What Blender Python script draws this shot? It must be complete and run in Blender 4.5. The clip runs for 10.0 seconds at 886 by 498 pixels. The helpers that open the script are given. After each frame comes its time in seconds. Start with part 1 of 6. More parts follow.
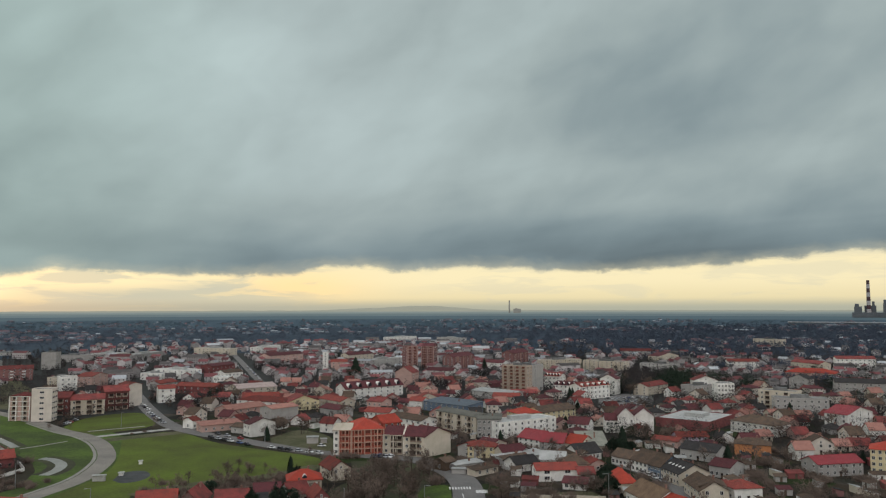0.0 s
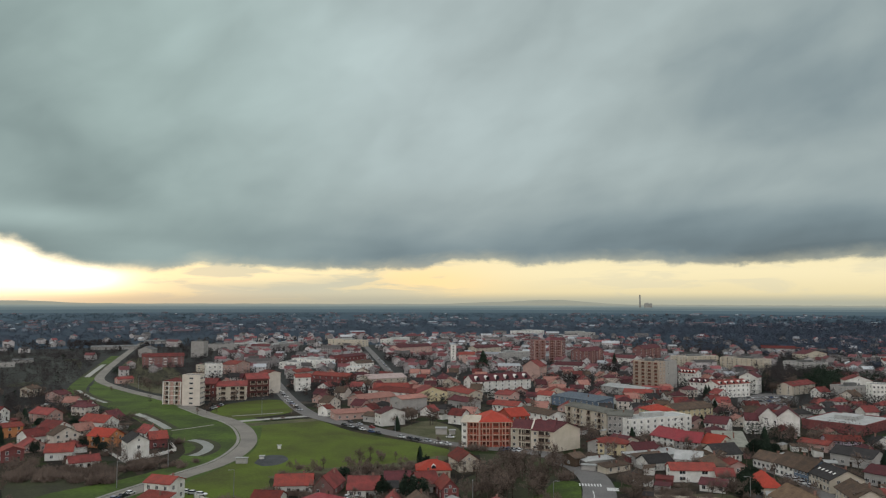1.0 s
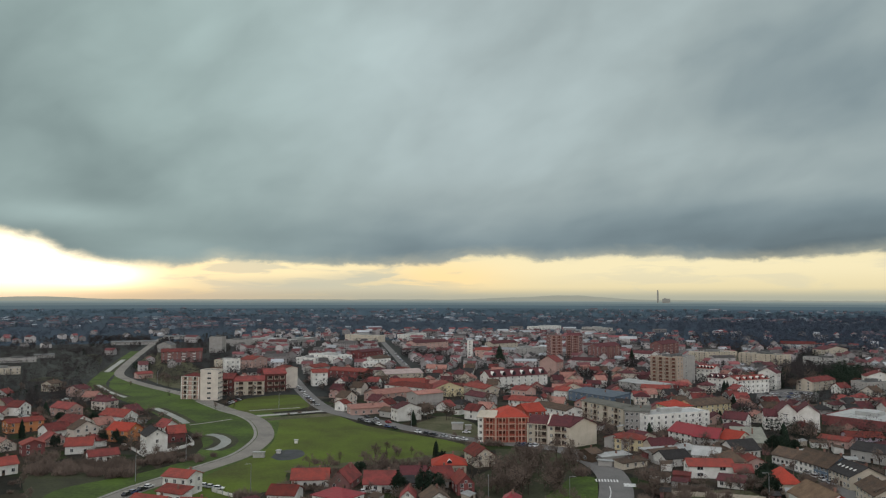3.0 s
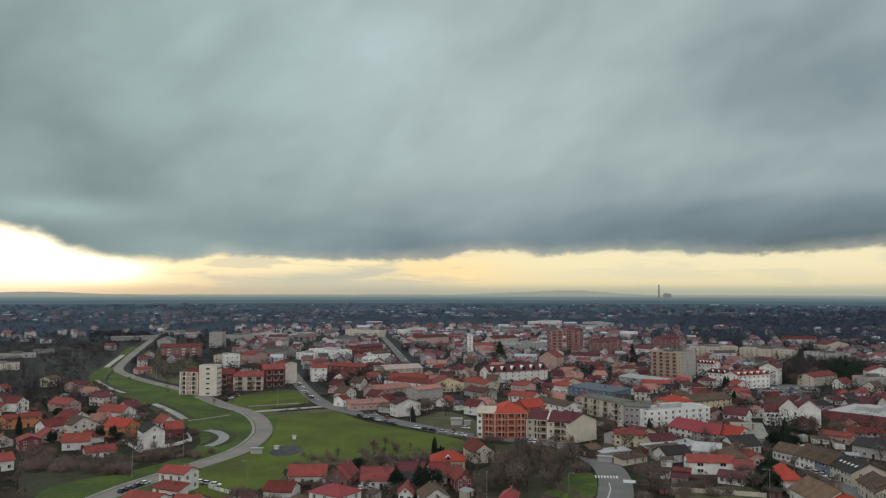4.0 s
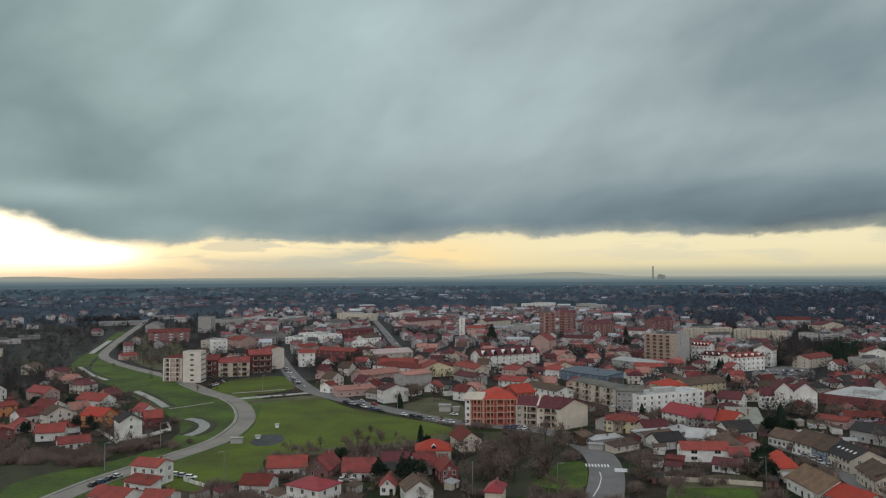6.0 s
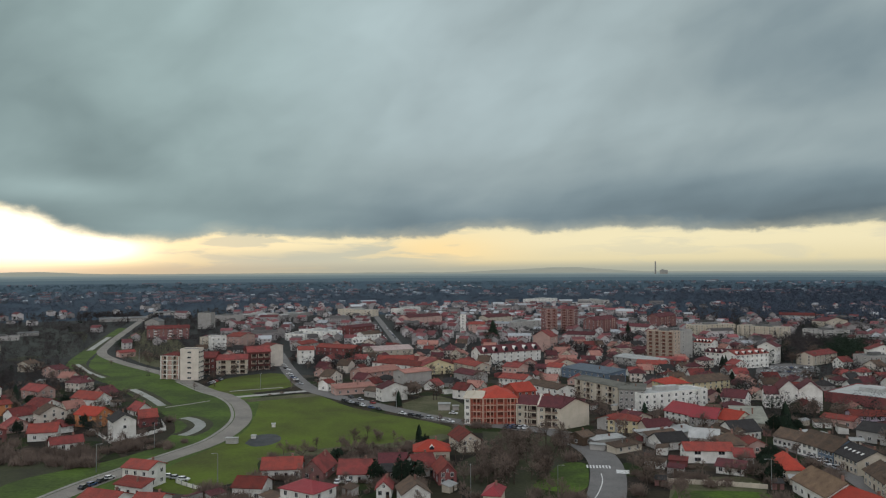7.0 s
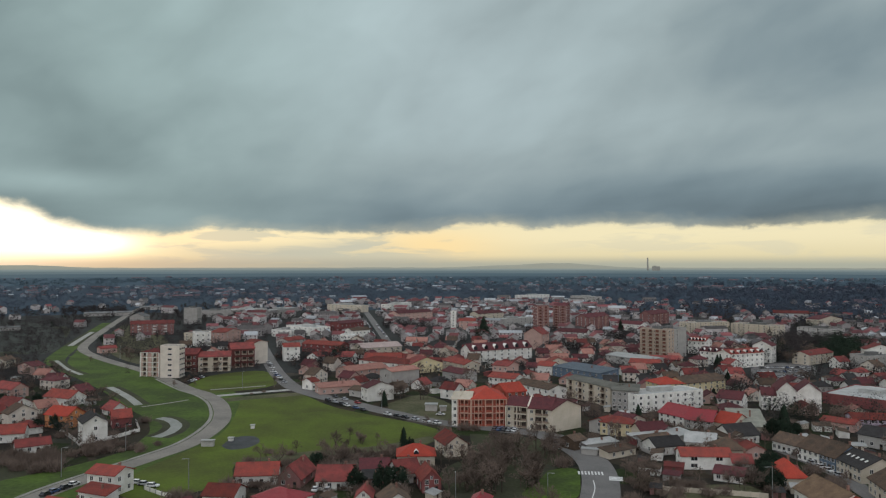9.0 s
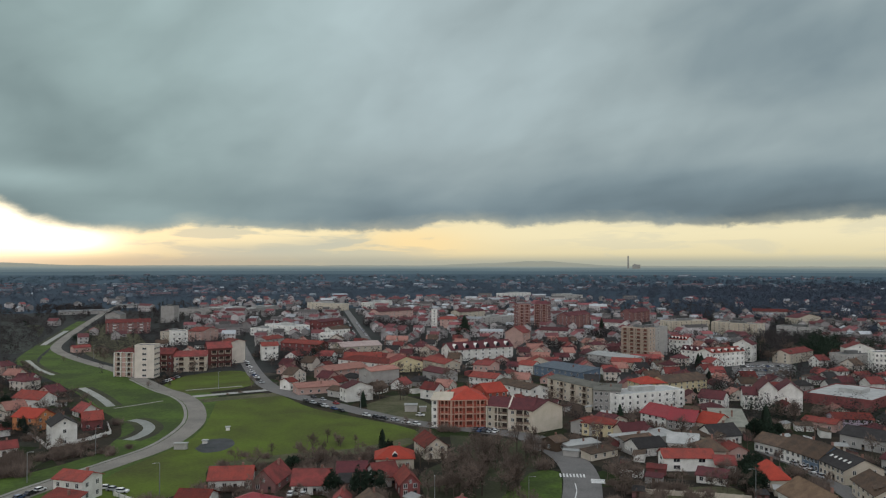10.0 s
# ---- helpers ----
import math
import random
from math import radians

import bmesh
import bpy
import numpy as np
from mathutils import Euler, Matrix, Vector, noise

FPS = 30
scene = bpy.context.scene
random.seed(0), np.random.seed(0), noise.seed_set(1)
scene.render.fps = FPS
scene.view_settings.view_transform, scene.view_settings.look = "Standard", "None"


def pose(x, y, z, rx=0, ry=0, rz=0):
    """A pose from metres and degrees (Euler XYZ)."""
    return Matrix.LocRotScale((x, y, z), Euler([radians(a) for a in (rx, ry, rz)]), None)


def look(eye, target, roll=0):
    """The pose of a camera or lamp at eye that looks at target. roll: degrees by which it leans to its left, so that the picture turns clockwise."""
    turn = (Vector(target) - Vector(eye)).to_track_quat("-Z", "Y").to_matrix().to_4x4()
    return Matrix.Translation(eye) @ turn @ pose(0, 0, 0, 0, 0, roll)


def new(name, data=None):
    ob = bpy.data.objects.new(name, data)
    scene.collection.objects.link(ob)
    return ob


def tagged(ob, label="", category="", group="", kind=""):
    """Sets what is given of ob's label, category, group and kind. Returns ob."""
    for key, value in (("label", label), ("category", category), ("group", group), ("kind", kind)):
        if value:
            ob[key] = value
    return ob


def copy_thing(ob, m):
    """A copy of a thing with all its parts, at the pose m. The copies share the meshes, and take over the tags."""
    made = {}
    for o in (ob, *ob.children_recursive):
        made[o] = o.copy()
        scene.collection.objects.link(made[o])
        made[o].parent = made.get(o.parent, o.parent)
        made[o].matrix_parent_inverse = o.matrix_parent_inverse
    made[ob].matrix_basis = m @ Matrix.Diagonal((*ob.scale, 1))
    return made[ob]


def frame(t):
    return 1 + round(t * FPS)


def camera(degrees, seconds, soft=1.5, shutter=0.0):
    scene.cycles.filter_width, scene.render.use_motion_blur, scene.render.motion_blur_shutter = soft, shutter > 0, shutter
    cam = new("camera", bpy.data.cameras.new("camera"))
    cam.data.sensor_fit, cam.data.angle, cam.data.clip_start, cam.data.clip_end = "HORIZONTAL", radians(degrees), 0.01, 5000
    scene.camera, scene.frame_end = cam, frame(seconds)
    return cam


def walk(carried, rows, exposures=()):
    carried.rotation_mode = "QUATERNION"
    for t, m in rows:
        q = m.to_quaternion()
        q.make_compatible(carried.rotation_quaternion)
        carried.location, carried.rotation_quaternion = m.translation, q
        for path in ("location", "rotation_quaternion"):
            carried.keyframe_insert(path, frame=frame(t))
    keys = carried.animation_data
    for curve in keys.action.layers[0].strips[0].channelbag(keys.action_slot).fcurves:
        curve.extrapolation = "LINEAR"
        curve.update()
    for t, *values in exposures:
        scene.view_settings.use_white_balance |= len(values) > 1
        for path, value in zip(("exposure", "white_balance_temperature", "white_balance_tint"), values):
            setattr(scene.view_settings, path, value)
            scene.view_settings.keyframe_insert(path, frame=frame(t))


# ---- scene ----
# ---------------------------------------------------------------- camera
cam = camera(60.0, 10.0, soft=1.2)
# the picture opens slightly brighter and warmer: seconds, stops, kelvin, tint
EXPOSURES = ((0.0, 0.07, 6500, 10), (2.5, 0.05, 6450, 10), (5.0, 0.0, 6300, 10), (10.0, -0.03, 6250, 10))
# seconds, x, y, z, yaw, pitch, roll
ROWS = [
    (0, -0.08, -2.48, 72.84, 0.00, 4.26, 0.09),
    (0.5, -0.48, -0.90, 72.55, 5.42, 3.91, -0.02),
    (1, -0.36, -0.16, 72.26, 9.43, 3.80, -0.18),
    (1.5, -0.14, -0.05, 71.94, 10.58, 3.62, -0.15),
    (2, 0.06, -0.23, 71.98, 10.80, 3.61, -0.07),
    (2.5, 0.00, 0.00, 71.99, 10.66, 3.56, -0.14),
    (4, 0.71, 3.15, 72.07, 10.77, 3.10, -0.09),
    (4.5, 1.17, 5.99, 72.00, 10.40, 2.78, -0.05),
    (5, 1.61, 9.22, 71.86, 10.30, 2.45, 0.11),
    (5.5, 2.02, 12.63, 72.08, 10.31, 2.08, 0.19),
    (7, 2.80, 22.27, 73.32, 10.55, 1.42, 0.31),
    (7.5, 2.83, 25.67, 73.66, 10.50, 1.29, 0.22),
    (8, 2.88, 29.15, 73.66, 10.39, 1.22, 0.17),
    (8.5, 2.71, 32.75, 73.60, 10.20, 1.16, 0.11),
    (9, 2.62, 36.46, 73.51, 10.00, 1.07, -0.01),
    (9.5, 2.39, 39.71, 73.56, 9.87, 1.01, -0.06),
    (10, 2.27, 42.27, 73.80, 8.62, 0.91, -0.10),
]
walk(cam, [(t, pose(x, y, z, 90 + pitch, roll, yaw)) for t, x, y, z, yaw, pitch, roll in ROWS], EXPOSURES)

# ---------------------------------------------------------------- world and sun
world = bpy.data.worlds.new("overcast_sky")
scene.world = world
world.use_nodes = True
NT = world.node_tree
NT.nodes.clear()


def wn(kind, **values):
    node = NT.nodes.new(kind)
    for key, value in values.items():
        setattr(node, key, value)
    return node


def feed(socket, value):
    if isinstance(value, bpy.types.NodeSocket):
        NT.links.new(value, socket)
    else:
        socket.default_value = value


def calc(op, a, b=0.0, c=0.0, clamp=False):
    node = wn("ShaderNodeMath", operation=op, use_clamp=clamp)
    for socket, value in zip(node.inputs, (a, b, c)):
        feed(socket, value)
    return node.outputs[0]


def step(low, high, v):
    node = wn("ShaderNodeMapRange", interpolation_type="SMOOTHSTEP")
    for socket, value in zip(node.inputs, (v, low, high, 0.0, 1.0)):
        feed(socket, value)
    return node.outputs[0]


def bump_at(a, e, ca, ce, sa, se):
    """A soft bell over azimuth and elevation."""
    u = calc("DIVIDE", calc("SUBTRACT", a, ca), sa)
    v = calc("DIVIDE", calc("SUBTRACT", e, ce), se)
    return calc("POWER", 2.718, calc("MULTIPLY", calc("ADD", calc("MULTIPLY", u, u), calc("MULTIPLY", v, v)), -1.0))


def cloud(x, y, z, scale, detail, rough, twist=0.0):
    vec = wn("ShaderNodeCombineXYZ")
    for socket, value in zip(vec.inputs, (x, y, z)):
        feed(socket, value)
    tex = wn("ShaderNodeTexNoise")
    NT.links.new(vec.outputs[0], tex.inputs["Vector"])
    tex.inputs["Scale"].default_value = scale
    tex.inputs["Detail"].default_value = detail
    tex.inputs["Roughness"].default_value = rough
    tex.inputs["Distortion"].default_value = twist
    return tex.outputs[0]


def blend(fac, a, b):
    node = wn("ShaderNodeMix", data_type="RGBA")
    feed(node.inputs[0], fac)
    for socket, value in ((node.inputs[6], a), (node.inputs[7], b)):
        feed(socket, value if isinstance(value, bpy.types.NodeSocket) else (*value, 1.0))
    return node.outputs[2]


coord = wn("ShaderNodeTexCoord").outputs["Generated"]
axes = wn("ShaderNodeSeparateXYZ")
NT.links.new(coord, axes.inputs[0])
DX, DY, DZ = axes.outputs
AZ = calc("MULTIPLY", calc("ARCTAN2", calc("MULTIPLY", DX, -1.0), DY), 57.2958)
EL = calc("MULTIPLY", calc("ARCSINE", DZ), 57.2958)
EDGE = cloud(calc("MULTIPLY", AZ, 0.38), calc("MULTIPLY", EL, 0.7), 1.3, 1.0, 5.0, 0.6, 0.3)
WISP = cloud(calc("MULTIPLY", AZ, 0.17), calc("MULTIPLY", EL, 1.1), 5.3, 1.0, 4.0, 0.55, 0.5)
# the deck as a flat layer overhead, its streaks drawn out along one wind
HIGH = calc("ADD", calc("MAXIMUM", DZ, 0.0), 0.075)
FLATX, FLATY = calc("DIVIDE", DX, HIGH), calc("DIVIDE", DY, HIGH)
WIND = radians(33.0)
ALONG = calc("ADD", calc("MULTIPLY", FLATX, -math.sin(WIND)), calc("MULTIPLY", FLATY, math.cos(WIND)))
ACROSS = calc("ADD", calc("MULTIPLY", FLATX, math.cos(WIND)), calc("MULTIPLY", FLATY, math.sin(WIND)))
BIG = cloud(calc("MULTIPLY", ALONG, 0.42), calc("MULTIPLY", ACROSS, 0.8), 4.4, 1.0, 2.0, 0.5, 0.5)
MID = cloud(calc("MULTIPLY", ALONG, 0.9), calc("MULTIPLY", ACROSS, 1.5), 8.1, 1.0, 3.0, 0.5, 0.8)
SLOPE = calc("SUBTRACT", calc("MULTIPLY", EL, 0.40), calc("MULTIPLY", AZ, 0.92))
RISING = calc("ADD", calc("MULTIPLY", EL, 0.92), calc("MULTIPLY", AZ, 0.40))
PUFF = cloud(calc("MULTIPLY", SLOPE, 0.085), calc("MULTIPLY", RISING, 0.14), 2.7, 1.0, 3.0, 0.45, 0.35)
FLUFF = cloud(calc("MULTIPLY", SLOPE, 0.20), calc("MULTIPLY", RISING, 0.32), 6.2, 1.0, 3.0, 0.5, 0.3)


def ramp_over_azimuth(stops, top):
    """A smooth height over azimuth: pairs of degrees and elevation, azimuth from -40 to 48."""
    node = wn("ShaderNodeValToRGB")
    node.color_ramp.interpolation = "CARDINAL"
    rows = node.color_ramp.elements
    while len(rows) < len(stops):
        rows.new(0.5)
    for e, (az, height) in zip(rows, sorted(stops)):
        e.position = (az + 40) / 88
        e.color = (height / top,) * 3 + (1.0,)
    NT.links.new(calc("DIVIDE", calc("ADD", AZ, 40.0), 88.0, clamp=True), node.inputs[0])
    return calc("MULTIPLY", node.outputs[0], top)


# brightness of the deck: dark at its base, lighter higher up
deck = calc("ADD", 0.255, calc("MULTIPLY", step(2.6, 10.0, EL), 0.14))
deck = calc("ADD", deck, calc("MULTIPLY", step(20.0, 80.0, EL), 0.36))
deck = calc("ADD", deck, calc("MULTIPLY", step(-0.2, 0.9, calc("MULTIPLY", DY, -1.0)), 0.60))
for ca, ce, sa, se, gain in (
        (14.0, 15.0, 13.0, 9.0, 0.075), (24.0, 5.5, 9.0, 3.0, 0.045), (40.0, 12.5, 6.0, 4.0, -0.10), (33.0, 8.0, 9.0, 4.0, -0.035),
        (37.0, 5.4, 5.0, 0.9, 0.13), (31.0, 3.0, 6.0, 1.3, 0.10), (-13.0, 4.2, 9.0, 2.6, -0.075), (-19.0, 14.0, 10.0, 9.0, -0.075), (12.0, 3.6, 10.0, 1.3, -0.02),
        (-17.0, 7.2, 6.0, 0.9, 0.055), (-8.0, 10.5, 5.0, 1.6, 0.045), (2.0, 10.0, 9.0, 7.0, 0.03), (20.0, 20.0, 6.0, 4.0, 0.05), (-4.0, 5.0, 6.0, 1.6, -0.035)):
    deck = calc("ADD", deck, calc("MULTIPLY", bump_at(AZ, EL, ca, ce, sa, se), gain))
CALM = calc("ADD", 0.55, calc("MULTIPLY", step(3.0, 9.0, EL), 0.45))
for layer, gain in ((BIG, 0.15), (MID, 0.05), (PUFF, 0.24), (FLUFF, 0.10)):
    deck = calc("ADD", deck, calc("MULTIPLY", CALM, calc("MULTIPLY", calc("SUBTRACT", layer, 0.5), gain)))
deck = calc("MAXIMUM", deck, 0.14)
tone = blend(step(0.20, 0.42, deck), (0.77, 1.01, 1.10), (0.86, 1.03, 1.03))
tone = blend(calc("MULTIPLY", step(8.0, 34.0, AZ), 0.75), tone, (0.81, 1.06, 1.01))
tone = blend(step(20.0, 45.0, EL), tone, (0.95, 1.0, 1.05))
tone = blend(step(-0.1, 0.5, calc("MULTIPLY", DY, -1.0)), tone, (0.99, 1.0, 1.01))
scaled = wn("ShaderNodeVectorMath", operation="SCALE")
NT.links.new(tone, scaled.inputs[0])
NT.links.new(deck, scaled.inputs["Scale"])
DECK = scaled.outputs[0]
# clear strip below the deck, warm from the low sun behind it
sky = wn("ShaderNodeTexSky", sky_type="NISHITA")
sky.sun_disc = False
sky.sun_elevation = radians(4.0)
sky.sun_rotation = radians(-39.0)
strip = blend(step(0.0, 2.2, EL), (0.76, 0.66, 0.40), (0.90, 0.79, 0.50))
strip = blend(calc("MULTIPLY", bump_at(AZ, EL, 11.0, 1.3, 5.0, 1.4), 0.85), strip, (0.99, 0.74, 0.37))
strip = blend(calc("MULTIPLY", bump_at(AZ, EL, 26.0, 2.0, 5.0, 0.6), 0.85), strip, (0.94, 0.80, 0.49))
strip = blend(calc("MULTIPLY", bump_at(AZ, EL, 36.0, 0.9, 6.0, 0.5), 0.8), strip, (0.92, 0.85, 0.54))
strip = blend(calc("MULTIPLY", calc("MULTIPLY", step(0.44, 0.56, WISP), calc("MULTIPLY", step(5.0, 14.0, AZ), step(33.0, 29.0, AZ))), 0.65), strip, (0.47, 0.51, 0.43))
strip = blend(calc("MULTIPLY", bump_at(AZ, EL, 22.5, 0.75, 6.5, 0.5), 0.75), strip, (0.43, 0.48, 0.41))
strip = blend(calc("MULTIPLY", bump_at(AZ, EL, 17.0, 1.3, 3.0, 0.35), 0.6), strip, (0.48, 0.51, 0.43))
strip = blend(calc("MULTIPLY", calc("MULTIPLY", step(0.48, 0.62, WISP), step(5.0, -4.0, AZ)), 0.35), strip, (0.62, 0.60, 0.47))
strip = blend(calc("MULTIPLY", step(0.7, -0.15, EL), 0.9), strip, (0.38, 0.40, 0.33))
low = wn("ShaderNodeMix", data_type="RGBA", blend_type="ADD")
low.inputs[0].default_value = 0.006
NT.links.new(strip, low.inputs[6])
NT.links.new(sky.outputs[0], low.inputs[7])
glow = calc("ADD", bump_at(AZ, EL, 40.5, 2.3, 4.4, 1.7), calc("MULTIPLY", bump_at(AZ, EL, 35.0, 1.45, 2.8, 0.75), 0.9))
lit = wn("ShaderNodeVectorMath", operation="MULTIPLY_ADD")
NT.links.new(calc("MULTIPLY", glow, 1.2), lit.inputs[0])
lit.inputs[1].default_value = (1.0, 0.95, 0.84)
NT.links.new(low.outputs[2], lit.inputs[2])
base_line = ramp_over_azimuth(((-40, 3.6), (-26, 3.35), (-20, 2.85), (-14, 2.5), (-8, 2.6), (-3, 2.85), (2, 2.6), (7, 2.85), (10, 2.55), (14, 2.2), (19, 2.2), (22, 2.25), (27, 2.5), (30.2, 1.75), (33, 1.75), (36, 2.05), (38, 2.95), (40.5, 3.8), (44, 4.6)), 6.0)
base_line = calc("ADD", base_line, calc("MULTIPLY", calc("SUBTRACT", EDGE, 0.5), 1.3))
SOFT = calc("ADD", 0.28, calc("MULTIPLY", step(27.0, 35.0, AZ), 0.7))
cover = calc("ADD", calc("MULTIPLY", step(calc("SUBTRACT", base_line, 0.12), calc("ADD", base_line, SOFT), EL), 0.72),
             calc("MULTIPLY", step(calc("SUBTRACT", base_line, 0.25), calc("ADD", base_line, 1.1), EL), 0.28))
whole = blend(cover, lit.outputs[0], DECK)
whole = blend(step(-0.2, -2.0, EL), whole, (0.10, 0.11, 0.11))
bg = wn("ShaderNodeBackground")
NT.links.new(whole, bg.inputs[0])
bg.inputs[1].default_value = 1.0
NT.links.new(bg.outputs[0], wn("ShaderNodeOutputWorld").inputs[0])

sun_data = bpy.data.lights.new("sun", "SUN")
sun_data.energy, sun_data.angle, sun_data.color = 0.35, radians(40), (1.0, 0.88, 0.72)
sun_data.specular_factor = 0.2
sun = new("sun", sun_data)
sun.matrix_world = look((0, 0, 300), (300 * math.sin(radians(39.0)), -300 * math.cos(radians(39.0)), 300 - 30))


# ---------------------------------------------------------------- materials
def material(name, color, rough=0.8, second=None, scale=0.5, fine=6.0, mix=0.5, bump=0.0, spread=0.0, metal=0.0, stripes=0.0, axis=0, islands=False, grain_by=0.2):
    """Procedural surface: a base colour, a second one in large patches, fine grain, and a spread of brightness per object."""
    m = bpy.data.materials.new(name)
    m.use_nodes = True
    t = m.node_tree
    n, link = t.nodes, t.links
    shade = n["Principled BSDF"]
    shade.inputs["Roughness"].default_value = rough
    shade.inputs["Metallic"].default_value = metal
    shade.inputs["Specular IOR Level"].default_value = 0.12 if rough > 0.65 else 0.5
    tc = n.new("ShaderNodeTexCoord")
    big = n.new("ShaderNodeTexNoise")
    big.inputs["Scale"].default_value, big.inputs["Detail"].default_value = scale, 6.0
    big.inputs["Roughness"].default_value = 0.62
    link.new(tc.outputs["Object"], big.inputs["Vector"])
    small = n.new("ShaderNodeTexNoise")
    small.inputs["Scale"].default_value, small.inputs["Detail"].default_value = fine, 4.0
    link.new(tc.outputs["Object"], small.inputs["Vector"])
    ramp = n.new("ShaderNodeMapRange")
    ramp.inputs[1].default_value, ramp.inputs[2].default_value = 0.36, 0.66
    link.new(big.outputs[0], ramp.inputs[0])
    gain = n.new("ShaderNodeMath")
    gain.operation = "MULTIPLY"
    gain.inputs[1].default_value = mix * 2
    link.new(ramp.outputs[0], gain.inputs[0])
    base = n.new("ShaderNodeMix")
    base.data_type = "RGBA"
    base.inputs[6].default_value = (*color, 1)
    base.inputs[7].default_value = (*(second or [c * 0.7 for c in color]), 1)
    link.new(gain.outputs[0], base.inputs[0])
    grain = n.new("ShaderNodeMapRange")
    grain.inputs[1].default_value, grain.inputs[2].default_value = 0.3, 0.7
    grain.inputs[3].default_value, grain.inputs[4].default_value = 1 - grain_by, 1 + grain_by
    link.new(small.outputs[0], grain.inputs[0])
    value = grain.outputs[0]
    if spread:
        info = n.new("ShaderNodeObjectInfo") if not islands else n.new("ShaderNodeNewGeometry")
        vary = n.new("ShaderNodeMapRange")
        vary.inputs[3].default_value, vary.inputs[4].default_value = 1 - spread, 1 + spread
        link.new(info.outputs["Random" if not islands else "Random Per Island"], vary.inputs[0])
        both = n.new("ShaderNodeMath")
        both.operation = "MULTIPLY"
        link.new(vary.outputs[0], both.inputs[0])
        link.new(value, both.inputs[1])
        value = both.outputs[0]
    out = n.new("ShaderNodeVectorMath")
    out.operation = "SCALE"
    link.new(base.outputs[2], out.inputs[0])
    link.new(value, out.inputs["Scale"])
    link.new(out.outputs[0], shade.inputs["Base Color"])
    height = small.outputs[0]
    if stripes:
        wave = n.new("ShaderNodeTexWave")
        wave.bands_direction = "XYZ"[axis]
        wave.inputs["Scale"].default_value = stripes
        wave.inputs["Distortion"].default_value = 0.4
        link.new(tc.outputs["Object"], wave.inputs["Vector"])
        height = wave.outputs[1]
    if bump:
        b = n.new("ShaderNodeBump")
        b.inputs["Strength"].default_value, b.inputs["Distance"].default_value = 0.8, bump
        link.new(height, b.inputs["Height"])
        link.new(b.outputs[0], shade.inputs["Normal"])
    return m


WHITE = material("white_render", (0.84, 0.82, 0.78), 0.85, (0.60, 0.58, 0.53), 0.22, 3, 0.5, 0.01, 0.10, grain_by=0.07)
CREAM = material("cream_render", (0.60, 0.53, 0.445), 0.85, (0.48, 0.43, 0.33), 0.25, 3, 0.4, 0.01, 0.12, grain_by=0.07)
YELLOW = material("yellow_render", (0.66, 0.57, 0.36), 0.85, (0.52, 0.44, 0.28), 0.25, 3, 0.4, 0.01, 0.10, grain_by=0.07)
PINK = material("pink_render", (0.55, 0.37, 0.32), 0.85, (0.42, 0.29, 0.26), 0.25, 3, 0.4, 0.01, 0.12, grain_by=0.07)
GREY = material("grey_render", (0.44, 0.42, 0.395), 0.85, (0.32, 0.305, 0.29), 0.25, 3, 0.4, 0.01, 0.15, grain_by=0.07)
LILAC = material("lilac_render", (0.50, 0.42, 0.50), 0.85, (0.40, 0.33, 0.40), 0.25, 3, 0.4, 0.01, grain_by=0.07)
BLUE = material("blue_render", (0.16, 0.21, 0.275), 0.8, (0.11, 0.15, 0.20), 0.25, 3, 0.4, 0.01, grain_by=0.07)
ORANGE = material("orange_render", (0.62, 0.27, 0.12), 0.85, (0.48, 0.20, 0.10), 0.25, 3, 0.4, 0.01, grain_by=0.07)
BRICK = material("red_brick", (0.25, 0.088, 0.084), 0.85, (0.18, 0.066, 0.066), 0.4, 5, 0.5, 0.02, 0.12)
DARKBRICK = material("dark_red_render", (0.165, 0.064, 0.060), 0.85, (0.12, 0.048, 0.046), 0.4, 5, 0.5, 0.02, 0.12)
TERRA = material("terracotta_brick", (0.27, 0.138, 0.130), 0.85, (0.21, 0.11, 0.105), 0.4, 5, 0.5, 0.02, 0.1)
TANWALL = material("tan_render", (0.52, 0.42, 0.34), 0.85, (0.41, 0.33, 0.27), 0.25, 3, 0.4, 0.01, grain_by=0.07)
PALECREAM = material("pale_cream_render", (0.72, 0.65, 0.57), 0.85, (0.56, 0.50, 0.44), 0.25, 3, 0.4, 0.01, grain_by=0.07)
REDWALL = material("brick_red_render", (0.42, 0.115, 0.080), 0.85, (0.31, 0.09, 0.065), 0.25, 3, 0.4, 0.01, grain_by=0.07)
RED = material("red_tile_roof", (0.27, 0.060, 0.046), 0.75, (0.165, 0.050, 0.043), 0.3, 4, 0.55, 0.06, 0.40, stripes=1.6, axis=0)
ORANGETILE = material("orange_tile_roof", (0.44, 0.070, 0.046), 0.75, (0.31, 0.058, 0.042), 0.3, 4, 0.4, 0.06, 0.15, stripes=1.6, axis=0)
MAROON = material("maroon_roof", (0.125, 0.040, 0.044), 0.75, (0.085, 0.034, 0.038), 0.3, 4, 0.5, 0.05, 0.25, stripes=1.6, axis=0)
OLDRED = material("faded_red_tile_roof", (0.255, 0.062, 0.056), 0.8, (0.150, 0.050, 0.046), 0.25, 4, 0.6, 0.06, 0.40, stripes=1.6, axis=0)
CRIMSON = material("crimson_metal_roof", (0.29, 0.026, 0.034), 0.6, (0.21, 0.022, 0.030), 0.3, 4, 0.4, 0.04, stripes=2.0, axis=0)
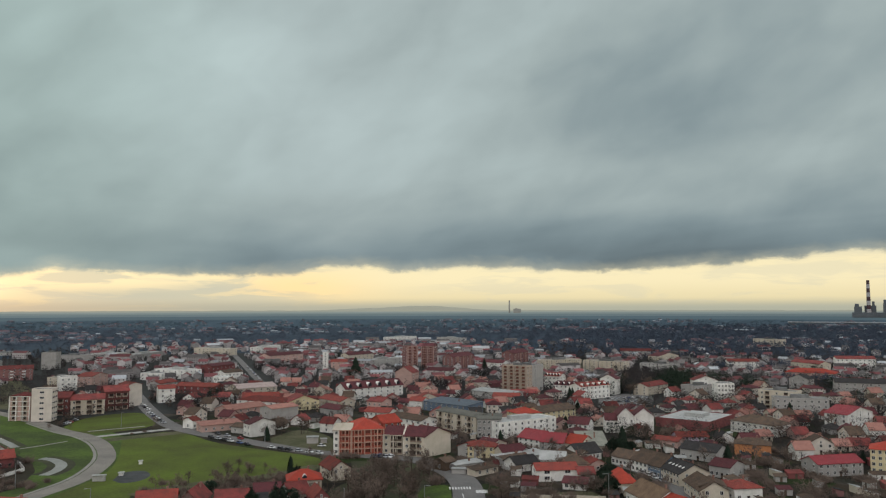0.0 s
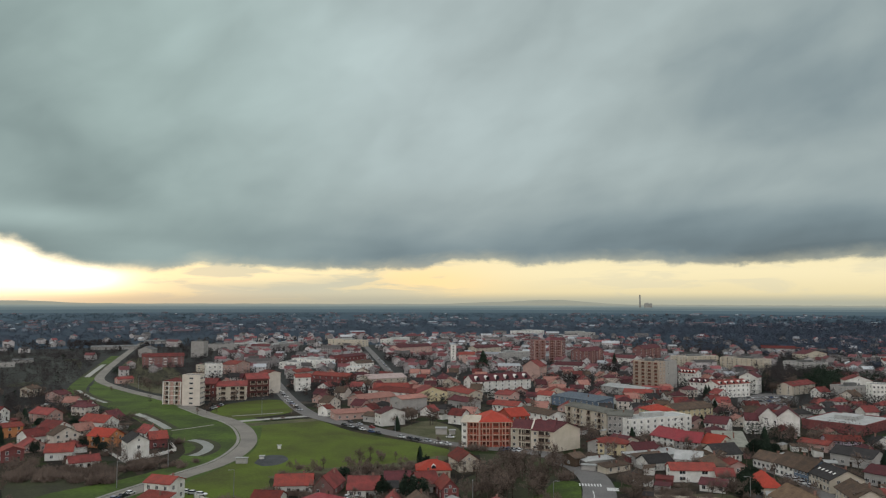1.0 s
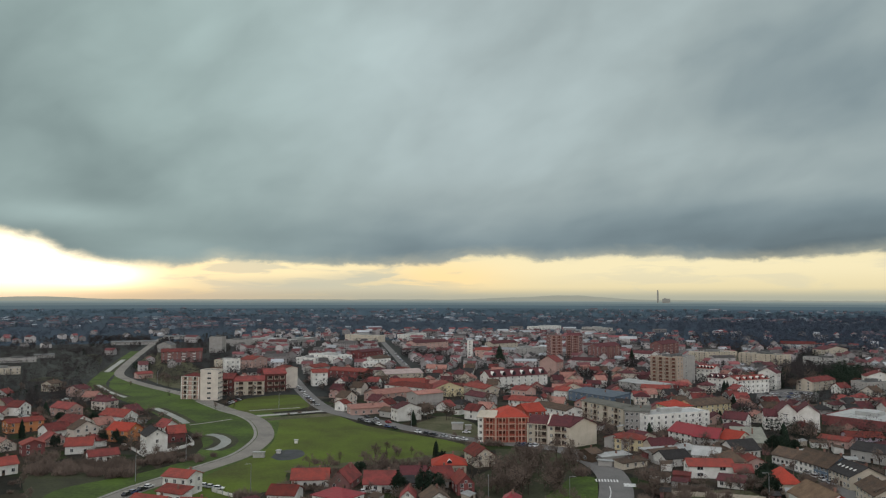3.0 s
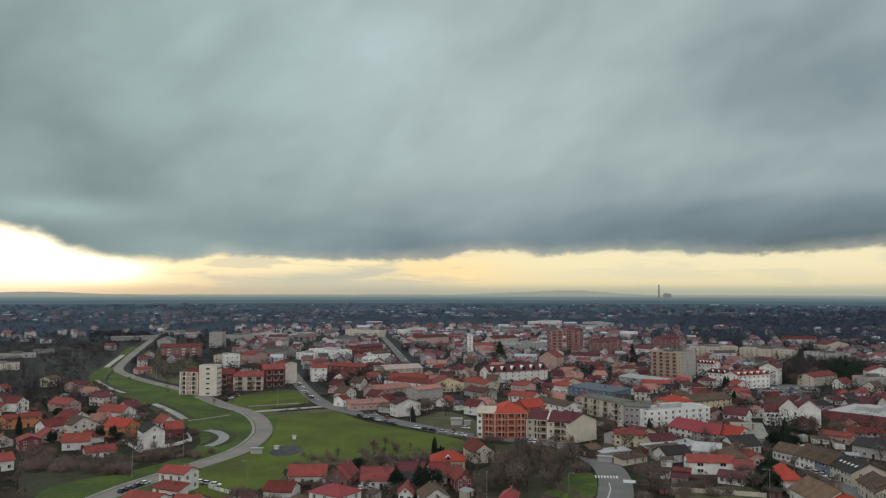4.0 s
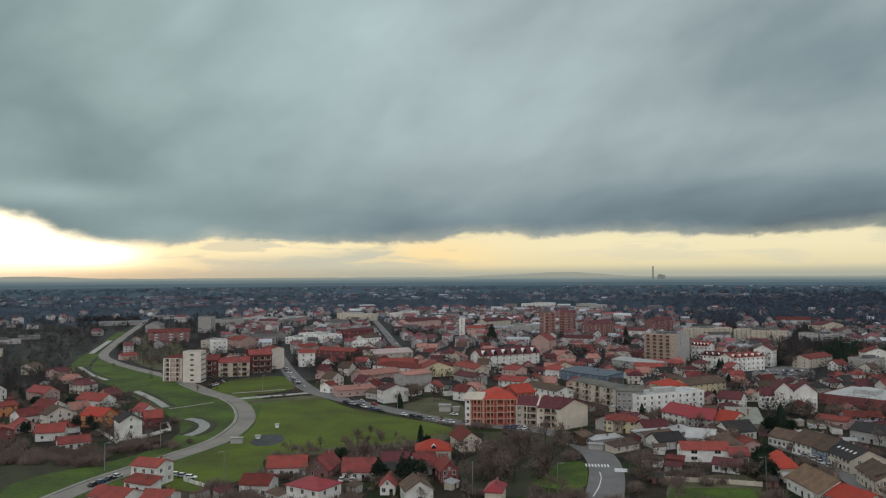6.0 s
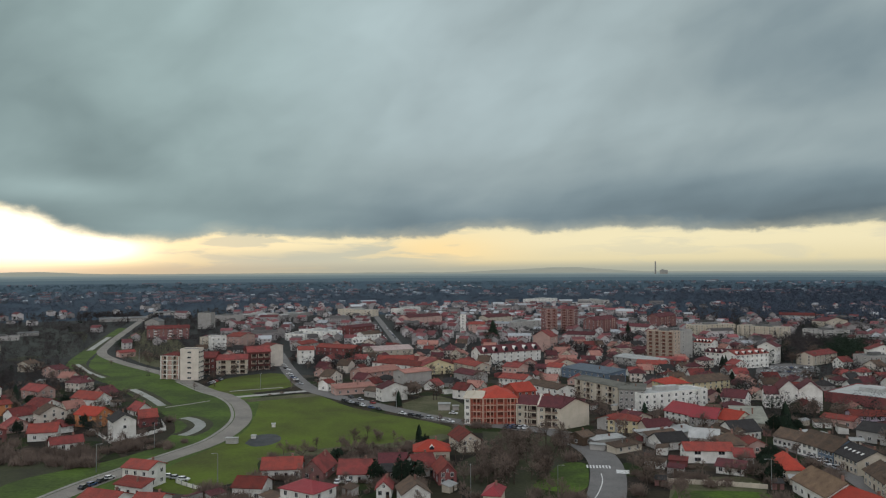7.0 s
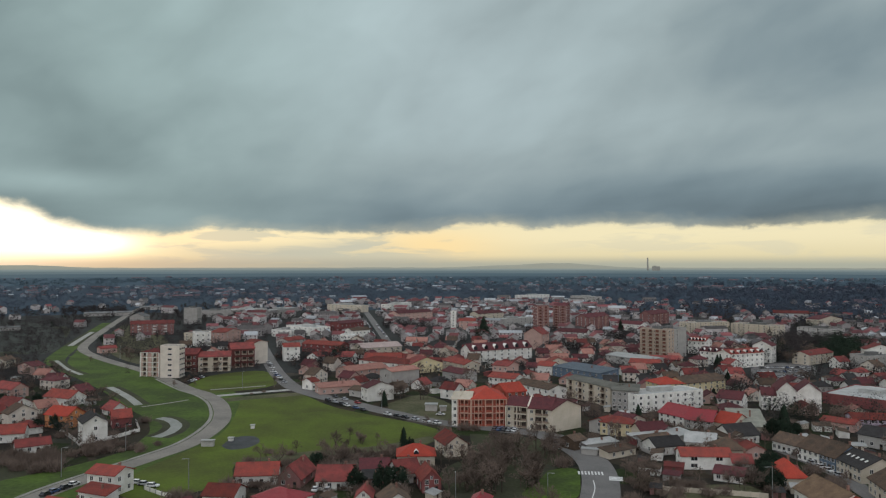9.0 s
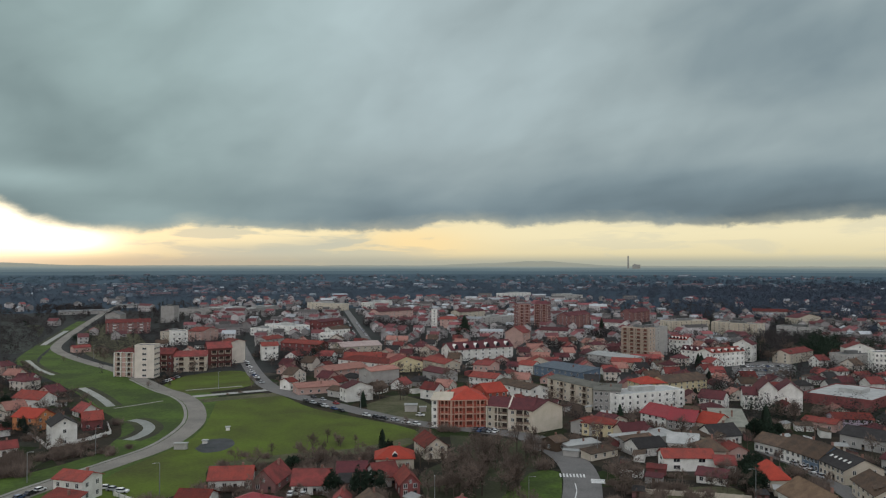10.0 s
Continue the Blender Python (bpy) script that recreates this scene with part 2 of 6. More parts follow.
BROWN = material("weathered_brown_tile_roof", (0.135, 0.092, 0.066), 0.85, (0.085, 0.065, 0.052), 0.3, 4, 0.6, 0.06, 0.25, stripes=1.6, axis=0)
TANTILE = material("weathered_tan_tile_roof", (0.23, 0.155, 0.10), 0.85, (0.15, 0.10, 0.07), 0.3, 4, 0.6, 0.06, 0.15, stripes=1.6, axis=0)
ETERNIT = material("pale_fibre_cement_roof", (0.30, 0.30, 0.25), 0.85, (0.22, 0.22, 0.19), 0.3, 4, 0.5, 0.04, 0.1, stripes=1.6, axis=0)
# loggia backs: brown wood and brick, darkened in colour for the recess shade
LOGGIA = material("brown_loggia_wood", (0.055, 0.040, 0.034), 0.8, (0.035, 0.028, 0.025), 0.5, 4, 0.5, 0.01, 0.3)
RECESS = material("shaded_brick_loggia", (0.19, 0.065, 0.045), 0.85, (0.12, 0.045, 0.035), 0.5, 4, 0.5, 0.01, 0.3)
SLAB = material("pale_orange_concrete", (0.54, 0.34, 0.26), 0.85, (0.44, 0.26, 0.20), 0.5, 4, 0.5, 0.01, 0.1)
RAIL = material("balcony_board", (0.30, 0.22, 0.17), 0.8, (0.2, 0.15, 0.12), 0.5, 4, 0.5, 0.01, 0.3)
SALMON = material("faded_salmon_roof", (0.40, 0.20, 0.16), 0.8, (0.30, 0.15, 0.125), 0.25, 4, 0.5, 0.05, 0.15, stripes=1.6, axis=0)
PALEROSE = material("pale_rose_sheet_roof", (0.50, 0.40, 0.37), 0.8, (0.40, 0.32, 0.30), 0.2, 3, 0.5, 0.04, 0.1, stripes=1.2, axis=0)
OLIVEFLAT = material("weathered_olive_flat_roof", (0.155, 0.152, 0.130), 0.85, (0.105, 0.104, 0.092), 0.12, 2, 0.6, 0.02, 0.1)
STEELROOF = material("blue_grey_metal_roof", (0.085, 0.11, 0.14), 0.55, (0.06, 0.08, 0.105), 0.2, 3, 0.5, 0.04, 0.1, 0.2, stripes=1.2, axis=0)
SLATE = material("dark_slate_roof", (0.052, 0.049, 0.049), 0.9, (0.036, 0.034, 0.034), 0.3, 4, 0.5, 0.04, 0.2, stripes=1.6, axis=0)
TAR = material("grey_flat_roof", (0.22, 0.22, 0.215), 0.85, (0.13, 0.13, 0.13), 0.15, 2, 0.6, 0.02, 0.25)
SHEET = material("pale_sheet_metal_roof", (0.42, 0.42, 0.405), 0.6, (0.29, 0.295, 0.285), 0.2, 3, 0.5, 0.03, 0.2, 0.0, stripes=2.0, axis=0)
GLASS = material("window_glass", (0.018, 0.021, 0.027), 0.15, (0.03, 0.03, 0.036), 0.4, 3, 0.5, 0.0, 0.4)
FRAME = material("window_frame", (0.70, 0.69, 0.66), 0.5, (0.6, 0.59, 0.56), 0.5, 4, 0.4)
CHIMNEY = material("chimney_brick", (0.27, 0.15, 0.12), 0.9, (0.18, 0.11, 0.09), 0.8, 6, 0.5, 0.02, 0.2)
CONCRETE = material("concrete", (0.42, 0.41, 0.39), 0.85, (0.31, 0.30, 0.28), 0.2, 3, 0.5, 0.02, 0.1)
ASPHALT = material("worn_asphalt", (0.190, 0.182, 0.174), 0.85, (0.145, 0.140, 0.135), 0.08, 2, 0.5, 0.02)
PALEROAD = material("pale_worn_road", (0.255, 0.236, 0.208), 0.85, (0.185, 0.172, 0.155), 0.06, 2, 0.5, 0.02)
WETGRAVEL = material("wet_gravel", (0.075, 0.078, 0.085), 0.8, (0.045, 0.05, 0.05), 0.15, 1.5, 0.6, 0.02)
FOOTWAY = material("worn_footway", (0.31, 0.295, 0.265), 0.85, (0.22, 0.21, 0.19), 0.12, 3, 0.5, 0.02)
PAINT = material("white_road_paint", (0.74, 0.74, 0.72), 0.7, (0.5, 0.5, 0.48), 0.6, 5, 0.4)
GRASS = material("winter_grass", (0.104, 0.144, 0.023), 0.95, (0.072, 0.082, 0.024), 0.028, 0.8, 0.55, 0.15, grain_by=0.14)
VERGE = material("verge_grass", (0.080, 0.125, 0.026), 0.95, (0.052, 0.074, 0.024), 0.04, 0.6, 0.6, 0.15)
LAWN = material("bright_lawn", (0.080, 0.130, 0.022), 0.95, (0.050, 0.072, 0.022), 0.07, 0.8, 0.6, 0.15)
DULLFIELD = material("dull_hazy_field", (0.062, 0.070, 0.060), 0.95, (0.042, 0.046, 0.042), 0.02, 0.3, 0.6)
SCRUB = material("thin_trodden_grass", (0.125, 0.115, 0.070), 0.95, (0.075, 0.080, 0.042), 0.08, 0.8, 0.6, 0.15)
BANK = material("stream_bank_grass", (0.062, 0.068, 0.036), 0.95, (0.044, 0.044, 0.030), 0.05, 0.8, 0.6, 0.2)
SOIL = material("town_ground", (0.040, 0.033, 0.029), 0.95, (0.022, 0.023, 0.018), 0.03, 0.5, 0.6, 0.2)
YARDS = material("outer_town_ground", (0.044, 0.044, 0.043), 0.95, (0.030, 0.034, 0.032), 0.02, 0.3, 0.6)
# aerial haze is painted in: fields turn bluer and paler ring by ring
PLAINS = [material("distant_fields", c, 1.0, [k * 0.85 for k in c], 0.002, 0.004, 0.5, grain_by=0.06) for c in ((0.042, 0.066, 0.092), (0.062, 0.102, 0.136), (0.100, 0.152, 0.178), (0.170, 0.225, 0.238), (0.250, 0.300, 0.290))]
# the grey base carries much of the pale sky reflection; specular is low
WATER = material("stream_water", (0.16, 0.18, 0.175), 0.4, (0.10, 0.115, 0.11), 0.08, 0.8, 0.5)
def plots(m, colours, size):
    """Garden plots and yards: cells of different ground, over the surface that the material has."""
    t = m.node_tree
    shade = t.nodes["Principled BSDF"]
    old = shade.inputs["Base Color"].links[0].from_socket
    tc = t.nodes.new("ShaderNodeTexCoord")
    cell = t.nodes.new("ShaderNodeTexVoronoi")
    cell.distance = "CHEBYCHEV"
    cell.inputs["Scale"].default_value = 1 / size
    t.links.new(tc.outputs["Object"], cell.inputs["Vector"])
    pick = t.nodes.new("ShaderNodeSeparateColor")
    t.links.new(cell.outputs["Color"], pick.inputs[0])
    ramp = t.nodes.new("ShaderNodeValToRGB")
    ramp.color_ramp.interpolation = "CONSTANT"
    while len(ramp.color_ramp.elements) < len(colours):
        ramp.color_ramp.elements.new(0.5)
    for i, c in enumerate(colours):
        ramp.color_ramp.elements[i].position = i / len(colours)
        ramp.color_ramp.elements[i].color = (*c, 1)
    t.links.new(pick.outputs[0], ramp.inputs[0])
    mixed = t.nodes.new("ShaderNodeMix")
    mixed.data_type, mixed.blend_type = "RGBA", "MULTIPLY"
    mixed.inputs[0].default_value = 1.0
    t.links.new(old, mixed.inputs[6])
    t.links.new(ramp.outputs[0], mixed.inputs[7])
    t.links.new(mixed.outputs[2], shade.inputs["Base Color"])


plots(SOIL, ((0.9, 0.85, 0.8), (0.8, 1.3, 0.5), (1.8, 1.7, 1.65), (0.6, 0.6, 0.55), (1.3, 1.15, 0.9), (0.7, 1.0, 0.5), (1.4, 1.25, 1.1), (0.7, 0.7, 0.65)), 15.0)
WATER.node_tree.nodes["Principled BSDF"].inputs["Specular IOR Level"].default_value = 0.15
def soft_crown(m, lift=1.6):
    """Twigs and leaves take their light as one soft crown, more from above than by each small face."""
    t = m.node_tree
    geo = t.nodes.new("ShaderNodeNewGeometry")
    mixed = t.nodes.new("ShaderNodeVectorMath")
    mixed.operation = "ADD"
    mixed.inputs[1].default_value = (0.0, 0.0, lift)
    t.links.new(geo.outputs["Normal"], mixed.inputs[0])
    unit = t.nodes.new("ShaderNodeVectorMath")
    unit.operation = "NORMALIZE"
    t.links.new(mixed.outputs[0], unit.inputs[0])
    t.links.new(unit.outputs[0], t.nodes["Principled BSDF"].inputs["Normal"])
    return m


BARK = material("bark", (0.12, 0.095, 0.078), 0.95, (0.05, 0.04, 0.033), 0.8, 6, 0.5, 0.02, 0.2)
TWIG = soft_crown(material("bare_twigs", (0.168, 0.126, 0.102), 0.95, (0.110, 0.084, 0.070), 0.3, 3, 0.5, 0.0, 0.35), 0.9)
NEEDLE = soft_crown(material("dark_conifer", (0.024, 0.038, 0.024), 0.95, (0.016, 0.026, 0.018), 0.4, 4, 0.5, 0.0, 0.3), 0.6)
# blue of the distance haze is mixed into the woods' own colour
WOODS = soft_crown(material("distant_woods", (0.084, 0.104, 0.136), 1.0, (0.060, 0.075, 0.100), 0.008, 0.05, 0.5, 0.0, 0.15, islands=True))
STEEL = material("grey_steel", (0.35, 0.36, 0.37), 0.45, (0.28, 0.29, 0.3), 0.5, 4, 0.4, 0.0, 0.0, 0.7)


# ---------------------------------------------------------------- mesh helpers
def box(bm, x0, y0, z0, x1, y1, z1, mi=0):
    v = [bm.verts.new(p) for p in ((x0, y0, z0), (x1, y0, z0), (x1, y1, z0), (x0, y1, z0), (x0, y0, z1), (x1, y0, z1), (x1, y1, z1), (x0, y1, z1))]
    for q in ((3, 2, 1, 0), (4, 5, 6, 7), (0, 1, 5, 4), (1, 2, 6, 5), (2, 3, 7, 6), (3, 0, 4, 7)):
        bm.faces.new([v[i] for i in q]).material_index = mi


def prism(bm, profile, a, b, axis, mi=0):
    """A closed profile of (u, z) pushed along x ('x') or y ('y') from a to b."""
    put = (lambda u, z, s: (s, u, z)) if axis == "x" else (lambda u, z, s: (u, s, z))
    lo = [bm.verts.new(put(u, z, a)) for u, z in profile]
    hi = [bm.verts.new(put(u, z, b)) for u, z in profile]
    n = len(profile)
    for f in [lo[::-1], hi] + [[lo[i], lo[(i + 1) % n], hi[(i + 1) % n], hi[i]] for i in range(n)]:
        bm.faces.new(f).material_index = mi


def finish(name, bm, *mats):
    bmesh.ops.recalc_face_normals(bm, faces=bm.faces)
    me = bpy.data.meshes.new(name)
    bm.to_mesh(me)
    bm.free()
    for m in mats:
        me.materials.append(m)
    return me


def part(name, bm, mat, parent, label=""):
    me = bm if isinstance(bm, bpy.types.Mesh) else finish(name, bm, mat)
    ob = new(name, me)
    ob.parent = parent
    if label:
        tagged(ob, label)
    return ob


def empty(name, m, label, category, group=""):
    ob = new(name)
    ob.matrix_world = m
    ob.empty_display_size = 0.5
    return tagged(ob, label, category, group)


WINDOWS = {}


def window_mesh(w, h):
    """A framed window, its face towards -y, its sill at z = 0."""
    key = (round(w, 1), round(h, 1))
    if key not in WINDOWS:
        bm = bmesh.new()
        s = 0.10
        xs = (-w / 2, s - w / 2, -s / 2, s / 2, w / 2 - s, w / 2)
        zs = (0, s, h - s, h)
        front = [[bm.verts.new((x, -0.07, z)) for x in xs] for z in zs]
        back = [bm.verts.new(p) for p in ((-w / 2, 0.04, 0), (w / 2, 0.04, 0), (w / 2, 0.04, h), (-w / 2, 0.04, h))]
        for j in range(3):
            for i in range(5):
                q = (front[j][i], front[j][i + 1], front[j + 1][i + 1], front[j + 1][i])
                if j == 1 and i in (1, 3):
                    r = [bm.verts.new((v.co.x, -0.02, v.co.z)) for v in q]
                    bm.faces.new(r).material_index = 1
                    for k in range(4):
                        bm.faces.new((q[k], q[(k + 1) % 4], r[(k + 1) % 4], r[k]))
                else:
                    bm.faces.new(q)
        bm.faces.new([*front[0], back[1], back[0]])
        bm.faces.new([*front[3][::-1], back[3], back[2]])
        bm.faces.new([back[0], back[3], *[row[0] for row in front][::-1]])
        bm.faces.new([back[2], back[1], *[row[5] for row in front]])
        WINDOWS[key] = finish("window", bm, FRAME, GLASS)
    return WINDOWS[key]


def door_mesh():
    if "door" not in WINDOWS:
        bm = bmesh.new()
        box(bm, -0.55, -0.05, 0, 0.55, 0.05, 2.1, 0)
        box(bm, -0.42, -0.07, 1.1, 0.42, 0.0, 1.9, 1)
        WINDOWS["door"] = finish("door", bm, BROWN, GLASS)
    return WINDOWS["door"]


def chimney_mesh(tall=1.6):
    key = ("chimney", round(tall, 1))
    if key not in WINDOWS:
        bm = bmesh.new()
        box(bm, -0.3, -0.3, 0, 0.3, 0.3, tall)
        box(bm, -0.4, -0.4, tall - 0.25, 0.4, 0.4, tall - 0.1)
        WINDOWS[key] = finish("chimney", bm, CHIMNEY)
    return WINDOWS[key]


def walls_mesh(w, d, h, roof, rise, mat):
    bm = bmesh.new()
    if roof == "gx":
        prism(bm, [(0, -0.5), (d, -0.5), (d, h), (d / 2, h + rise - 0.05), (0, h)], -w / 2, w / 2, "x")
    elif roof == "gy":
        prism(bm, [(-w / 2, -0.5), (w / 2, -0.5), (w / 2, h), (0, h + rise - 0.05), (-w / 2, h)], 0, d, "y")
    elif roof == "shed":
        prism(bm, [(0, -0.5), (d, -0.5), (d, h + rise - 0.05), (0, h)], -w / 2, w / 2, "x")
    elif roof == "flat":
        box(bm, -w / 2, 0, -0.5, w / 2, d, h)
        for x0, y0, x1, y1 in ((-w / 2, 0, w / 2, 0.3), (-w / 2, d - 0.3, w / 2, d), (-w / 2, 0.3, 0.3 - w / 2, d - 0.3), (w / 2 - 0.3, 0.3, w / 2, d - 0.3)):
            box(bm, x0, y0, h + 0.003, x1, y1, h + 0.6)
    else:
        box(bm, -w / 2, 0, -0.5, w / 2, d, h)
    return finish("wall", bm, mat)


def roof_mesh(w, d, h, roof, rise, mat):
    bm = bmesh.new()
    o, k = 0.55, 0.22
    if roof in ("gx", "gy"):
        half = (d if roof == "gx" else w) / 2
        mid = d / 2 if roof == "gx" else 0.0
        drop = rise / half * o
        pts = [(mid - half - o, h - drop), (mid, h + rise), (mid + half + o, h - drop), (mid + half + o, h - drop + k), (mid, h + rise + k), (mid - half - o, h - drop + k)]
        lo, hi = (-w / 2 - o, w / 2 + o) if roof == "gx" else (-o, d + o)
        prism(bm, pts, lo, hi, roof[1])
        prism(bm, [(mid - 0.22, h + rise + k - 0.1), (mid, h + rise + k - 0.05), (mid + 0.22, h + rise + k - 0.1), (mid, h + rise + k + 0.1)], lo + 0.02, hi - 0.02, roof[1])
    elif roof == "shed":
        s = rise / d * o
        prism(bm, [(-o, h - s), (d + o, h + rise + s), (d + o, h + rise + s + k), (-o, h - s + k)], -w / 2 - o, w / 2 + o, "x")
    elif roof == "hip":
        x0, x1, y0, y1 = -w / 2 - o, w / 2 + o, -o, d + o
        r = min(x1 - x0, y1 - y0) / 2
        e = [bm.verts.new(p) for p in ((x0, y0, h), (x1, y0, h), (x1, y1, h), (x0, y1, h))]
        u = [bm.verts.new((v.co.x, v.co.y, h + k)) for v in e]
        if x1 - x0 > y1 - y0:
            a, b = bm.verts.new((x0 + r, d / 2, h + rise)), bm.verts.new((x1 - r, d / 2, h + rise))
            top = [(u[0], u[1], b, a), (u[1], u[2], b), (u[2], u[3], a, b), (u[3], u[0], a)]
        else:
            a, b = bm.verts.new((0, y0 + r, h + rise)), bm.verts.new((0, y1 - r + 0.01, h + rise))
            top = [(u[0], u[1], a), (u[1], u[2], b, a), (u[2], u[3], b), (u[3], u[0], a, b)]
        for f in top + [e[::-1]] + [(e[i], e[(i + 1) % 4], u[(i + 1) % 4], u[i]) for i in range(4)]:
            bm.faces.new(f)
    else:
        box(bm, -w / 2 + 0.32, 0.32, h + 0.004, w / 2 - 0.32, d - 0.32, h + 0.14)
        box(bm, -w / 6, d * 0.4, h + 0.14, w / 6, d * 0.7, h + 2.3) if w > 14 else None
    return finish("roof", bm, mat)


TAKEN = []


def building(x, y, turn, w, d, h, roof, rise, wall, tiles, floors, nx, ny, label, category="house", group="", balconies=(), chimneys=1, dormers=0, loggias=(), store=True, win=(1.3, 1.5), name="", grid=None):
    """A building: (x, y) is the middle of the front at the ground, the front looks to local -y, nx and ny windows a storey."""
    name = name or category.replace(" ", "_")
    top = empty(name, pose(x, y, 0, 0, 0, turn), label, category, group)
    part("wall", walls_mesh(w, d, h, roof, rise, wall), None, top)
    part("roof", roof_mesh(w, d, h, roof, rise, tiles), None, top)
    if store:
        c, s = math.cos(radians(turn)), math.sin(radians(turn))
        TAKEN.append((x - s * d / 2, y + c * d / 2, math.hypot(w, d) / 2))
    side = 1 if x * math.cos(radians(turn)) + y * math.sin(radians(turn)) < 0 else -1
    storey = h / floors
    wm = window_mesh(*win)
    for f in range(floors):
        z = f * storey + min(0.95, storey * 0.32)
        for i in range(nx):
            u = -w / 2 + w * (i + 0.5) / nx
            if f == 0 and i == nx // 2 and nx > 1 and category == "house":
                continue
            if any(abs(u - q * w / 2) < 2.2 for q in loggias):
                continue
            part("window", wm, None, top).matrix_local = pose(u, -0.01, z)
        for i in range(ny):
            v = d * (i + 0.5) / ny
            if side < 0:
                part("window", wm, None, top).matrix_local = pose(-w / 2 - 0.01, v, z, 0, 0, -90)
            else:
                part("window", wm, None, top).matrix_local = pose(w / 2 + 0.01, v, z, 0, 0, 90)
        for u in loggias:
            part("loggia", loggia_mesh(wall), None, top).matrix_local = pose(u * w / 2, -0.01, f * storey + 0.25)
        for u in balconies:
            if f:
                part("balcony", balcony_mesh(), None, top).matrix_local = pose(u * w / 2, -0.01, f * storey)
    if grid:
        mat, cols = grid
        for f in range(1, floors + 1):
            bm = bmesh.new()
            box(bm, -w / 2 - 0.2, -0.98, f * storey - 0.22, w / 2 + 0.2, -0.912, f * storey + 0.16)
            part("slab", bm, mat, top)
        for i in range(cols):
            u = -w / 2 + w * i / (cols - 1)
            bm = bmesh.new()
            box(bm, u - 0.24, -1.05, -0.3, u + 0.24, 0.0, h - 0.3)
            part("column", bm, mat, top)
    if category == "house" and nx > 1:
        part("door", door_mesh(), None, top).matrix_local = pose(-w / 2 + w * (nx // 2 + 0.5) / nx, -0.03, 0)
    for i in range(chimneys):
        if roof != "flat":
            u = (0.25, -0.3, 0.05)[i % 3]
            if roof == "gx":
                at = pose(u * w, d * 0.62, h + rise * 0.55)
            elif roof == "gy":
                at = pose(w * 0.12, d * (0.5 + u), h + rise * 0.55)
            else:
                at = pose(u * w * 0.5, d * 0.55, h + rise * 0.55)
            part("chimney", chimney_mesh(1.0 + rise * 0.45), None, top).matrix_local = at
    for i in range(dormers):
        part("dormer", dormer_mesh(), None, top).matrix_local = pose(-w / 2 + w * (i + 0.5) / dormers, d * 0.03, h - 0.1) @ Matrix.Scale(1.75 if w > 40 else 1.0, 4)
    if roof == "gy" and rise > 1.8 and nx:
        part("window", window_mesh(0.9, 1.1), None, top).matrix_local = pose(0, -0.01, h + 0.15)
    return top


def dormer_mesh():
    """A small gabled dormer, one closed piece with a dark window."""
    if "dormer" not in WINDOWS:
        bm = bmesh.new()
        prism(bm, [(-0.9, 0), (0.9, 0), (0.9, 1.5), (0, 2.3), (-0.9, 1.5)], 0, 3.0, "y")
        front = min(bm.faces, key=lambda f: f.calc_center_median().y)
        pane = bmesh.ops.inset_individual(bm, faces=[front], thickness=0.3)
        front.material_index = 1
        for f in bm.faces:
            f.normal_update()
            if f.normal.z > 0.3:
                f.material_index = 2
        WINDOWS["dormer"] = finish("dormer", bm, WHITE, GLASS, MAROON)
    return WINDOWS["dormer"]


def loggia_mesh(wall):
    """A balcony bay: boarded parapet, two thin piers, back panel darkened as recess shade."""
    kind = "loggia" + wall.name
    if kind not in WINDOWS:
        bm = bmesh.new()
        box(bm, -1.55, -0.06, 0.0, 1.55, 0, 2.5)
        box(bm, -1.75, -0.9, -0.12, 1.75, -0.063, 0.06, 1)
        box(bm, -1.55, -0.9, 0.12, 1.55, -0.82, 0.95, 2)
        box(bm, -1.75, -0.9, 0.063, -1.56, -0.063, 2.5, 1)
        box(bm, 1.56, -0.9, 0.063, 1.75, -0.063, 2.5, 1)
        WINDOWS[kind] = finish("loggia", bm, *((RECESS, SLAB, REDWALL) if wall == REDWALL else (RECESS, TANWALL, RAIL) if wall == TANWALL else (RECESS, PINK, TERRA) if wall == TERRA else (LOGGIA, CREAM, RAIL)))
    return WINDOWS[kind]


def balcony_mesh():
    if "balcony" not in WINDOWS:
        bm = bmesh.new()
        box(bm, -1.6, -1.3, -0.1, 1.6, 0, 0.06)
        box(bm, -1.6, -1.3, 0.063, 1.6, -1.2, 1.0)
        box(bm, -1.6, -1.197, 0.063, -1.5, 0, 1.0)
        box(bm, 1.5, -1.197, 0.063, 1.6, 0, 1.0)
        WINDOWS["balcony"] = finish("balcony", bm, FRAME)
    return WINDOWS["balcony"]


def smooth_line(pts, n=6):
    """Points along a soft curve through a few turning points."""
    p = [Vector((*a, 0)) for a in pts]
    p = [2 * p[0] - p[1]] + p + [2 * p[-1] - p[-2]]
    out = []
    for i in range(1, len(p) - 2):
        for k in range(n):
            t = k / n
            out.append(0.5 * (2 * p[i] + (p[i + 1] - p[i - 1]) * t + (2 * p[i - 1] - 5 * p[i] + 4 * p[i + 1] - p[i + 2]) * t * t + (3 * p[i] - p[i - 1] - 3 * p[i + 1] + p[i + 2]) * t ** 3))
    return out + [p[-2]]


LINES = []


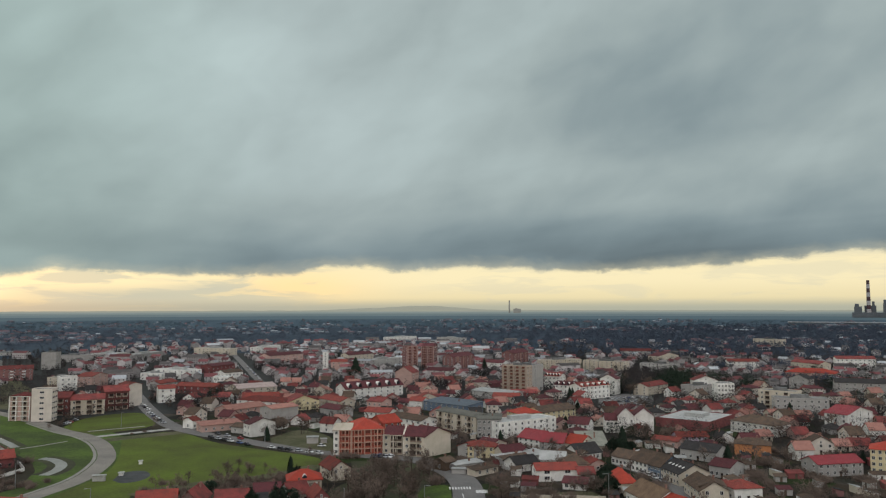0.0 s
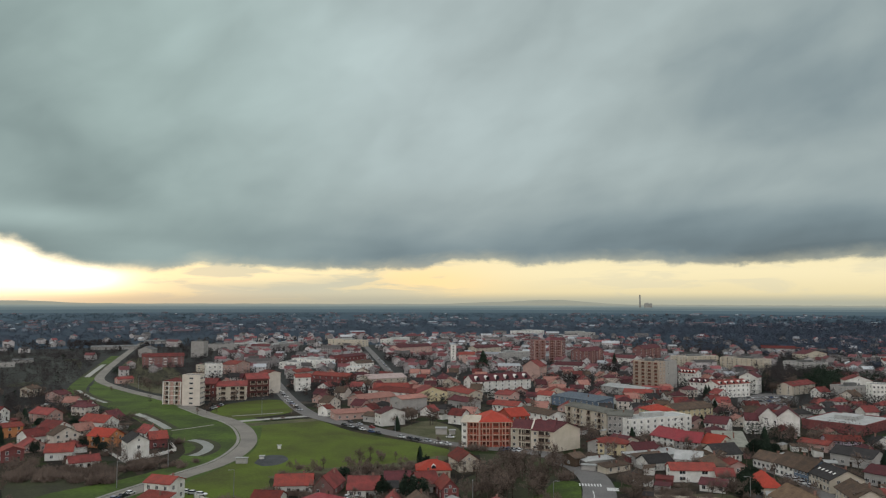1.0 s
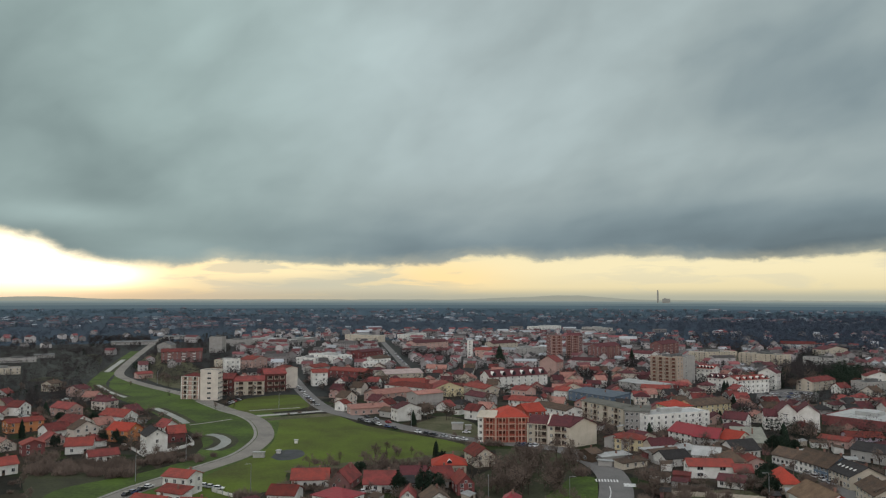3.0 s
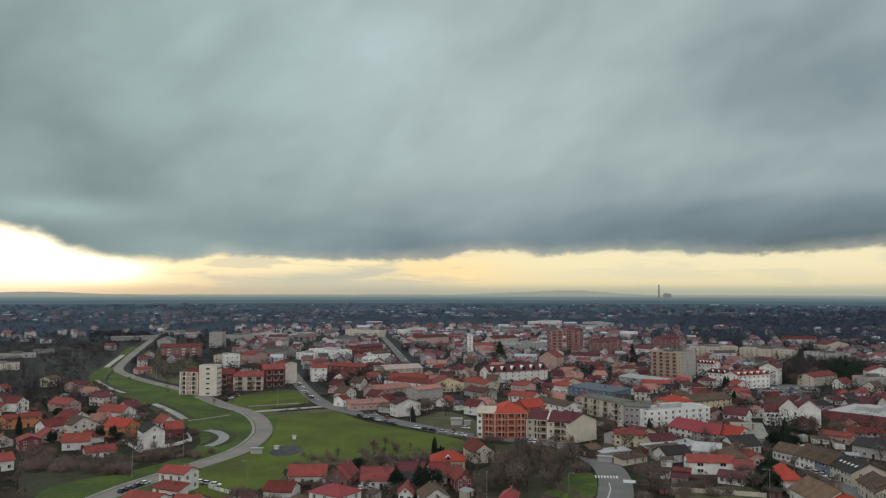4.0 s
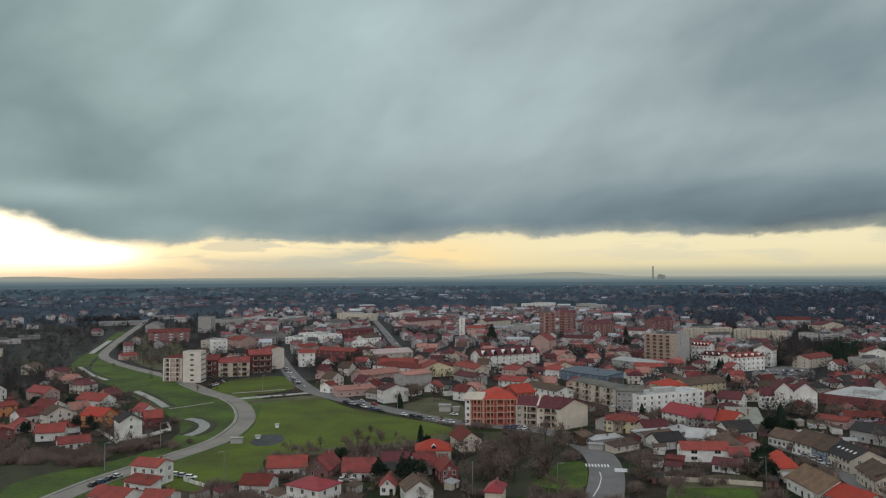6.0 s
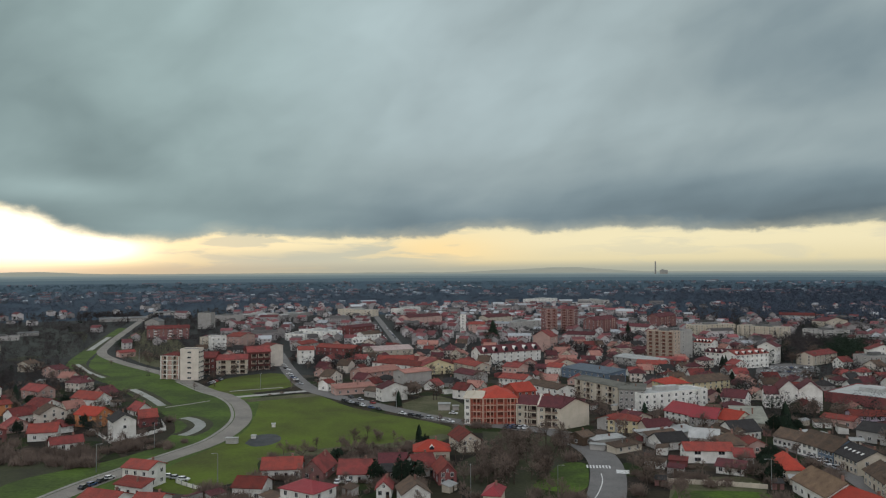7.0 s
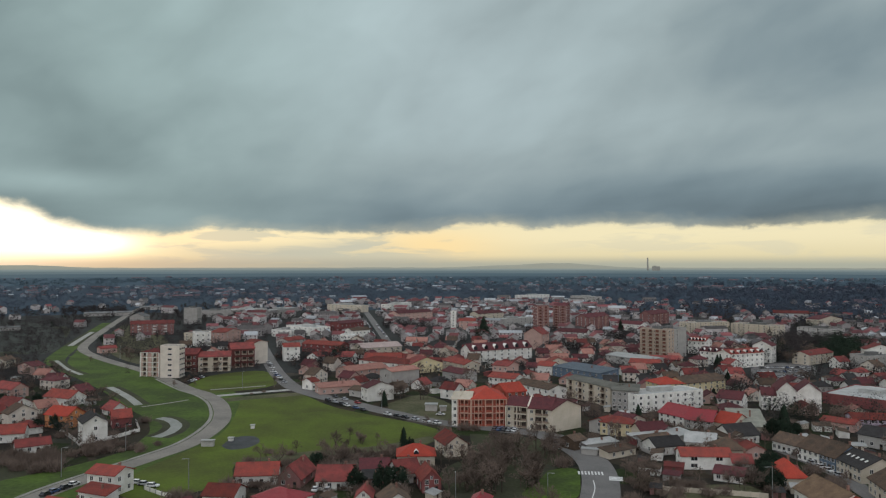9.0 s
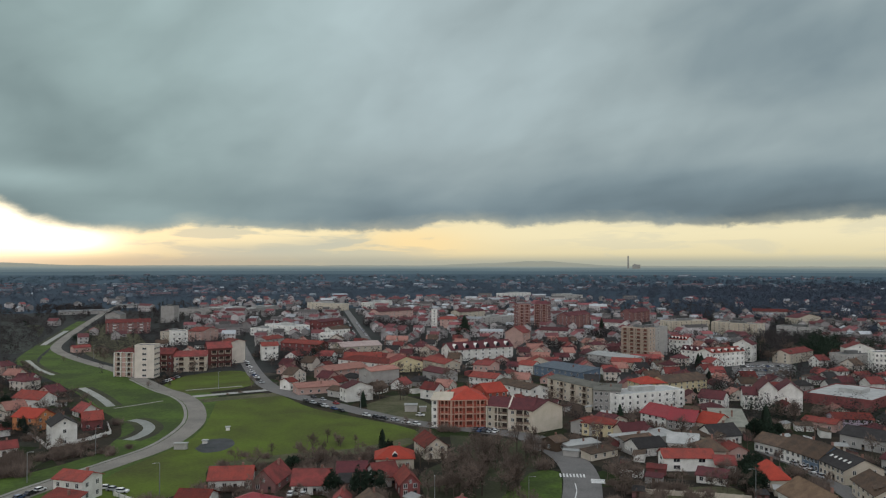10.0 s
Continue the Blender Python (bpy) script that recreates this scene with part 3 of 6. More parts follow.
def ribbon(name, pts, width, z, mat, label, category, shift=0.0, keep=True, thick=0.12, n=6):
    line = smooth_line(pts, n)
    bm = bmesh.new()
    last = None
    for i, c in enumerate(line):
        d = (line[min(i + 1, len(line) - 1)] - line[max(i - 1, 0)]).normalized()
        s = Vector((d.y, -d.x, 0))
        c = c + s * shift
        ring = [bm.verts.new((c + s * k * width / 2) + Vector((0, 0, h))) for k, h in ((-1, z - thick), (-1, z), (1, z), (1, z - thick))]
        if last:
            for k in range(3):
                bm.faces.new((last[k], last[k + 1], ring[k + 1], ring[k]))
        last = ring
    if keep:
        LINES.append((line, width / 2))
    return tagged(new(name, finish(name, bm, mat)), label, category, kind="structure")


FIELDS = []


def patch(name, pts, z, mat, label, category, keep=True, n=4):
    line = smooth_line(list(pts) + [pts[0]], n)[:-1]
    bm = bmesh.new()
    bm.faces.new([bm.verts.new(p + Vector((0, 0, z))) for p in line])
    bmesh.ops.triangulate(bm, faces=bm.faces)
    if keep:
        FIELDS.append(line)
    return tagged(new(name, finish(name, bm, mat)), label, category, kind="structure")


def inside(poly, x, y):
    hit = False
    for a, b in zip(poly, poly[1:] + poly[:1]):
        if (a.y > y) != (b.y > y) and x < (b.x - a.x) * (y - a.y) / (b.y - a.y) + a.x:
            hit = not hit
    return hit


CELLS = {}
SEEN = [0, 0]


def is_free(x, y, r, road=0.0):
    """Whether a circle lies clear of buildings, roads and fields."""
    for line, w in LINES[SEEN[0]:]:
        for p, q in zip(line, line[1:]):
            n = max(1, int((q - p).length / 5))
            for k in range(n):
                c = p.lerp(q, k / n)
                CELLS.setdefault((int(c.x // 40), int(c.y // 40)), []).append((c.x, c.y, w, 1))
    for a, b, c in TAKEN[SEEN[1]:]:
        CELLS.setdefault((int(a // 40), int(b // 40)), []).append((a, b, c, 0))
    SEEN[:] = len(LINES), len(TAKEN)
    i, j = int(x // 40), int(y // 40)
    for u in (i - 1, i, i + 1):
        for v in (j - 1, j, j + 1):
            for a, b, c, way in CELLS.get((u, v), ()):
                if (x - a) ** 2 + (y - b) ** 2 < (r + c + (road if way else 0)) ** 2:
                    return False
    return not any(inside(f, x + u, y + v) for f in FIELDS for u, v in ((0, 0), (r, 0), (-r, 0), (0, r), (0, -r)))


# ---------------------------------------------------------------- ground, one sheet to the horizon
RISE = 34.0
bm = bmesh.new()
rings = [0, 60, 120, 200, 300, 420, 560, 740, 960, 1250, 1600, 2000, 2500, 3000, 3500, 4000, 4400, 4550, 4700]
prev = None
for r in rings:
    rise = RISE * max(0.0, (r - 1800) / 2900) ** 1.5
    ring = [bm.verts.new((r * math.cos(a * math.tau / 96), r * math.sin(a * math.tau / 96), rise)) for a in range(96)] if r else [bm.verts.new((0, 0, 0))]
    if prev:
        for a in range(96):
            b = (a + 1) % 96
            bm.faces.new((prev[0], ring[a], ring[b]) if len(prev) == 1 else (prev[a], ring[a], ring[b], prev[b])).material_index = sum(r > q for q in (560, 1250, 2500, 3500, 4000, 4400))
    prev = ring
# the outer rings take the haze-tinted field colours in turn
tagged(new("ground", finish("ground", bm, SOIL, YARDS, *PLAINS)), "dull brown and green winter town ground, haze-coloured far out", "ground", kind="structure")

# ---------------------------------------------------------------- grass, roads, stream
patch("grass_meadow", [(-178.2, 430.5), (-156.1, 451.5), (-118.3, 412.5), (-60.4, 373.6), (-59.2, 340.8), (-74.7, 335.1), (-95.0, 322.8), (-113.5, 309.5), (-120.7, 299.5), (-111.9, 277.6), (-119.0, 266.6), (-123.5, 254.4), (-144.3, 262.3), (-150.2, 286.2), (-149.5, 308.0), (-147.9, 336.6), (-156.4, 372.1)], 0.03, GRASS, "open green winter meadow beside the curving road", "meadow")
patch("grass_field", [(-226.5, 450.4), (-234.0, 505.8), (-208.9, 531.8), (-178.1, 477.8), (-200.2, 444.4)], 0.03, GRASS, "small green field between road and flats", "meadow")
ribbon("grass_verge", [(-166.0, 228.9), (-165.0, 258.7), (-161.9, 278.0), (-157.1, 302.1), (-153.5, 328.1), (-158.0, 358.7), (-166.9, 384.5), (-184.1, 415.2), (-203.0, 438.0), (-223.6, 455.1), (-257.5, 489.2), (-292.9, 521.5), (-336.6, 555.5), (-382.8, 595.8)], 15.0, 0.03, VERGE, "green verge along the winding road", "verge", shift=-9.5, thick=0.06)
ribbon("stream_bank", [(-161.2, 289.3), (-163.2, 308.5), (-172.5, 340.5), (-178.1, 361.8), (-190.9, 376.2), (-207.1, 388.5), (-230.4, 411.2), (-267.0, 448.1), (-317.2, 492.7), (-362.4, 531.9), (-389.4, 561.1), (-431.4, 635.0), (-501.2, 767.7), (-568.2, 898.4)], 14.0, 0.015, VERGE, "grassy banks of the stream", "bank", thick=0.03)
patch("grass_strip", [(-182.3, 229.8), (-193.5, 256.6), (-180.6, 283.5), (-171.1, 305.2), (-166.8, 280.2), (-172.6, 257.5)], 0.021, VERGE, "green strip beside the road", "verge")
patch("lawn_island", [(-8.1, 312.0), (-2.1, 317.1), (2.3, 313.8), (3.1, 297.2), (2.3, 283.5), (-2.4, 277.0), (-9.6, 278.3), (-15.4, 282.4), (-12.2, 293.2)], 0.06, LAWN, "bright green lawn inside the road bend", "lawn")
patch("rough_ground", [(-43.6, 365.5), (-18.5, 363.9), (-5.9, 344.7), (-5.1, 315.8), (-14.1, 292.8), (-16.3, 269.8), (-32.0, 267.1), (-45.4, 302.5), (-38.7, 329.5)], 0.018, BANK, "rough overgrown ground under bare trees", "rough ground")
patch("garden_ground", [(-221.3, 272.6), (-224.2, 292.6), (-206.5, 295.6), (-192.4, 303.5), (-183.3, 294.1), (-187.0, 264.7), (-191.9, 242.6)], 0.018, BANK, "dark overgrown garden strip", "garden")
patch("garden_plot", [(32.6, 300.8), (58.3, 305.2), (57.0, 282.4), (29.4, 271.9)], 0.018, SCRUB, "dull winter garden behind a fence", "garden")
patch("lawn_strip", [(30.9, 285.2), (49.6, 287.8), (59.8, 285.9), (56.5, 271.0), (28.8, 266.2)], 0.03, LAWN, "green strip behind the garden wall", "lawn")
patch("field_dark", [(-596.1, 728.3), (-596.1, 834.8), (-551.0, 802.6), (-437.5, 620.7), (-446.2, 590.1), (-465.5, 575.4)], 0.018, BANK, "dull dark meadow at the edge of town", "field", keep=False)
ribbon("grass_edge", [(-166.0, 228.9), (-165.0, 258.7), (-161.9, 278.0), (-157.1, 302.1), (-153.5, 328.1), (-158.0, 358.7), (-166.9, 384.5), (-184.1, 415.2), (-203.0, 438.0), (-223.6, 455.1)], 24.0, 0.012, VERGE, "grass beside the winding road", "verge", shift=4.0, thick=0.02)
patch("grass_hollow", [(-415.4, 624.0), (-357.8, 566.0), (-246.2, 455.8), (-214.6, 428.4), (-189.6, 412.6), (-161.4, 354.3), (-161.8, 323.6), (-166.2, 315.7), (-190.5, 359.7), (-225.8, 398.2), (-288.6, 462.5), (-362.4, 538.3)], 0.008, VERGE, "green hollow between road and stream", "verge")
ribbon("road_winding", [(-166.0, 228.9), (-165.0, 258.7), (-161.9, 278.0), (-157.1, 302.1), (-153.5, 328.1), (-158.0, 358.7), (-166.9, 384.5), (-184.1, 415.2), (-203.0, 438.0), (-223.6, 455.1), (-257.5, 489.2), (-292.9, 521.5), (-336.6, 555.5), (-382.8, 595.8), (-419.4, 636.8), (-456.7, 701.4), (-520.2, 821.9), (-641.9, 1060.1), (-706.8, 1193.9)], 8.4, 0.10, PALEROAD, "pale worn road winding out of town", "road")
ribbon("pavement_winding", [(-166.0, 228.9), (-165.0, 258.7), (-161.9, 278.0), (-157.1, 302.1), (-153.5, 328.1), (-158.0, 358.7), (-166.9, 384.5), (-184.1, 415.2), (-203.0, 438.0), (-223.6, 455.1), (-257.5, 489.2)], 1.5, 0.16, FOOTWAY, "concrete footway along the winding road", "pavement", shift=-5.4, keep=False)
ribbon("lane", [(-198.8, 431.0), (-185.4, 442.8), (-157.9, 465.7)], 5.5, 0.09, CONCRETE, "pale concrete lane across the meadow", "road")
ribbon("ditch_lining", [(-208.1, 453.3), (-193.3, 464.3), (-182.3, 472.7)], 2.5, 0.07, FOOTWAY, "pale concrete ditch lining", "ditch", keep=False)
ribbon("street_long", [(-1.8, 345.4), (-10.1, 367.6), (-32.2, 377.1), (-62.9, 387.6), (-93.1, 408.7), (-116.8, 427.9), (-138.4, 444.5), (-162.7, 469.2), (-184.4, 503.3), (-207.8, 546.7), (-231.0, 592.6), (-291.1, 714.7)], 10.5, 0.10, ASPHALT, "grey asphalt street with parked cars", "street")
ribbon("road_junction", [(-10.1, 367.6), (-1.4, 352.6), (6.4, 332.5), (9.5, 311.8), (9.5, 290.0), (7.7, 265.3)], 12.5, 0.104, ASPHALT, "grey asphalt road bend with a zebra crossing", "road")
ribbon("street_side", [(81.1, 359.3), (87.6, 340.0), (92.1, 322.0), (93.3, 303.0), (95.9, 277.8)], 7.0, 0.10, ASPHALT, "narrow asphalt street between old houses", "street")
ribbon("street_far", [(-168.8, 722.2), (-206.4, 836.6), (-303.1, 1128.0), (-379.0, 1352.8)], 8.0, 0.10, ASPHALT, "long grey street through the far town", "street")
patch("field_pale", [(-718.2, 817.9), (-700.1, 908.9), (-563.8, 800.8), (-468.2, 678.2), (-422.7, 593.7), (-467.5, 603.3), (-478.3, 554.7)], 0.024, DULLFIELD, "dull hazy meadow at the edge of town", "field", keep=False)
patch("earth_patch", [(-453.0, 713.1), (-532.9, 885.3), (-413.0, 754.6), (-304.5, 581.3), (-315.8, 552.0), (-388.3, 623.7)], 0.012, SCRUB, "trodden ground beside the road", "yard", keep=False)
WOODED = [[Vector((*p, 0)) for p in edge] for edge in ([(205.4, 894.5), (256.9, 960.1), (275.2, 904.3), (198.5, 651.4), (168.0, 620.5), (148.7, 643.8)], [(-767.1, 871.6), (-633.1, 917.8), (-495.3, 742.8), (-375.0, 536.3), (-426.4, 497.7)])]
patch("parking_ground", [(122.2, 607.2), (149.9, 640.6), (168.3, 626.9), (151.6, 566.6), (132.3, 553.4), (111.7, 550.2)], 0.05, ASPHALT, "grey asphalt car park behind the market", "car park")
patch("yard_ground", [(-96.3, 427.8), (-85.3, 457.0), (-63.4, 433.2), (-55.4, 388.8), (-73.3, 398.5), (-88.8, 409.4)], 0.02, SCRUB, "trodden yard with thin grass beside the street", "yard")
ribbon("bare_earth", [(-189.2, 428.8), (-182.2, 435.5), (-169.2, 445.4), (-155.2, 455.6)], 11.0, 0.045, SCRUB, "trodden brown earth beside the concrete lane", "verge", shift=7.0, keep=False, thick=0.02)
ribbon("meadow_edge", [(-119.7, 299.7), (-109.8, 311.9), (-95.0, 322.8), (-74.5, 334.2), (-57.0, 355.2)], 9.0, 0.045, SCRUB, "brown overgrown edge of the meadow", "verge", shift=0.0, keep=False, thick=0.02)
ribbon("footpath", [(-217.8, 397.9), (-211.5, 407.3), (-204.1, 420.8)], 1.6, 0.075, FOOTWAY, "narrow worn footpath across the verge", "path", keep=False)
for bends, wide in (([(-173.2, 336.0), (-172.7, 345.8), (-176.7, 358.9), (-185.9, 369.7), (-193.6, 373.6)], 5.0), ([(-222.0, 402.2), (-238.9, 420.7), (-259.4, 440.9), (-271.5, 451.7)], 4.4), ([(-320.3, 494.9), (-348.4, 518.8), (-386.2, 558.1)], 3.0), ([(-442.4, 652.0), (-470.2, 705.0), (-509.0, 780.1)], 5.0)):
    ribbon("stream_edge", bends, wide + 7.0, 0.036, BANK, "dark muddy edge of the stream", "bank", keep=False, thick=0.02)
    ribbon("water", bends, wide, 0.045, WATER, "still stream, pale sky reflection partly put into its colour", "stream")

# ---------------------------------------------------------------- main buildings
building(-146.8, 258.6, -9, 10.8, 8.6, 6.6, 'gx', 1.7, WHITE, RED, 2, 3, 2,
         'two-storey white house with a red tile roof beside the road', 'house')
building(-143.6, 249.5, -13, 11.5, 4.9, 3.4, 'shed', 1.3, WHITE, RED, 1, 3, 0,
         'low white annexe with a red lean-to roof', 'house')
building(-192.4, 322.7, 45, 9.2, 11.9, 8.4, 'gy', 2.8, WHITE, SLATE, 2, 1, 3,
         'white gabled house with a dark slate roof behind a white fence', 'house')
building(-220.0, 349.0, 80, 10.2, 13.0, 5.8, 'gy', 2.9, ORANGE, ORANGETILE, 2, 2, 2,
         'orange gabled house with a red tile roof', 'house')
building(-198.3, 350.6, 40, 7.9, 8.6, 4.6, 'gx', 2.9, BRICK, RED, 1, 2, 1,
         'small brick-red house with a red tile roof', 'house')
building(-263.8, 394.4, -13, 18.3, 10.8, 4.1, 'gx', 3.1, WHITE, RED, 1, 3, 2,
         'low white house with a red tile roof', 'house')
building(-263.7, 369.6, 78, 11.8, 11.9, 5.0, 'gy', 3.1, WHITE, OLDRED, 2, 1, 2,
         'white gabled house with a faded red roof', 'house')
building(-308.3, 409.7, -19, 16.9, 9.7, 5.0, 'gx', 2.9, PINK, OLDRED, 2, 3, 2,
         'pale pink house with a faded red roof', 'house')
building(-262.7, 350.7, 66, 11.7, 10.8, 3.8, 'gx', 3.1, WHITE, OLDRED, 1, 3, 2,
         'white house with a worn red roof', 'house')
building(-227.4, 316.2, 27, 11.3, 9.7, 3.8, 'gx', 2.8, WHITE, RED, 1, 2, 1,
         'small white house with a red roof', 'house')
building(-205.0, 302.6, 45, 11.9, 8.6, 3.0, 'gx', 2.0, WHITE, OLDRED, 1, 4, 1,
         'long low white house with a faded red roof', 'house')
building(-390.8, 516.0, 84, 10.1, 9.7, 5.8, 'gx', 2.0, CREAM, BROWN, 2, 2, 2,
         'cream house with a brown roof', 'house')
building(-358.7, 490.3, -15, 14.2, 9.7, 5.5, 'gy', 2.2, PINK, MAROON, 2, 2, 2,
         'pink gabled house with a dark red roof', 'house')
building(-290.3, 360.7, 58, 17.4, 9.7, 5.4, 'gx', 1.5, ORANGE, RED, 2, 4, 2,
         'orange rendered house with a flat-pitched red roof', 'house')
building(-245.1, 309.7, 47, 9.1, 8.6, 5.0, 'gy', 1.8, BRICK, RED, 2, 2, 2,
         'red brick gabled house', 'house')
building(-229.6, 273.3, 54, 10.5, 9.7, 4.1, 'gx', 2.2, WHITE, RED, 1, 3, 2,
         'white cottage with a bright red roof', 'house')
building(-255.7, 492.0, 8, 12.4, 9.7, 20.2, 'flat', 0.0, PALECREAM, TAR, 6, 1, 3,
         'pale cream six-storey block of flats with a flat roof', 'apartment block', win=(2.6, 1.3))
building(-271.5, 495.8, 1, 12.9, 11.9, 15.5, 'hip', 2.4, PINK, OLDRED, 5, 4, 3,
         'pink five-storey block of flats with brown loggias and red roof', 'apartment block', loggias=(-0.5, 0.45), grid=(WHITE, 4))
building(-257.0, 519.1, 9, 11.1, 13.0, 12.0, 'gx', 3.1, DARKBRICK, OLDRED, 3, 3, 3,
         'dark red block of flats with a red roof', 'apartment block', loggias=(0.0,))
building(-241.0, 523.8, 22, 20.8, 13.0, 10.1, 'gx', 2.9, CREAM, OLDRED, 3, 5, 3,
         'cream block of flats with brown loggias and red roof', 'apartment block', loggias=(-0.55, 0.1, 0.7))
building(-231.1, 547.8, 36, 16.2, 13.0, 13.2, 'gx', 3.5, DARKBRICK, OLDRED, 3, 4, 3,
         'dark red block of flats with brown loggias and red roof', 'apartment block', loggias=(-0.5, 0.1, 0.65))
building(-226.9, 569.1, 56, 11.3, 13.0, 15.6, 'gy', 1.5, PALECREAM, RED, 4, 0, 2,
         'pale cream blank gable end of a block of flats', 'apartment block')
building(-427.9, 761.2, 29, 41.6, 15.1, 11.5, 'gx', 2.8, TERRA, OLDRED, 4, 9, 3,
         'long faded red block of flats with white balconies', 'apartment block', balconies=(-0.6, 0.1, 0.6))
building(-458.7, 896.9, 7, 16.3, 15.1, 19.2, 'flat', 0.0, GREY, TAR, 7, 0, 0,
         'tall grey blank-walled block of flats', 'apartment block')
building(-339.1, 699.3, 84, 24.3, 13.0, 9.4, 'flat', 0.0, CREAM, TAR, 4, 3, 2,
         'cream four-storey block with bands of windows', 'apartment block')
building(-316.9, 713.1, 81, 25.4, 15.1, 9.5, 'gy', 2.8, PINK, RED, 3, 3, 3,
         'pink gabled block with a red roof', 'apartment block')
building(-290.1, 765.9, -9, 22.9, 15.1, 6.6, 'flat', 0.0, WHITE, SHEET, 2, 4, 3,
         'white commercial hall with a pale flat roof', 'hall')
building(-279.4, 788.5, -31, 45.4, 21.6, 8.0, 'flat', 0.0, WHITE, SHEET, 3, 5, 4,
         'wide white commercial building with a flat roof', 'hall')
building(-209.9, 587.0, 28, 12.0, 10.8, 10.8, 'gx', 2.2, WHITE, RED, 3, 2, 2,
         'tall white house with a red roof', 'house')
building(-101.8, 437.0, 40, 15.4, 8.6, 7.2, 'gy', 2.8, WHITE, MAROON, 2, 0, 2,
         'white windowless gable house beside the street', 'house')
building(-99.1, 485.1, 48, 19.9, 13.0, 9.6, 'gx', 1.5, GREY, SALMON, 2, 0, 1,
         'tall grey windowless building with a faded salmon roof', 'hall')
building(-129.9, 455.2, 35, 23.9, 10.8, 3.8, 'shed', 1.1, PINK, SALMON, 1, 5, 1,
         'long low pink shed beside the street', 'shed')
building(-129.8, 514.8, 54, 30.8, 15.1, 5.5, 'gx', 2.4, PINK, SALMON, 2, 5, 2,
         'pink hall with a salmon tile roof', 'hall')
building(-129.9, 546.4, -27, 42.0, 17.3, 6.0, 'hip', 2.9, WHITE, RED, 2, 6, 2,
         'white building with a broad red hipped roof', 'hall')
building(-151.8, 633.2, 38, 34.1, 19.4, 6.6, 'gx', 2.8, CREAM, PALEROSE, 2, 6, 3,
         'large cream hall with a pale rose roof', 'hall')
building(-98.2, 544.5, 32, 23.2, 15.1, 6.2, 'gy', 4.0, YELLOW, OLDRED, 2, 4, 3,
         'wide yellow gabled building with a faded red roof', 'house')
building(-81.5, 553.9, -50, 28.9, 11.9, 6.0, 'gx', 2.4, CREAM, RED, 2, 4, 2,
         'cream house with a red roof', 'house')
building(-54.5, 617.9, 40, 56.0, 14.0, 8.6, 'gx', 4.6, WHITE, MAROON, 3, 9, 2,
         'long white building with large dormers and a dark roof', 'apartment block', dormers=6)
building(-133.4, 874.2, 7, 6.3, 6.5, 20.3, 'flat', 0.0, WHITE, TAR, 7, 1, 1,
         'narrow white tower block', 'tower block')
building(-118.4, 877.8, 8, 18.3, 10.8, 10.1, 'gx', 2.3, PINK, RED, 3, 3, 2,
         'pink town house with a red roof', 'house')
building(-52.6, 380.6, -6, 3.0, 13.0, 12.1, 'gx', 2.2, WHITE, CREAM, 4, 1, 3,
         'narrow white end of the corner building', 'apartment block')
building(-48.2, 380.6, 2, 5.7, 15.1, 12.1, 'gx', 2.2, REDWALL, CREAM, 4, 2, 3,
         'brick-red bay of the corner building with a pale roof', 'apartment block', loggias=(0.0,), grid=(SLAB, 3))
building(-26.8, 405.7, 37, 11.1, 13.0, 12.1, 'gx', 3.3, REDWALL, ORANGETILE, 4, 3, 2,
         'rear wing of the brick-red corner building', 'apartment block')
building(-37.4, 382.7, 15, 15.9, 21.6, 12.1, 'hip', 4.2, REDWALL, ORANGETILE, 4, 4, 4,
         'four-storey brick-red corner building with a bright red roof', 'apartment block', loggias=(-0.62, 0.0, 0.62), grid=(SLAB, 6))
building(-24.5, 382.0, -15, 10.4, 13.0, 9.5, 'gx', 3.3, CREAM, MAROON, 3, 4, 2,
         'three-storey cream block with brown loggias', 'apartment block', loggias=(0.05, 0.55), grid=(CREAM, 3))
building(-14.1, 376.7, -7, 10.0, 14.0, 9.8, 'gx', 3.5, CREAM, MAROON, 3, 4, 2,
         'three-storey cream block with brown loggias and maroon roof', 'apartment block', loggias=(-0.1, 0.5))
def fire_wall(x, y, turn, d, h, rise):
    """A rendered party wall that stands proud of the roofs on both sides."""
    bm = bmesh.new()
    prism(bm, [(-0.7, -0.3), (d + 0.7, -0.3), (d + 0.7, h + 0.9), (d / 2, h + rise + 1.3), (-0.7, h + 0.9)], -0.35, 0.35, "x")
    ob = tagged(new("fire_wall", finish("fire_wall", bm, PALECREAM)), "pale rendered party wall rising above the roofs", "wall")
    ob.matrix_world = pose(x, y, 0, 0, 0, turn)
    return ob


fire_wall(-19.3, 378.6, -10, 13.5, 9.7, 3.4)
building(-2.7, 380.7, 47, 18.5, 11.9, 9.7, 'gy', 3.5, CREAM, MAROON, 3, 0, 2,
         'cream block with a broad blank gable', 'apartment block')
building(18.1, 373.0, -12, 13.2, 9.7, 5.3, 'hip', 2.2, YELLOW, RED, 2, 4, 2,
         'yellow two-storey house with a red hipped roof', 'house')
building(27.4, 383.4, 47, 12.6, 9.7, 4.8, 'gy', 2.2, CREAM, MAROON, 2, 2, 2,
         'cream gabled wing with a dark red roof', 'house')
building(11.3, 376.2, -36, 10.5, 8.6, 4.7, 'gy', 2.0, GREY, RED, 2, 1, 1,
         'small grey gabled house behind trees', 'house')
building(11.7, 347.1, 34, 14.9, 5.4, 2.6, 'shed', 0.5, GREY, SHEET, 1, 0, 0,
         'open garage row with a pale sheet roof', 'garage')
building(3.2, 345.5, 48, 6.7, 7.6, 3.8, 'gx', 1.5, BROWN, BROWN, 1, 1, 1,
         'small weathered brown outbuilding', 'shed')
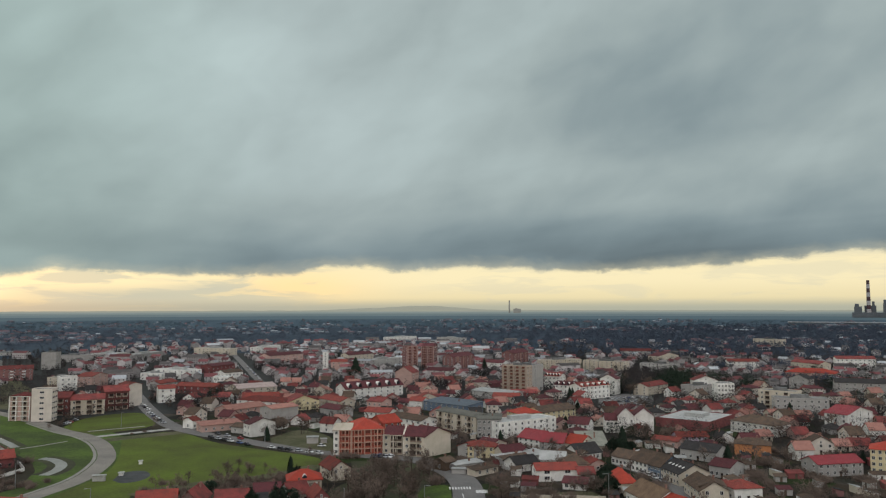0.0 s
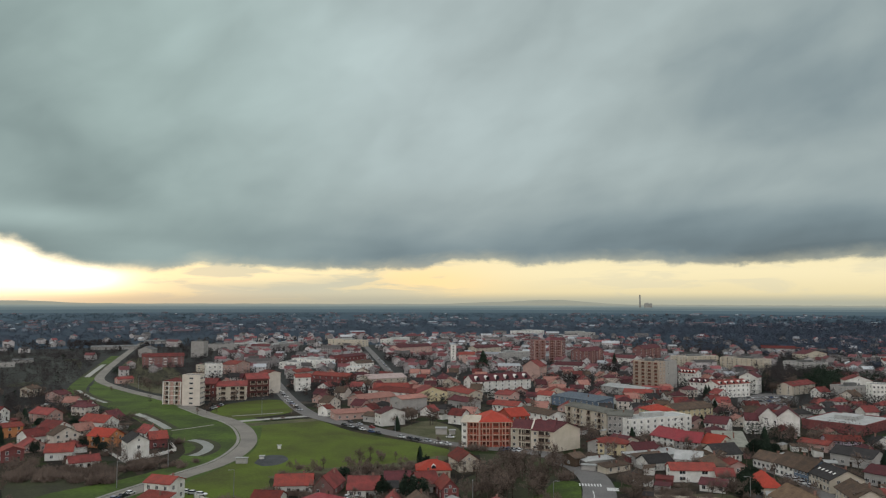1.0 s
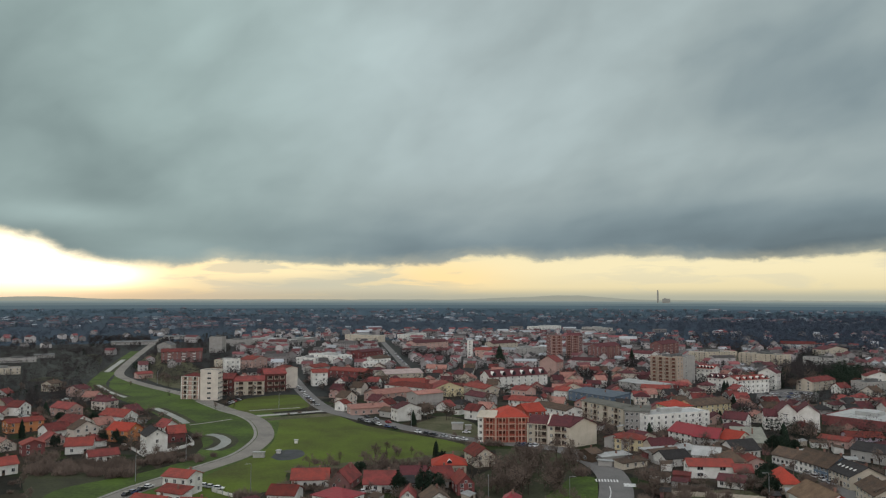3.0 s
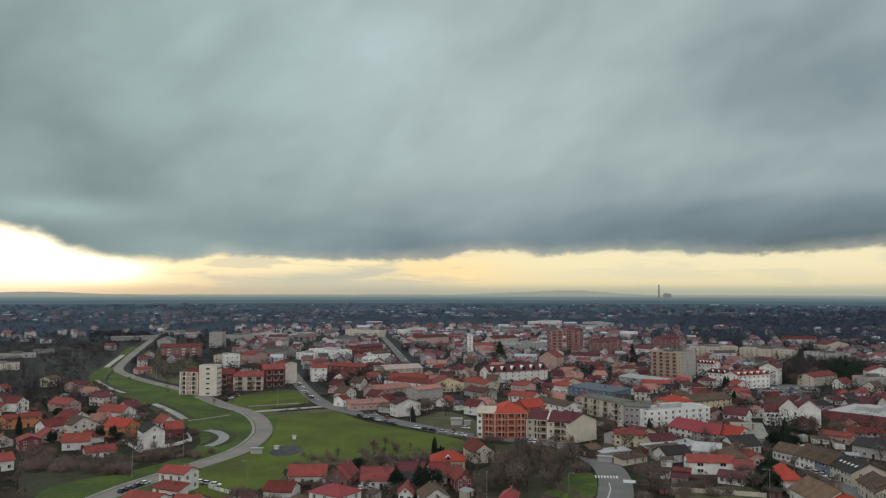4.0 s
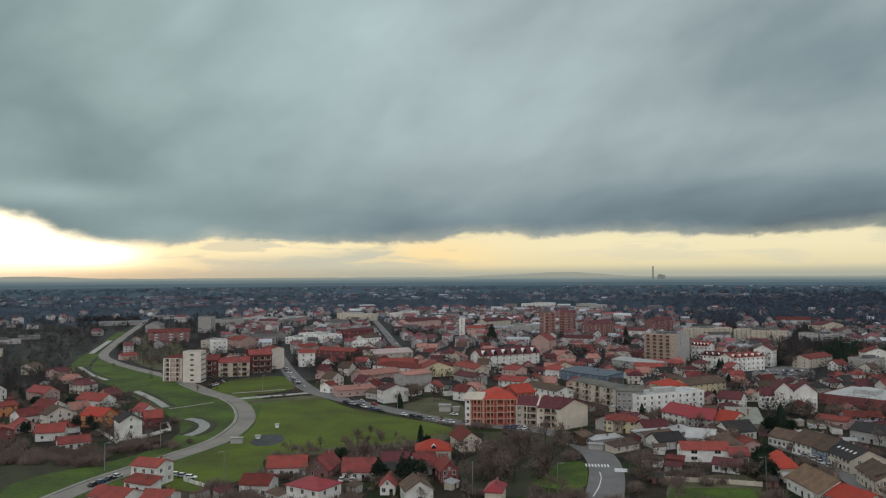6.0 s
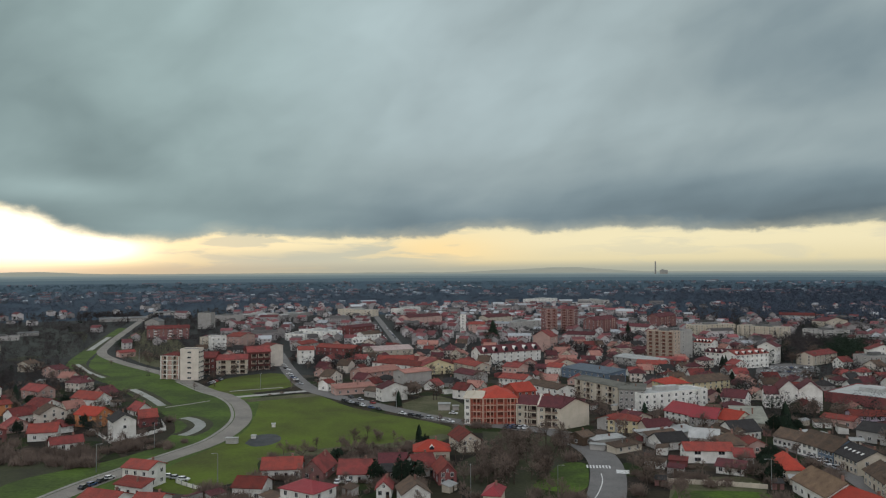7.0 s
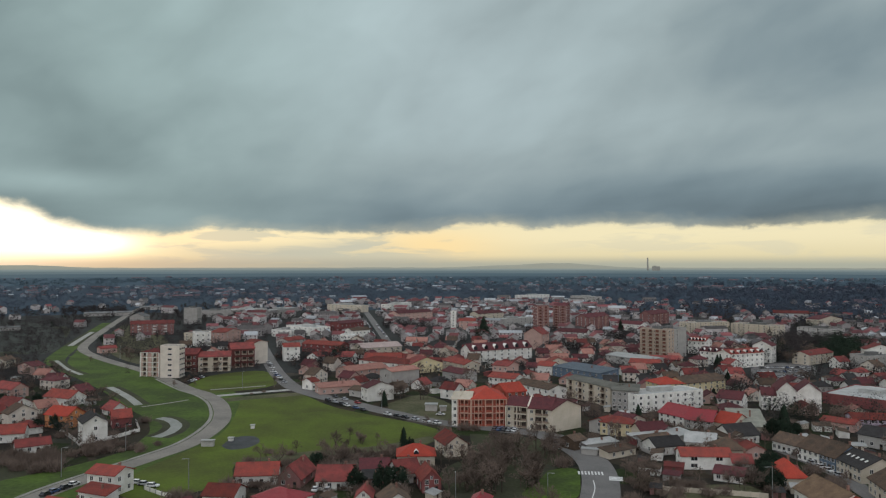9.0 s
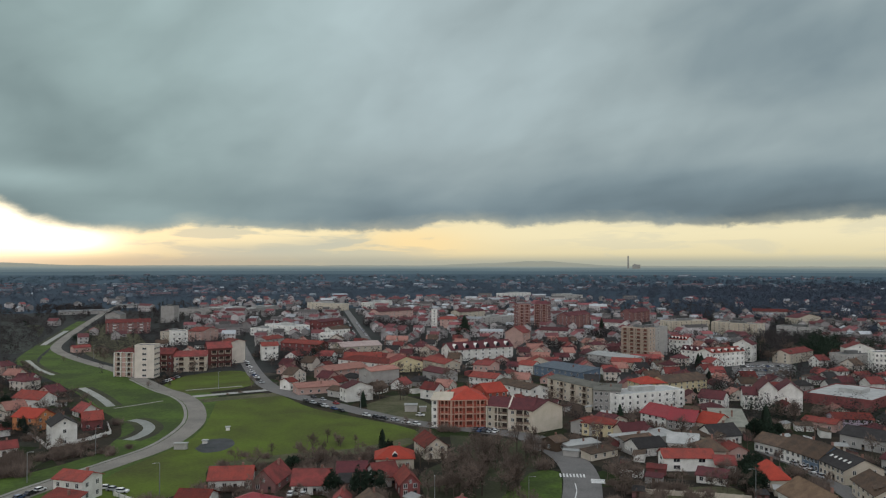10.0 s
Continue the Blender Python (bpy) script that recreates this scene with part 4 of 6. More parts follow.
building(19.0, 336.5, 43, 13.9, 5.4, 2.6, 'shed', 0.7, CREAM, BROWN, 1, 3, 0,
         'low cream outbuilding with a weathered roof', 'shed')
building(7.2, 453.0, -52, 37.1, 13.0, 10.0, 'gx', 1.5, CREAM, OLIVEFLAT, 3, 6, 3,
         'long cream block with brown loggias and low grey roof', 'apartment block', loggias=(-0.75, -0.3, 0.2, 0.7))
building(25.3, 430.3, -7, 12.9, 15.1, 10.0, 'shed', 1.1, GREY, OLIVEFLAT, 3, 5, 3,
         'pale block with a dark ground floor', 'office')
building(48.0, 435.9, 34, 41.6, 15.1, 8.5, 'flat', 0.0, WHITE, SHEET, 3, 9, 3,
         'long white office building with a pale flat roof', 'office')
building(0.6, 530.3, -45, 40.7, 17.3, 6.2, 'shed', 1.5, BLUE, STEELROOF, 2, 8, 3,
         'blue-grey market hall with dark metal roofs', 'hall')
building(37.1, 605.9, -47, 41.6, 21.6, 5.5, 'gx', 1.5, GREY, SHEET, 2, 6, 2,
         'broad hall with a pale roof', 'hall')
building(73.0, 488.4, 38, 31.2, 14.0, 7.0, 'gx', 2.9, YELLOW, BROWN, 3, 7, 3,
         'ochre three-storey building with a brown roof', 'apartment block')
building(53.5, 475.6, 25, 15.3, 15.1, 7.0, 'hip', 3.3, YELLOW, ORANGETILE, 3, 4, 3,
         'ochre wing with a bright orange hipped roof', 'apartment block')
building(59.8, 646.6, -35, 23.0, 9.7, 22.8, 'flat', 0.0, TANWALL, TAR, 8, 5, 2,
         'eight-storey cream tower block with balconies', 'tower block', loggias=(-0.75, -0.25, 0.25, 0.75), grid=(TANWALL, 5))
building(78.2, 656.6, 59, 34.1, 15.1, 22.2, 'flat', 0.0, GREY, TAR, 8, 1, 1,
         'grey blank end of the tower block', 'tower block')
building(-35.7, 887.5, 27, 13.2, 13.0, 26.6, 'flat', 0.0, TERRA, TAR, 8, 3, 3,
         'tall brick tower block with pale balcony slabs', 'tower block', loggias=(-0.5, 0.5), grid=(PINK, 3))
building(-18.1, 905.4, -18, 14.9, 13.0, 25.9, 'gx', 3.0, TERRA, MAROON, 9, 3, 3,
         'tall brick tower block with a stepped roof', 'tower block', loggias=(-0.5, 0.5), grid=(PINK, 3))
building(24.7, 914.3, 59, 47.9, 15.1, 13.9, 'gx', 3.7, TERRA, MAROON, 6, 5, 3,
         'brick block with stepped balconies', 'tower block', loggias=(-0.66, 0.0, 0.66))
building(135.2, 869.0, 26, 49.1, 15.1, 12.0, 'flat', 0.0, CREAM, TAR, 5, 8, 2,
         'long cream slab block', 'apartment block', grid=(CREAM, 9))
building(173.7, 840.0, -41, 48.0, 15.1, 12.6, 'flat', 0.0, CREAM, TAR, 5, 9, 2,
         'long ochre slab block', 'apartment block', grid=(CREAM, 9))
building(236.0, 850.5, -35, 40.1, 15.1, 8.8, 'flat', 0.0, GREY, TAR, 4, 9, 2,
         'long grey-green slab block', 'apartment block')
building(96.1, 681.0, -32, 14.4, 13.0, 11.4, 'gx', 2.4, WHITE, RED, 3, 4, 2,
         'white town block with a red roof', 'apartment block', dormers=5)
building(99.7, 617.9, -32, 22.8, 13.0, 9.7, 'gx', 2.4, WHITE, MAROON, 3, 6, 2,
         'white town block with dormers', 'apartment block', dormers=5)
building(120.2, 609.3, 35, 31.8, 13.0, 10.2, 'gx', 2.4, WHITE, RED, 3, 7, 2,
         'white town block with rows of windows', 'apartment block', dormers=5)
building(136.6, 639.5, -28, 13.8, 11.9, 12.6, 'gy', 3.7, WHITE, MAROON, 3, 3, 3,
         'white gabled corner building', 'apartment block')
building(178.4, 641.2, 47, 35.2, 13.0, 7.2, 'gx', 2.4, CREAM, OLDRED, 3, 5, 2,
         'cream house among bare trees', 'house')
building(-19.5, 548.0, -25, 10.6, 9.7, 6.0, 'gx', 2.2, WHITE, RED, 1, 2, 2,
         'white house with a red roof', 'house')
building(44.1, 400.3, -48, 14.8, 13.0, 4.6, 'gx', 3.7, WHITE, CRIMSON, 2, 4, 2,
         'white house with a crimson metal roof', 'house')
building(54.6, 390.4, -24, 11.6, 13.0, 4.4, 'gx', 3.7, GREY, CRIMSON, 2, 4, 2,
         'grey house with a crimson metal roof', 'house')
building(64.2, 388.0, -42, 9.6, 14.0, 4.1, 'gx', 3.5, CREAM, ORANGETILE, 1, 3, 2,
         'cream house with an orange tile roof', 'house')
building(74.9, 384.6, -1, 13.9, 17.3, 3.6, 'shed', 4.2, CREAM, ETERNIT, 1, 0, 0,
         'shed with a broad pale pitched roof', 'shed')
building(69.4, 366.8, 28, 13.7, 10.8, 3.5, 'gx', 3.7, WHITE, SLATE, 1, 3, 1,
         'white house with a sagging dark roof', 'house')
building(76.1, 438.4, -26, 11.7, 11.9, 6.2, 'gx', 3.1, WHITE, MAROON, 2, 4, 2,
         'white house with a maroon roof', 'house')
building(97.0, 445.4, -5, 7.1, 11.0, 7.4, 'gx', 3.0, WHITE, MAROON, 2, 3, 1,
         'white wing of the large house with a maroon roof', 'house')
building(104.7, 443.8, -4, 8.9, 15.0, 10.3, 'gy', 4.2, WHITE, MAROON, 2, 0, 1,
         'white house with a steep blank gable and maroon roof', 'house')
building(114.8, 442.8, -9, 11.1, 15.0, 10.0, 'gy', 4.4, WHITE, MAROON, 2, 0, 1,
         'white house with a broad blank gable and maroon roof', 'house')
building(141.8, 459.5, -39, 33.2, 43.2, 5.0, 'flat', 0.0, BRICK, SHEET, 1, 0, 0,
         'long red commercial building with a pale flat roof', 'hall')
building(130.3, 403.6, 0, 16.0, 10.8, 4.7, 'gx', 1.8, LILAC, RED, 2, 5, 2,
         'lilac two-storey house with a red roof', 'house')
building(114.5, 400.7, -38, 13.9, 9.7, 3.5, 'gx', 1.3, PINK, RED, 1, 3, 1,
         'pink house with a low red roof', 'house')
building(49.3, 350.7, -12, 11.2, 10.8, 3.5, 'gx', 2.8, WHITE, SHEET, 1, 2, 2,
         'white house with a pale grey roof', 'house')
building(59.1, 339.6, 10, 10.2, 10.8, 3.4, 'hip', 4.2, CREAM, BROWN, 1, 2, 1,
         'house with a steep dark brown hipped roof', 'house')
building(47.5, 323.4, 7, 17.6, 8.6, 4.8, 'gx', 2.0, WHITE, RED, 2, 2, 1,
         'broad white house with two large windows and red roof', 'house', win=(2.4, 1.4))
building(59.4, 321.5, 3, 6.7, 7.6, 3.4, 'gx', 2.2, WHITE, OLDRED, 1, 2, 1,
         'white annexe with a faded red roof', 'house')
building(51.9, 308.1, -19, 9.3, 5.4, 2.6, 'shed', 1.3, WHITE, MAROON, 1, 3, 0,
         'small white outbuilding with a maroon roof', 'shed')
building(68.0, 341.5, 10, 7.2, 8.6, 3.6, 'gy', 1.7, PINK, RED, 1, 1, 1,
         'small pink house with a red roof', 'house')
building(81.1, 354.4, -54, 11.2, 9.7, 3.8, 'gx', 2.8, WHITE, BROWN, 1, 5, 2,
         'old white street house with a brown tile roof', 'house')
building(85.7, 339.7, -64, 10.6, 13.0, 5.0, 'gx', 4.0, WHITE, BROWN, 2, 4, 2,
         'old street house with a tall brown roof', 'house')
building(89.8, 331.0, -65, 7.6, 13.0, 5.0, 'gx', 4.0, BLUE, BROWN, 2, 4, 2,
         'pale blue street house with a tall brown roof', 'house')
street_house = building(93.5, 320.6, -76, 14.4, 14.0, 5.0, 'gx', 3.3, CREAM, SLATE, 2, 6, 2,
         'cream street house with a dark roof and skylights', 'house')
for k in range(5):
    bm = bmesh.new()
    box(bm, -0.45, -0.6, 0.0, 0.45, 0.6, 0.1)
    part("skylight", bm, FRAME, street_house).matrix_local = pose(-5.2 + 2.5 * k, 3.4, 5.0 + 3.3 * 3.4 / 7.0 + 0.26, 25.2)
building(71.4, 303.2, 10, 8.9, 11.9, 3.6, 'hip', 5.0, CREAM, ORANGETILE, 1, 3, 2,
         'house with a bright red pyramid roof', 'house')
building(70.6, 280.8, -77, 20.3, 13.0, 4.1, 'gx', 3.9, WHITE, TANTILE, 1, 5, 2,
         'old house with a weathered tan tile roof', 'house')
building(77.3, 264.3, -64, 12.8, 11.9, 4.1, 'gx', 3.1, CREAM, ORANGETILE, 1, 4, 2,
         'old house with a patched orange tile roof', 'house')
building(37.2, 343.3, 28, 12.2, 9.7, 3.4, 'gx', 2.6, WHITE, SLATE, 1, 2, 1,
         'small white house with a dark roof', 'house')
building(33.5, 359.7, 29, 18.9, 6.5, 2.9, 'shed', 0.7, BRICK, SHEET, 1, 4, 0,
         'long low brick workshop with a pale roof', 'shed')
building(33.9, 368.3, 30, 12.9, 8.6, 3.6, 'gx', 2.9, CREAM, MAROON, 1, 2, 1,
         'small house with a dark maroon roof', 'house')
building(-102.5, 277.0, 16, 13.6, 9.7, 3.5, 'gx', 2.9, WHITE, RED, 1, 4, 2,
         'white bungalow with a red tile roof', 'house')
building(-90.9, 276.5, -0, 7.9, 14.0, 3.2, 'gy', 4.0, TERRA, OLDRED, 1, 2, 2,
         'brick gabled house with a faded red roof', 'house')
building(-75.5, 276.4, 10, 11.7, 10.8, 3.2, 'gx', 3.5, WHITE, OLDRED, 1, 4, 2,
         'white house with a faded red-brown roof', 'house')
building(-66.3, 292.3, 14, 9.6, 8.6, 3.1, 'gx', 2.6, CREAM, MAROON, 1, 2, 1,
         'low house with a dark maroon roof', 'house')
building(-63.8, 281.9, 15, 7.1, 7.6, 2.8, 'shed', 0.8, TERRA, SLATE, 1, 1, 0,
         'small shed with a dark roof', 'shed')
building(-103.6, 251.6, 2, 9.6, 9.7, 4.1, 'gx', 2.2, WHITE, RED, 1, 3, 2,
         'white bungalow with a red roof', 'house')
building(-84.7, 245.8, -21, 13.4, 10.8, 5.5, 'hip', 2.4, WHITE, CRIMSON, 2, 3, 2,
         'house with a crimson hipped roof', 'house')
building(-55.4, 309.8, 13, 13.5, 10.8, 3.6, 'hip', 3.5, CREAM, ORANGETILE, 1, 3, 2,
         'house with a broad bright orange hipped roof', 'house', dormers=1)
building(-53.2, 288.4, 31, 7.9, 10.8, 3.5, 'gx', 3.3, GREY, OLDRED, 1, 2, 2,
         'grey house with a faded red roof', 'house')
building(-43.9, 279.4, 22, 6.2, 10.8, 4.1, 'gy', 3.1, BRICK, RED, 2, 2, 2,
         'dark red gabled house with a red roof', 'house')
building(-43.1, 326.1, 28, 8.8, 14.0, 4.7, 'gy', 3.1, CREAM, RED, 2, 2, 2,
         'gabled house with a red roof and balcony', 'house')
building(-61.3, 261.1, 10, 4.8, 7.6, 3.1, 'gy', 2.2, WHITE, OLDRED, 1, 2, 1,
         'small white house with a faded red roof', 'house')
building(-48.9, 253.7, 25, 8.7, 9.7, 4.3, 'gy', 2.8, WHITE, BROWN, 1, 1, 1,
         'white gabled house with a mossy roof', 'house')
building(-26.0, 254.7, -3, 5.1, 9.7, 4.3, 'hip', 2.4, CREAM, CRIMSON, 1, 2, 1,
         'house with a pyramid red roof', 'house')
building(-125.3, 228.4, 2, 8.2, 9.7, 4.8, 'gx', 1.8, WHITE, RED, 1, 3, 2,
         'house with a red tile roof', 'house')
building(-141.3, 228.3, -10, 12.7, 9.7, 4.8, 'gx', 2.0, WHITE, RED, 1, 3, 2,
         'house with a worn red roof', 'house')
building(191.4, 334.4, -31, 12.7, 13.0, 10.4, 'hip', 3.1, YELLOW, ORANGETILE, 4, 5, 3,
         'tall yellow house with a bright red roof', 'apartment block')
building(100.1, 288.2, -12, 9.0, 9.7, 6.0, 'gy', 1.7, WHITE, BROWN, 2, 2, 2,
         'white house with a shallow curved gable', 'house')
building(113.8, 289.7, 9, 11.3, 10.8, 4.8, 'hip', 2.4, WHITE, RED, 1, 3, 2,
         'white house with a red hipped roof', 'house')
building(170.2, 332.2, 12, 22.2, 10.8, 5.5, 'gx', 2.4, GREY, CRIMSON, 2, 7, 2,
         'long grey house with a crimson roof', 'house')
building(150.3, 376.6, -22, 16.6, 10.8, 5.3, 'hip', 2.8, ORANGE, BROWN, 1, 3, 2,
         'orange house with a mossy hipped roof', 'house')
building(175.5, 439.7, -56, 28.3, 15.1, 6.2, 'hip', 3.9, WHITE, BROWN, 2, 8, 2,
         'long white building with a brown roof', 'apartment block')
building(250.4, 464.4, 35, 29.6, 14.0, 8.4, 'gy', 3.7, WHITE, CRIMSON, 3, 3, 3,
         'white gabled building with crimson roofs', 'apartment block')
building(216.7, 591.9, -1, 12.9, 13.0, 13.0, 'flat', 0.0, WHITE, TAR, 4, 5, 2,
         'white block with tall pilasters', 'apartment block')
building(480.7, 898.6, -15, 41.8, 15.1, 10.8, 'gx', 2.8, WHITE, OLDRED, 3, 9, 2,
         'long white building with a faded red roof', 'apartment block')
building(400.5, 854.8, -75, 44.2, 15.1, 9.6, 'gx', 2.8, CREAM, OLDRED, 2, 6, 2,
         'long cream building with a faded red roof', 'apartment block')
building(241.2, 532.5, -53, 28.2, 13.0, 7.9, 'flat', 0.0, CREAM, TAR, 3, 8, 2,
         'long pale block with dark windows', 'apartment block')
building(579.1, 1381.6, -60, 55.2, 17.3, 12.5, 'flat', 0.0, CREAM, TAR, 4, 8, 2,
         'pink and white block at the edge of the woods', 'apartment block')
building(-80.7, 1589.8, 50, 78.5, 21.6, 9.6, 'flat', 0.0, WHITE, SHEET, 3, 8, 2,
         'long white hospital-like block among trees', 'apartment block')
building(10.7, 1544.3, -45, 66.9, 17.3, 9.6, 'flat', 0.0, GREY, SHEET, 3, 8, 2,
         'long pale grey block with a flat roof', 'apartment block')
building(-348.7, 1161.7, -22, 66.6, 17.3, 9.6, 'flat', 0.0, CREAM, SHEET, 3, 9, 2,
         'long pale slab block', 'apartment block')
building(-273.3, 1220.5, 77, 72.6, 17.3, 9.6, 'flat', 0.0, WHITE, SHEET, 3, 5, 2,
         'white hall with a curved pale roof', 'hall')
building(-422.2, 1112.9, 86, 85.8, 19.4, 6.0, 'flat', 0.0, GREY, SHEET, 1, 6, 2,
         'low pale warehouse with a flat roof', 'hall')
building(-472.3, 1098.7, 54, 56.7, 19.4, 6.0, 'flat', 0.0, GREY, SHEET, 1, 6, 2,
         'low pale warehouse with a flat roof', 'hall')
building(-207.2, 718.3, 8, 13.3, 13.0, 7.2, 'flat', 0.0, WHITE, SHEET, 2, 4, 2,
         'bright white shop building', 'hall')
building(-242.3, 682.5, 70, 23.2, 13.0, 6.0, 'gx', 2.2, GREY, RED, 2, 4, 2,
         'grey house with a red roof', 'house')
building(-206.7, 642.9, -19, 38.7, 13.0, 6.6, 'gx', 2.4, BRICK, RED, 2, 6, 2,
         'long brick house with a red roof', 'house')
building(-206.1, 759.9, 47, 20.7, 13.0, 8.4, 'gx', 2.2, WHITE, BROWN, 2, 5, 2,
         'white town house with a brown roof', 'house')
building(-242.1, 850.5, 66, 38.4, 15.1, 8.4, 'gx', 2.2, BRICK, MAROON, 2, 6, 2,
         'dark brick building with a maroon roof', 'house')
building(-205.9, 1015.0, 56, 61.9, 17.3, 9.6, 'gx', 2.9, PINK, MAROON, 3, 8, 2,
         'long pink school building with a dark roof', 'apartment block')
building(-110.1, 1039.6, 53, 48.8, 15.1, 8.4, 'gx', 2.8, CREAM, MAROON, 3, 6, 2,
         'cream town building with a dark red roof', 'apartment block')
building(-69.0, 944.3, 52, 54.2, 15.1, 8.4, 'flat', 0.0, GREY, SHEET, 3, 7, 2,
         'grey commercial building with a pale roof', 'hall')
building(-3.8, 803.1, -18, 29.2, 13.0, 6.0, 'gx', 2.8, WHITE, MAROON, 2, 5, 2,
         'white house with a steep maroon roof', 'house')
building(56.1, 901.9, -40, 32.6, 13.0, 7.2, 'gx', 2.8, WHITE, MAROON, 2, 5, 2,
         'white house with a steep dark roof', 'house')
building(100.1, 995.6, 62, 52.6, 15.1, 13.2, 'gx', 3.7, TERRA, MAROON, 4, 4, 2,
         'brick block with stepped balconies', 'tower block', loggias=(-0.66, 0.0, 0.66))
building(287.7, 982.4, 36, 38.5, 17.3, 9.6, 'gy', 3.7, CREAM, MAROON, 3, 4, 2,
         'cream gabled school building', 'apartment block')
building(207.6, 610.2, 25, 23.9, 15.1, 9.6, 'flat', 0.0, GREY, TAR, 3, 6, 2,
         'grey-green block behind trees', 'apartment block')
building(-42.4, 489.2, -23, 17.4, 11.9, 6.0, 'gx', 2.2, WHITE, RED, 2, 5, 2,
         'white shop house with a red roof', 'house')
building(-23.2, 461.7, -47, 29.5, 13.0, 6.0, 'gx', 2.0, WHITE, BROWN, 2, 6, 2,
         'long white shop building with a brown roof', 'house')
building(-75.3, 511.6, -42, 20.0, 11.9, 5.3, 'gx', 2.2, GREY, MAROON, 1, 3, 2,
         'low grey house with a maroon roof', 'house')
building(-117.4, 445.4, -29, 12.6, 8.6, 3.6, 'gx', 1.7, GREY, BROWN, 1, 2, 1,
         'low grey outbuilding beside the street', 'shed')
building(-148.0, 464.4, 60, 5.7, 8.6, 4.8, 'gx', 1.8, WHITE, RED, 1, 2, 1,
         'small white house at the street corner', 'house')
building(58.9, 367.4, -49, 13.0, 8.6, 3.2, 'gx', 1.7, CREAM, BROWN, 1, 3, 1,
         'low cream yard house', 'house')
building(31.0, 371.9, -34, 13.6, 9.7, 3.5, 'gx', 1.7, GREY, MAROON, 1, 3, 1,
         'low grey yard house with a dark red roof', 'house')
building(34.3, 356.1, 35, 14.8, 8.6, 2.9, 'gx', 1.3, GREY, BROWN, 1, 2, 1,
         'low workshop with a brown roof', 'shed')
building(44.5, 365.5, 45, 15.0, 7.6, 2.9, 'shed', 0.9, GREY, SHEET, 1, 0, 0,
         'open shed with a rusty pale roof', 'shed')
building(94.4, 295.3, -89, 17.8, 10.8, 4.8, 'gx', 3.1, CREAM, BROWN, 2, 5, 2,
         'old street house with a dark brown roof', 'house')
building(117.2, 329.5, -46, 9.2, 13.0, 4.8, 'gx', 2.2, GREY, MAROON, 1, 4, 2,
         'long low house with a dull maroon roof', 'house')
building(120.1, 366.0, -45, 18.1, 13.0, 4.8, 'gx', 2.6, GREY, SLATE, 1, 5, 2,
         'long grey house with a dark grey roof', 'house')
building(211.8, 622.3, -3, 18.9, 12.0, 13, 'gy', 3.5, WHITE, OLDRED, 3, 3, 3,
         'tall white gabled town house among trees', 'house')
building(233.6, 541.2, -43, 25.4, 13.0, 13, 'flat', 0.0, CREAM, TAR, 4, 5, 3,
         'cream four-storey block with a pale parapet', 'apartment block', loggias=(-0.5, 0.5))
building(241.9, 521.3, -14, 34.0, 13.0, 10, 'flat', 0.0, GREY, TAR, 3, 8, 2,
         'grey three-storey block with dark bands of windows', 'apartment block')
building(362.3, 762.9, -33, 45.4, 22.0, 6.5, 'hip', 4.0, PINK, ORANGETILE, 2, 8, 3,
         'long low building with a broad orange-red roof', 'school')
building(341.6, 877.8, -9, 34.0, 14.0, 9.5, 'gx', 2.5, WHITE, RED, 3, 7, 2,
         'white three-storey building with a red roof', 'apartment block')
building(341.5, 628.4, -20, 40.7, 14.0, 9.9, 'gx', 2.8, GREY, SLATE, 3, 7, 2,
         'grey terrace with a dark roof', 'apartment block')
building(308.7, 671.1, -49, 16.7, 12.0, 9.5, 'gy', 3.5, GREY, SLATE, 3, 2, 2,
         'grey gabled house with a dark roof', 'house')
building(275.4, 1103.3, -13, 42.0, 14.0, 8.5, 'gx', 3.0, GREY, OLDRED, 3, 5, 2,
         'grey house with a faded red roof near the woods', 'house')
building(-525.6, 891.4, 11, 17.8, 18.0, 9, 'gy', 4.0, GREY, TAR, 2, 0, 0,
         'grey gabled hall beside the road out of town', 'hall')
building(-643.2, 1011.2, 38, 60.5, 18.0, 4.2, 'gx', 1.5, GREY, TAR, 1, 8, 0,
         'long low pale warehouse', 'hall')
building(-660.5, 1153.5, 30, 38.2, 20.0, 4.2, 'gx', 1.5, GREY, TAR, 1, 5, 0,
         'low pale warehouse with a bright roof', 'hall')
building(-486.8, 1018.0, 26, 41.9, 20.0, 8.5, 'flat', 0.0, GREY, TAR, 1, 6, 0,
         'low pale warehouse with a flat roof', 'hall')
building(-594.3, 721.8, 44, 34.7, 14.0, 4.2, 'flat', 0.0, GREY, TAR, 1, 6, 0,
         'long low grey hall at the edge of the fields', 'hall')
building(-607.3, 779.0, 45, 20.4, 12.0, 3.4, 'gx', 1.2, GREY, TAR, 1, 4, 0,
         'low grey shed with a pale roof', 'shed')
building(-517.3, 607.8, 40, 30.6, 14.0, 5.5, 'flat', 0.0, CREAM, TAR, 2, 6, 0,
         'low cream hall beside the fields', 'hall')
building(-376.9, 610.2, 53, 13.2, 8.0, 3.9, 'gx', 1.6, PINK, OLDRED, 1, 3, 1,
         'low pink cottage beside the winding road', 'house')
building(-325.6, 671.5, 37, 13.9, 12.0, 11.9, 'flat', 0.0, WHITE, TAR, 3, 3, 2,
         'small white block with balconies', 'apartment block', balconies=(-0.4, 0.5))
building(-132.2, 559.4, 10, 25.5, 10.0, 7.2, 'gx', 3.0, WHITE, RED, 1, 6, 1,
         'long white house with a faded red roof', 'house')
building(-35.8, 697.7, -24, 16.7, 14.0, 13.3, 'gy', 5.0, PINK, OLDRED, 3, 0, 2,
         'tall pink house with a broad blank gable', 'house')
